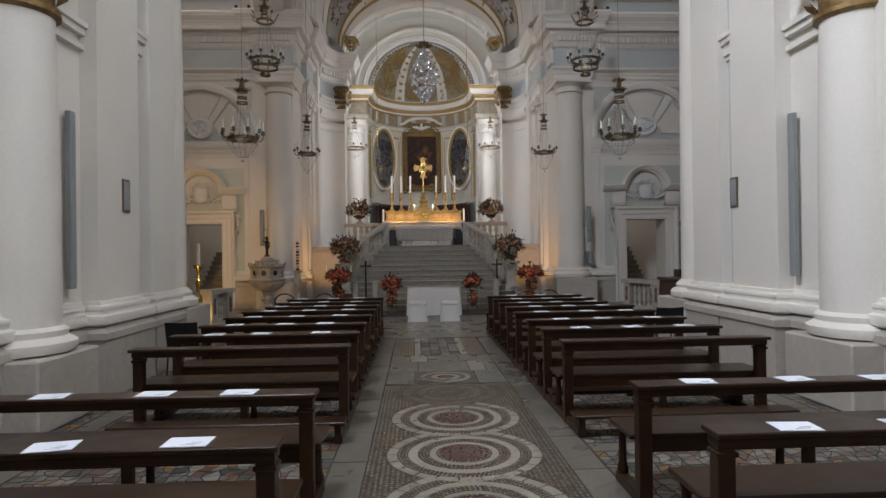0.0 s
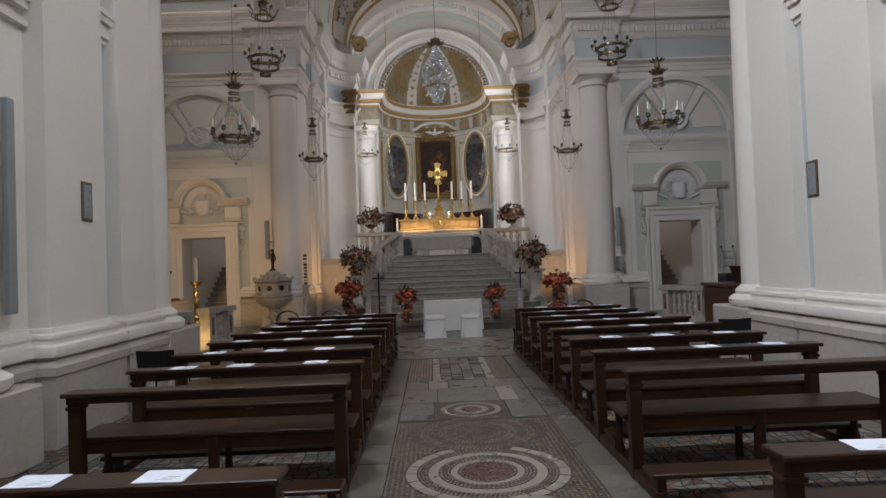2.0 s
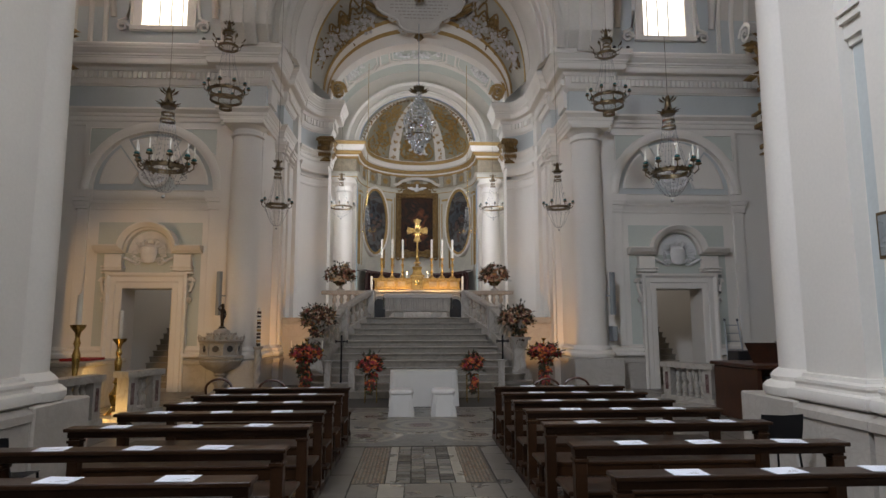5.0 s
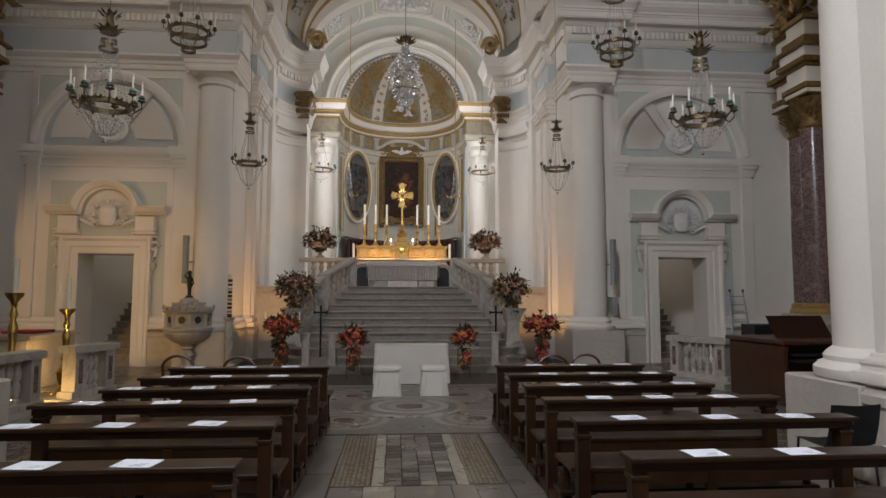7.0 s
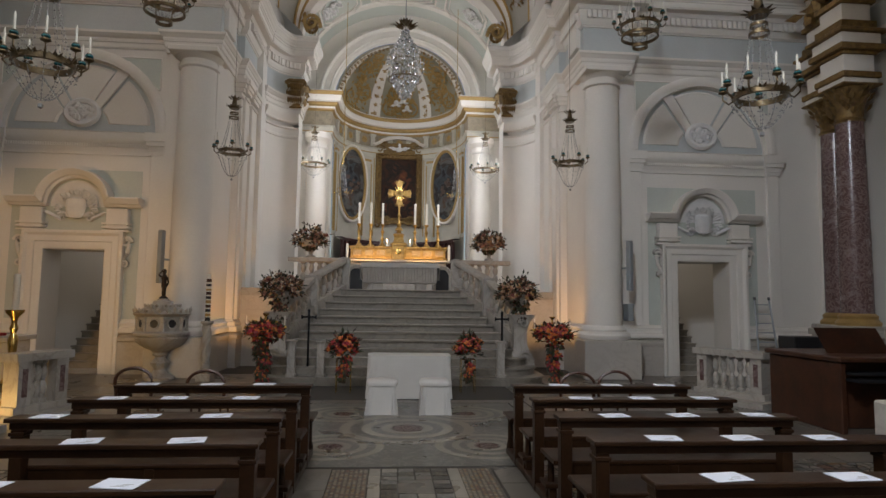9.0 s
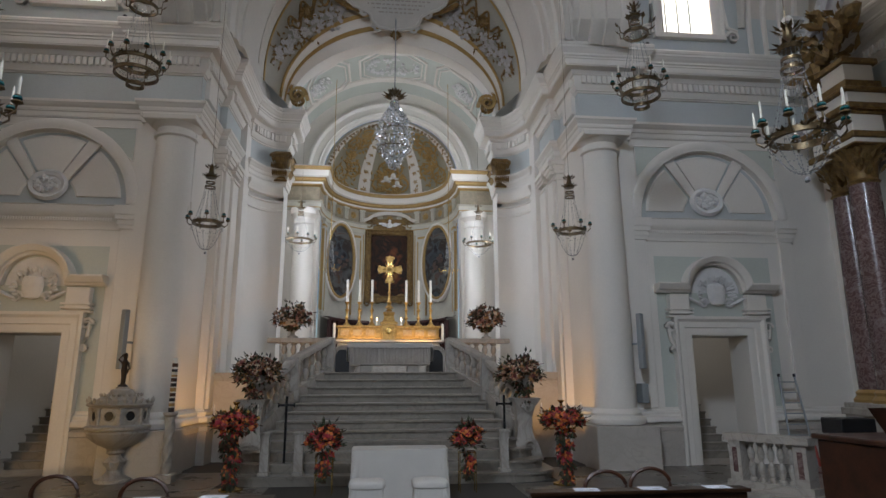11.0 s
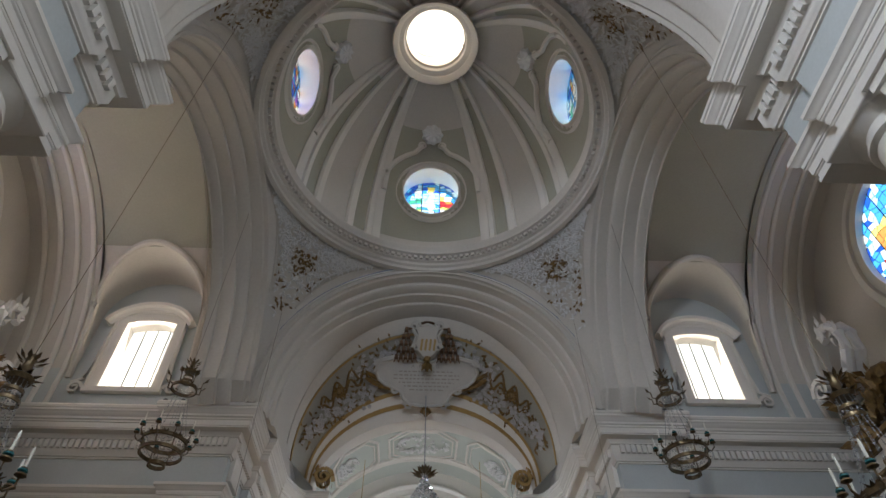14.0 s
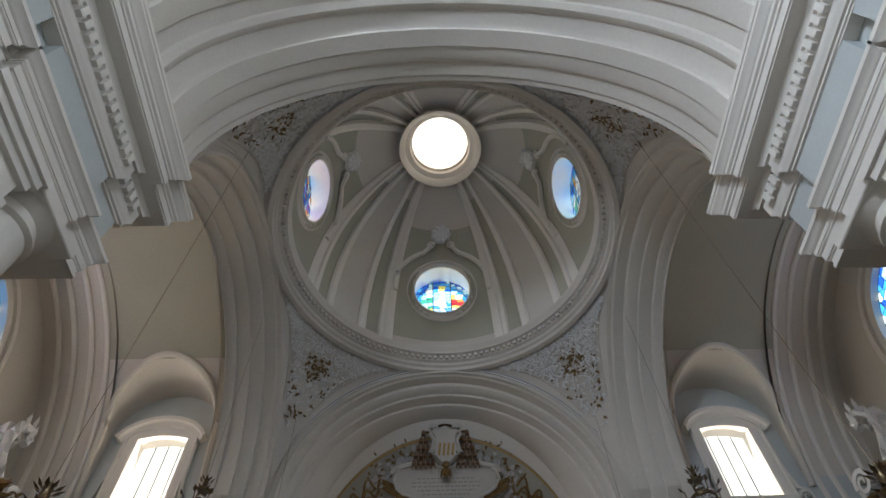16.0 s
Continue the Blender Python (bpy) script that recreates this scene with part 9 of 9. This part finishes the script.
# linked circles
slab(-0.81, 0.81, -5.5, 9.08, MOSAIC2, -0.004, "mosaic_bed")
cy = -2.6
LIGHTSTONE = veined("cream_floor_marble", (0.32, 0.288, 0.23), (0.20, 0.177, 0.14), 0.3, 3.0, 0.05, random=0.1)
while cy < 8.6:
    R = 0.60
    annulus(0, cy, 0, 0.20, PORPHYRY)
    annulus(0, cy, 0.205, 0.235, MOSAIC)
    annulus(0, cy, 0.24, 0.295, LIGHTSTONE)
    annulus(0, cy, 0.30, 0.39, MOSAIC)
    annulus(0, cy, 0.395, 0.475, LIGHTSTONE)
    annulus(0, cy, 0.48, 0.565, MOSAIC)
    # the band that winds from circle to circle, in single stones
    n = 22
    for k in range(n):
        a0, a1 = 2 * math.pi * k / n + 0.012, 2 * math.pi * (k + 1) / n - 0.012
        am = 0.5 * (a0 + a1)
        if abs(math.sin(am)) > 0.93 and math.sin(am) > 0:
            continue
        bm = B()
        q = [(r * math.cos(a), cy + r * math.sin(a)) for r, a in ((0.57, a0), (0.655, a0), (0.655, am), (0.655, a1), (0.57, a1), (0.57, am))]
        bm.faces.new([bm.verts.new((x, y, 0.0005 + 0.001 * (k % 2))) for x, y in q])
        part("band_stone", bm, LIGHTSTONE, floor, smooth=0)
    for s in (-1, 1):
        slab(*sorted((s * 0.70, s * 0.80)), cy - 0.5, cy + 0.5, MOSAIC, -0.002, "mosaic_strip")
    cy += 1.12
# small pale stones set in the dark bands and in the ground between the circles
tv, tf = [], []
tr = random.Random(63)


def tessera(x, y, r, a, n=4):
    b = len(tv)
    tv.extend((x + r * math.cos(a + 2 * math.pi * k / n), y + r * math.sin(a + 2 * math.pi * k / n), 0.0022) for k in range(n))
    tf.append(tuple(range(b, b + n)))


centres = [-2.6 + 1.12 * k for k in range(11)]
for cy in centres:
    if cy < 0.5:
        continue
    for r0, r1, rows_ in ((0.205, 0.235, 1), (0.30, 0.39, 3), (0.48, 0.565, 3)):
        for j in range(rows_):
            q = r0 + (r1 - r0) * (j + 0.5) / rows_
            m = int(2 * math.pi * q / 0.036)
            for k in range(m):
                a = 2 * math.pi * (k + 0.5 * (j % 2)) / m
                tessera(q * math.cos(a), cy + q * math.sin(a), 0.0125, a + tr.uniform(-0.2, 0.2), 3 if j == 1 else 4)
for i in range(40):
    for j in range(240):
        x, y = -0.79 + 0.0405 * i, -0.4 + 0.0405 * j
        if y > 9.0 or min(math.hypot(x, y - cy) for cy in centres) < 0.672:
            continue
        tessera(x, y, 0.0145, tr.uniform(0, 6.28), 3 if (i + j) % 2 else 4)
for x0, n in ((-0.785, 8), (0.475, 7)):
    for i in range(n):
        for j in range(44):
            tessera(x0 + 0.045 * i, 11.345 + 0.045 * j, 0.021, 0.0 if (i + j) % 2 else 0.785, 4)
me = bpy.data.meshes.new("mosaic_stones")
me.from_pydata(tv, [], tf)
me.materials.append(islands("mosaic_stone", [(0.36, 0.31, 0.23), (0.30, 0.27, 0.22), (0.34, 0.20, 0.07), (0.40, 0.36, 0.28), (0.22, 0.09, 0.06), (0.33, 0.29, 0.21)], 0.35))
ob = new("mosaic_stones", me)
tagged(ob, "tiny pale and ochre stones of the mosaic aisle", "floor", kind="stuff")
# cross band with a small disc
slab(-0.80, -0.42, 9.15, 9.95, DARKSLAB)
slab(0.42, 0.80, 9.15, 9.95, DARKSLAB)
slab(-0.42, 0.42, 9.15, 9.95, MOSAIC2, -0.003, "mosaic_bed")
for r0, r1, m in ((0, 0.12, PORPHYRY), (0.125, 0.2, LIGHTSTONE), (0.205, 0.27, MOSAIC), (0.275, 0.34, LIGHTSTONE), (0.345, 0.4, MOSAIC)):
    annulus(0, 9.55, r0, r1, m)
for x0, x1, m in ((-0.8, -0.38, SLAB), (-0.38, 0.38, DARKSLAB), (0.38, 0.62, LIGHTSTONE), (0.62, 0.8, SLAB)):
    slab(x0, x1, 9.95, 10.75, m)
x = -0.8
for w in (0.3, 0.28, 0.5, 0.22, 0.3):
    slab(x, x + w, 10.75, 11.3, SLAB if w != 0.28 else LIGHTSTONE)
    x += w
# strips of fine mosaic, pale borders and a ladder of small slabs
for x0, x1 in ((-0.80, -0.44), (0.46, 0.80)):
    slab(x0, x1, 11.32, 13.34, MOSAIC2, -0.003, "mosaic_bed")
for x0, x1 in ((-0.44, -0.32), (0.34, 0.46)):
    y = 11.32
    while y < 13.3:
        ln = rng.uniform(0.3, 0.6)
        slab(x0, x1, y, min(13.34, y + ln), LIGHTSTONE)
        y += ln
for i in range(4):
    for j in range(15):
        x, y = -0.32 + 0.165 * i, 11.32 + 0.1347 * j
        if i in (1, 2) and 9 <= j <= 11:
            continue
        slab(x, x + 0.165, y, y + 0.1347, rng.choice((DARKSLAB, DARKSLAB, MOSAIC)) if (i + j) % 2 else rng.choice((SLAB, LIGHTSTONE, SLAB, MOSAIC2)), 0.0, "floor_tile", 0.008)
slab(-0.155, 0.175, 12.532, 12.936, SLAB)
# broad panel of interlaced rings before the steps
slab(-1.75, 1.75, 13.42, 17.3, DARKSLAB, -0.004, "mosaic_bed")
for cx, cy, k in ((0, 15.3, 1.15), (-0.92, 14.3, 0.8), (0.92, 14.3, 0.8), (-0.92, 16.35, 0.8), (0.92, 16.35, 0.8)):
    for r0, r1, m in ((0, 0.18, PORPHYRY), (0.2, 0.30, LIGHTSTONE), (0.42, 0.53, LIGHTSTONE), (0.66, 0.78, LIGHTSTONE)):
        annulus(cx, cy, r0 * k, r1 * k, m, 0.0 if k > 1 else -0.001)
for s in (-1, 1):
    for y0 in (13.42, 14.4, 15.4, 16.4):
        slab(*sorted((s * 1.77, s * 2.05)), y0, y0 + 0.97, SLAB)
for k in range(6):
    slab(-2.05 + 0.683 * k, -2.05 + 0.683 * (k + 1), 17.32, 17.6, SLAB)
# light strips between the fields under the pews
for s in (-1, 1):
    for y in (3.4, 6.3, 10.4):
        x = 1.1
        while x < 4.1:
            w = rng.uniform(0.5, 0.8)
            slab(*sorted((s * x, s * min(4.12, x + w))), y, y + 0.22, SLAB)
            x += w
    y = -5.5
    while y < 13.0:
        ln = rng.uniform(0.5, 0.9)
        slab(*sorted((s * 3.55, s * 3.8)), y, min(13.3, y + ln), SLAB)
        y += ln
# transept paving
for s in (-1, 1):
    for i in range(9):
        y = 13.42
        while y < 19.2:
            ln = rng.uniform(0.5, 1.0)
            slab(*sorted((s * (2.07 + 0.9 * i), s * (2.07 + 0.9 * (i + 1)))), y, min(19.25, y + ln), SLAB if rng.random() < 0.8 else DARKSLAB, 0.0)
            y += ln
    for i in range(8):
        x0 = 3.0 + 0.95 * i
        slab(*sorted((s * x0, s * (x0 + 0.95))), 19.25, 21.2, SLAB)

# broken pieces under the pews: odd-shaped, set side by side
verts, faces = [], []
r = random.Random(7)
STEPX = 0.092


def field(x0, x1, y0, y1):
    nx, ny = int((x1 - x0) / STEPX), int((y1 - y0) / STEPX)
    pts = {(i, j): (x0 + (x1 - x0) * i / nx + (r.uniform(-0.038, 0.038) if 0 < i < nx else 0), y0 + (y1 - y0) * j / ny + (r.uniform(-0.038, 0.038) if 0 < j < ny else 0)) for i in range(nx + 1) for j in range(ny + 1)}
    for i in range(nx):
        for j in range(ny):
            q = [pts[i, j], pts[i + 1, j], pts[i + 1, j + 1], pts[i, j + 1]]
            if r.random() < 0.3:
                tris = [[q[0], q[1], q[2]], [q[0], q[2], q[3]]]
            else:
                tris = [q]
            for t in tris:
                cx, cy = sum(p[0] for p in t) / len(t), sum(p[1] for p in t) / len(t)
                z = r.uniform(-0.002, 0.001)
                b = len(verts)
                k = 0.87 if len(t) == 4 else 0.82
                verts.extend((cx + (p[0] - cx) * k, cy + (p[1] - cy) * k, z) for p in t)
                faces.append(tuple(range(b, b + len(t))))


for s in (-1, 1):
    for a, b in ((1.1, 3.54), (3.81, 5.0)):
        for y0, y1 in ((-5.5, 3.39), (3.63, 6.29), (6.53, 10.39), (10.63, 13.4)):
            x0, x1 = sorted((s * a, s * b))
            field(x0, x1, y0, y1)
me = bpy.data.meshes.new("floor_pieces")
me.from_pydata(verts, [], faces)
me.materials.append(PIECES)
ob = new("floor_pieces", me)
tagged(ob, "broken pieces of coloured marble set in mortar", "floor", kind="stuff")
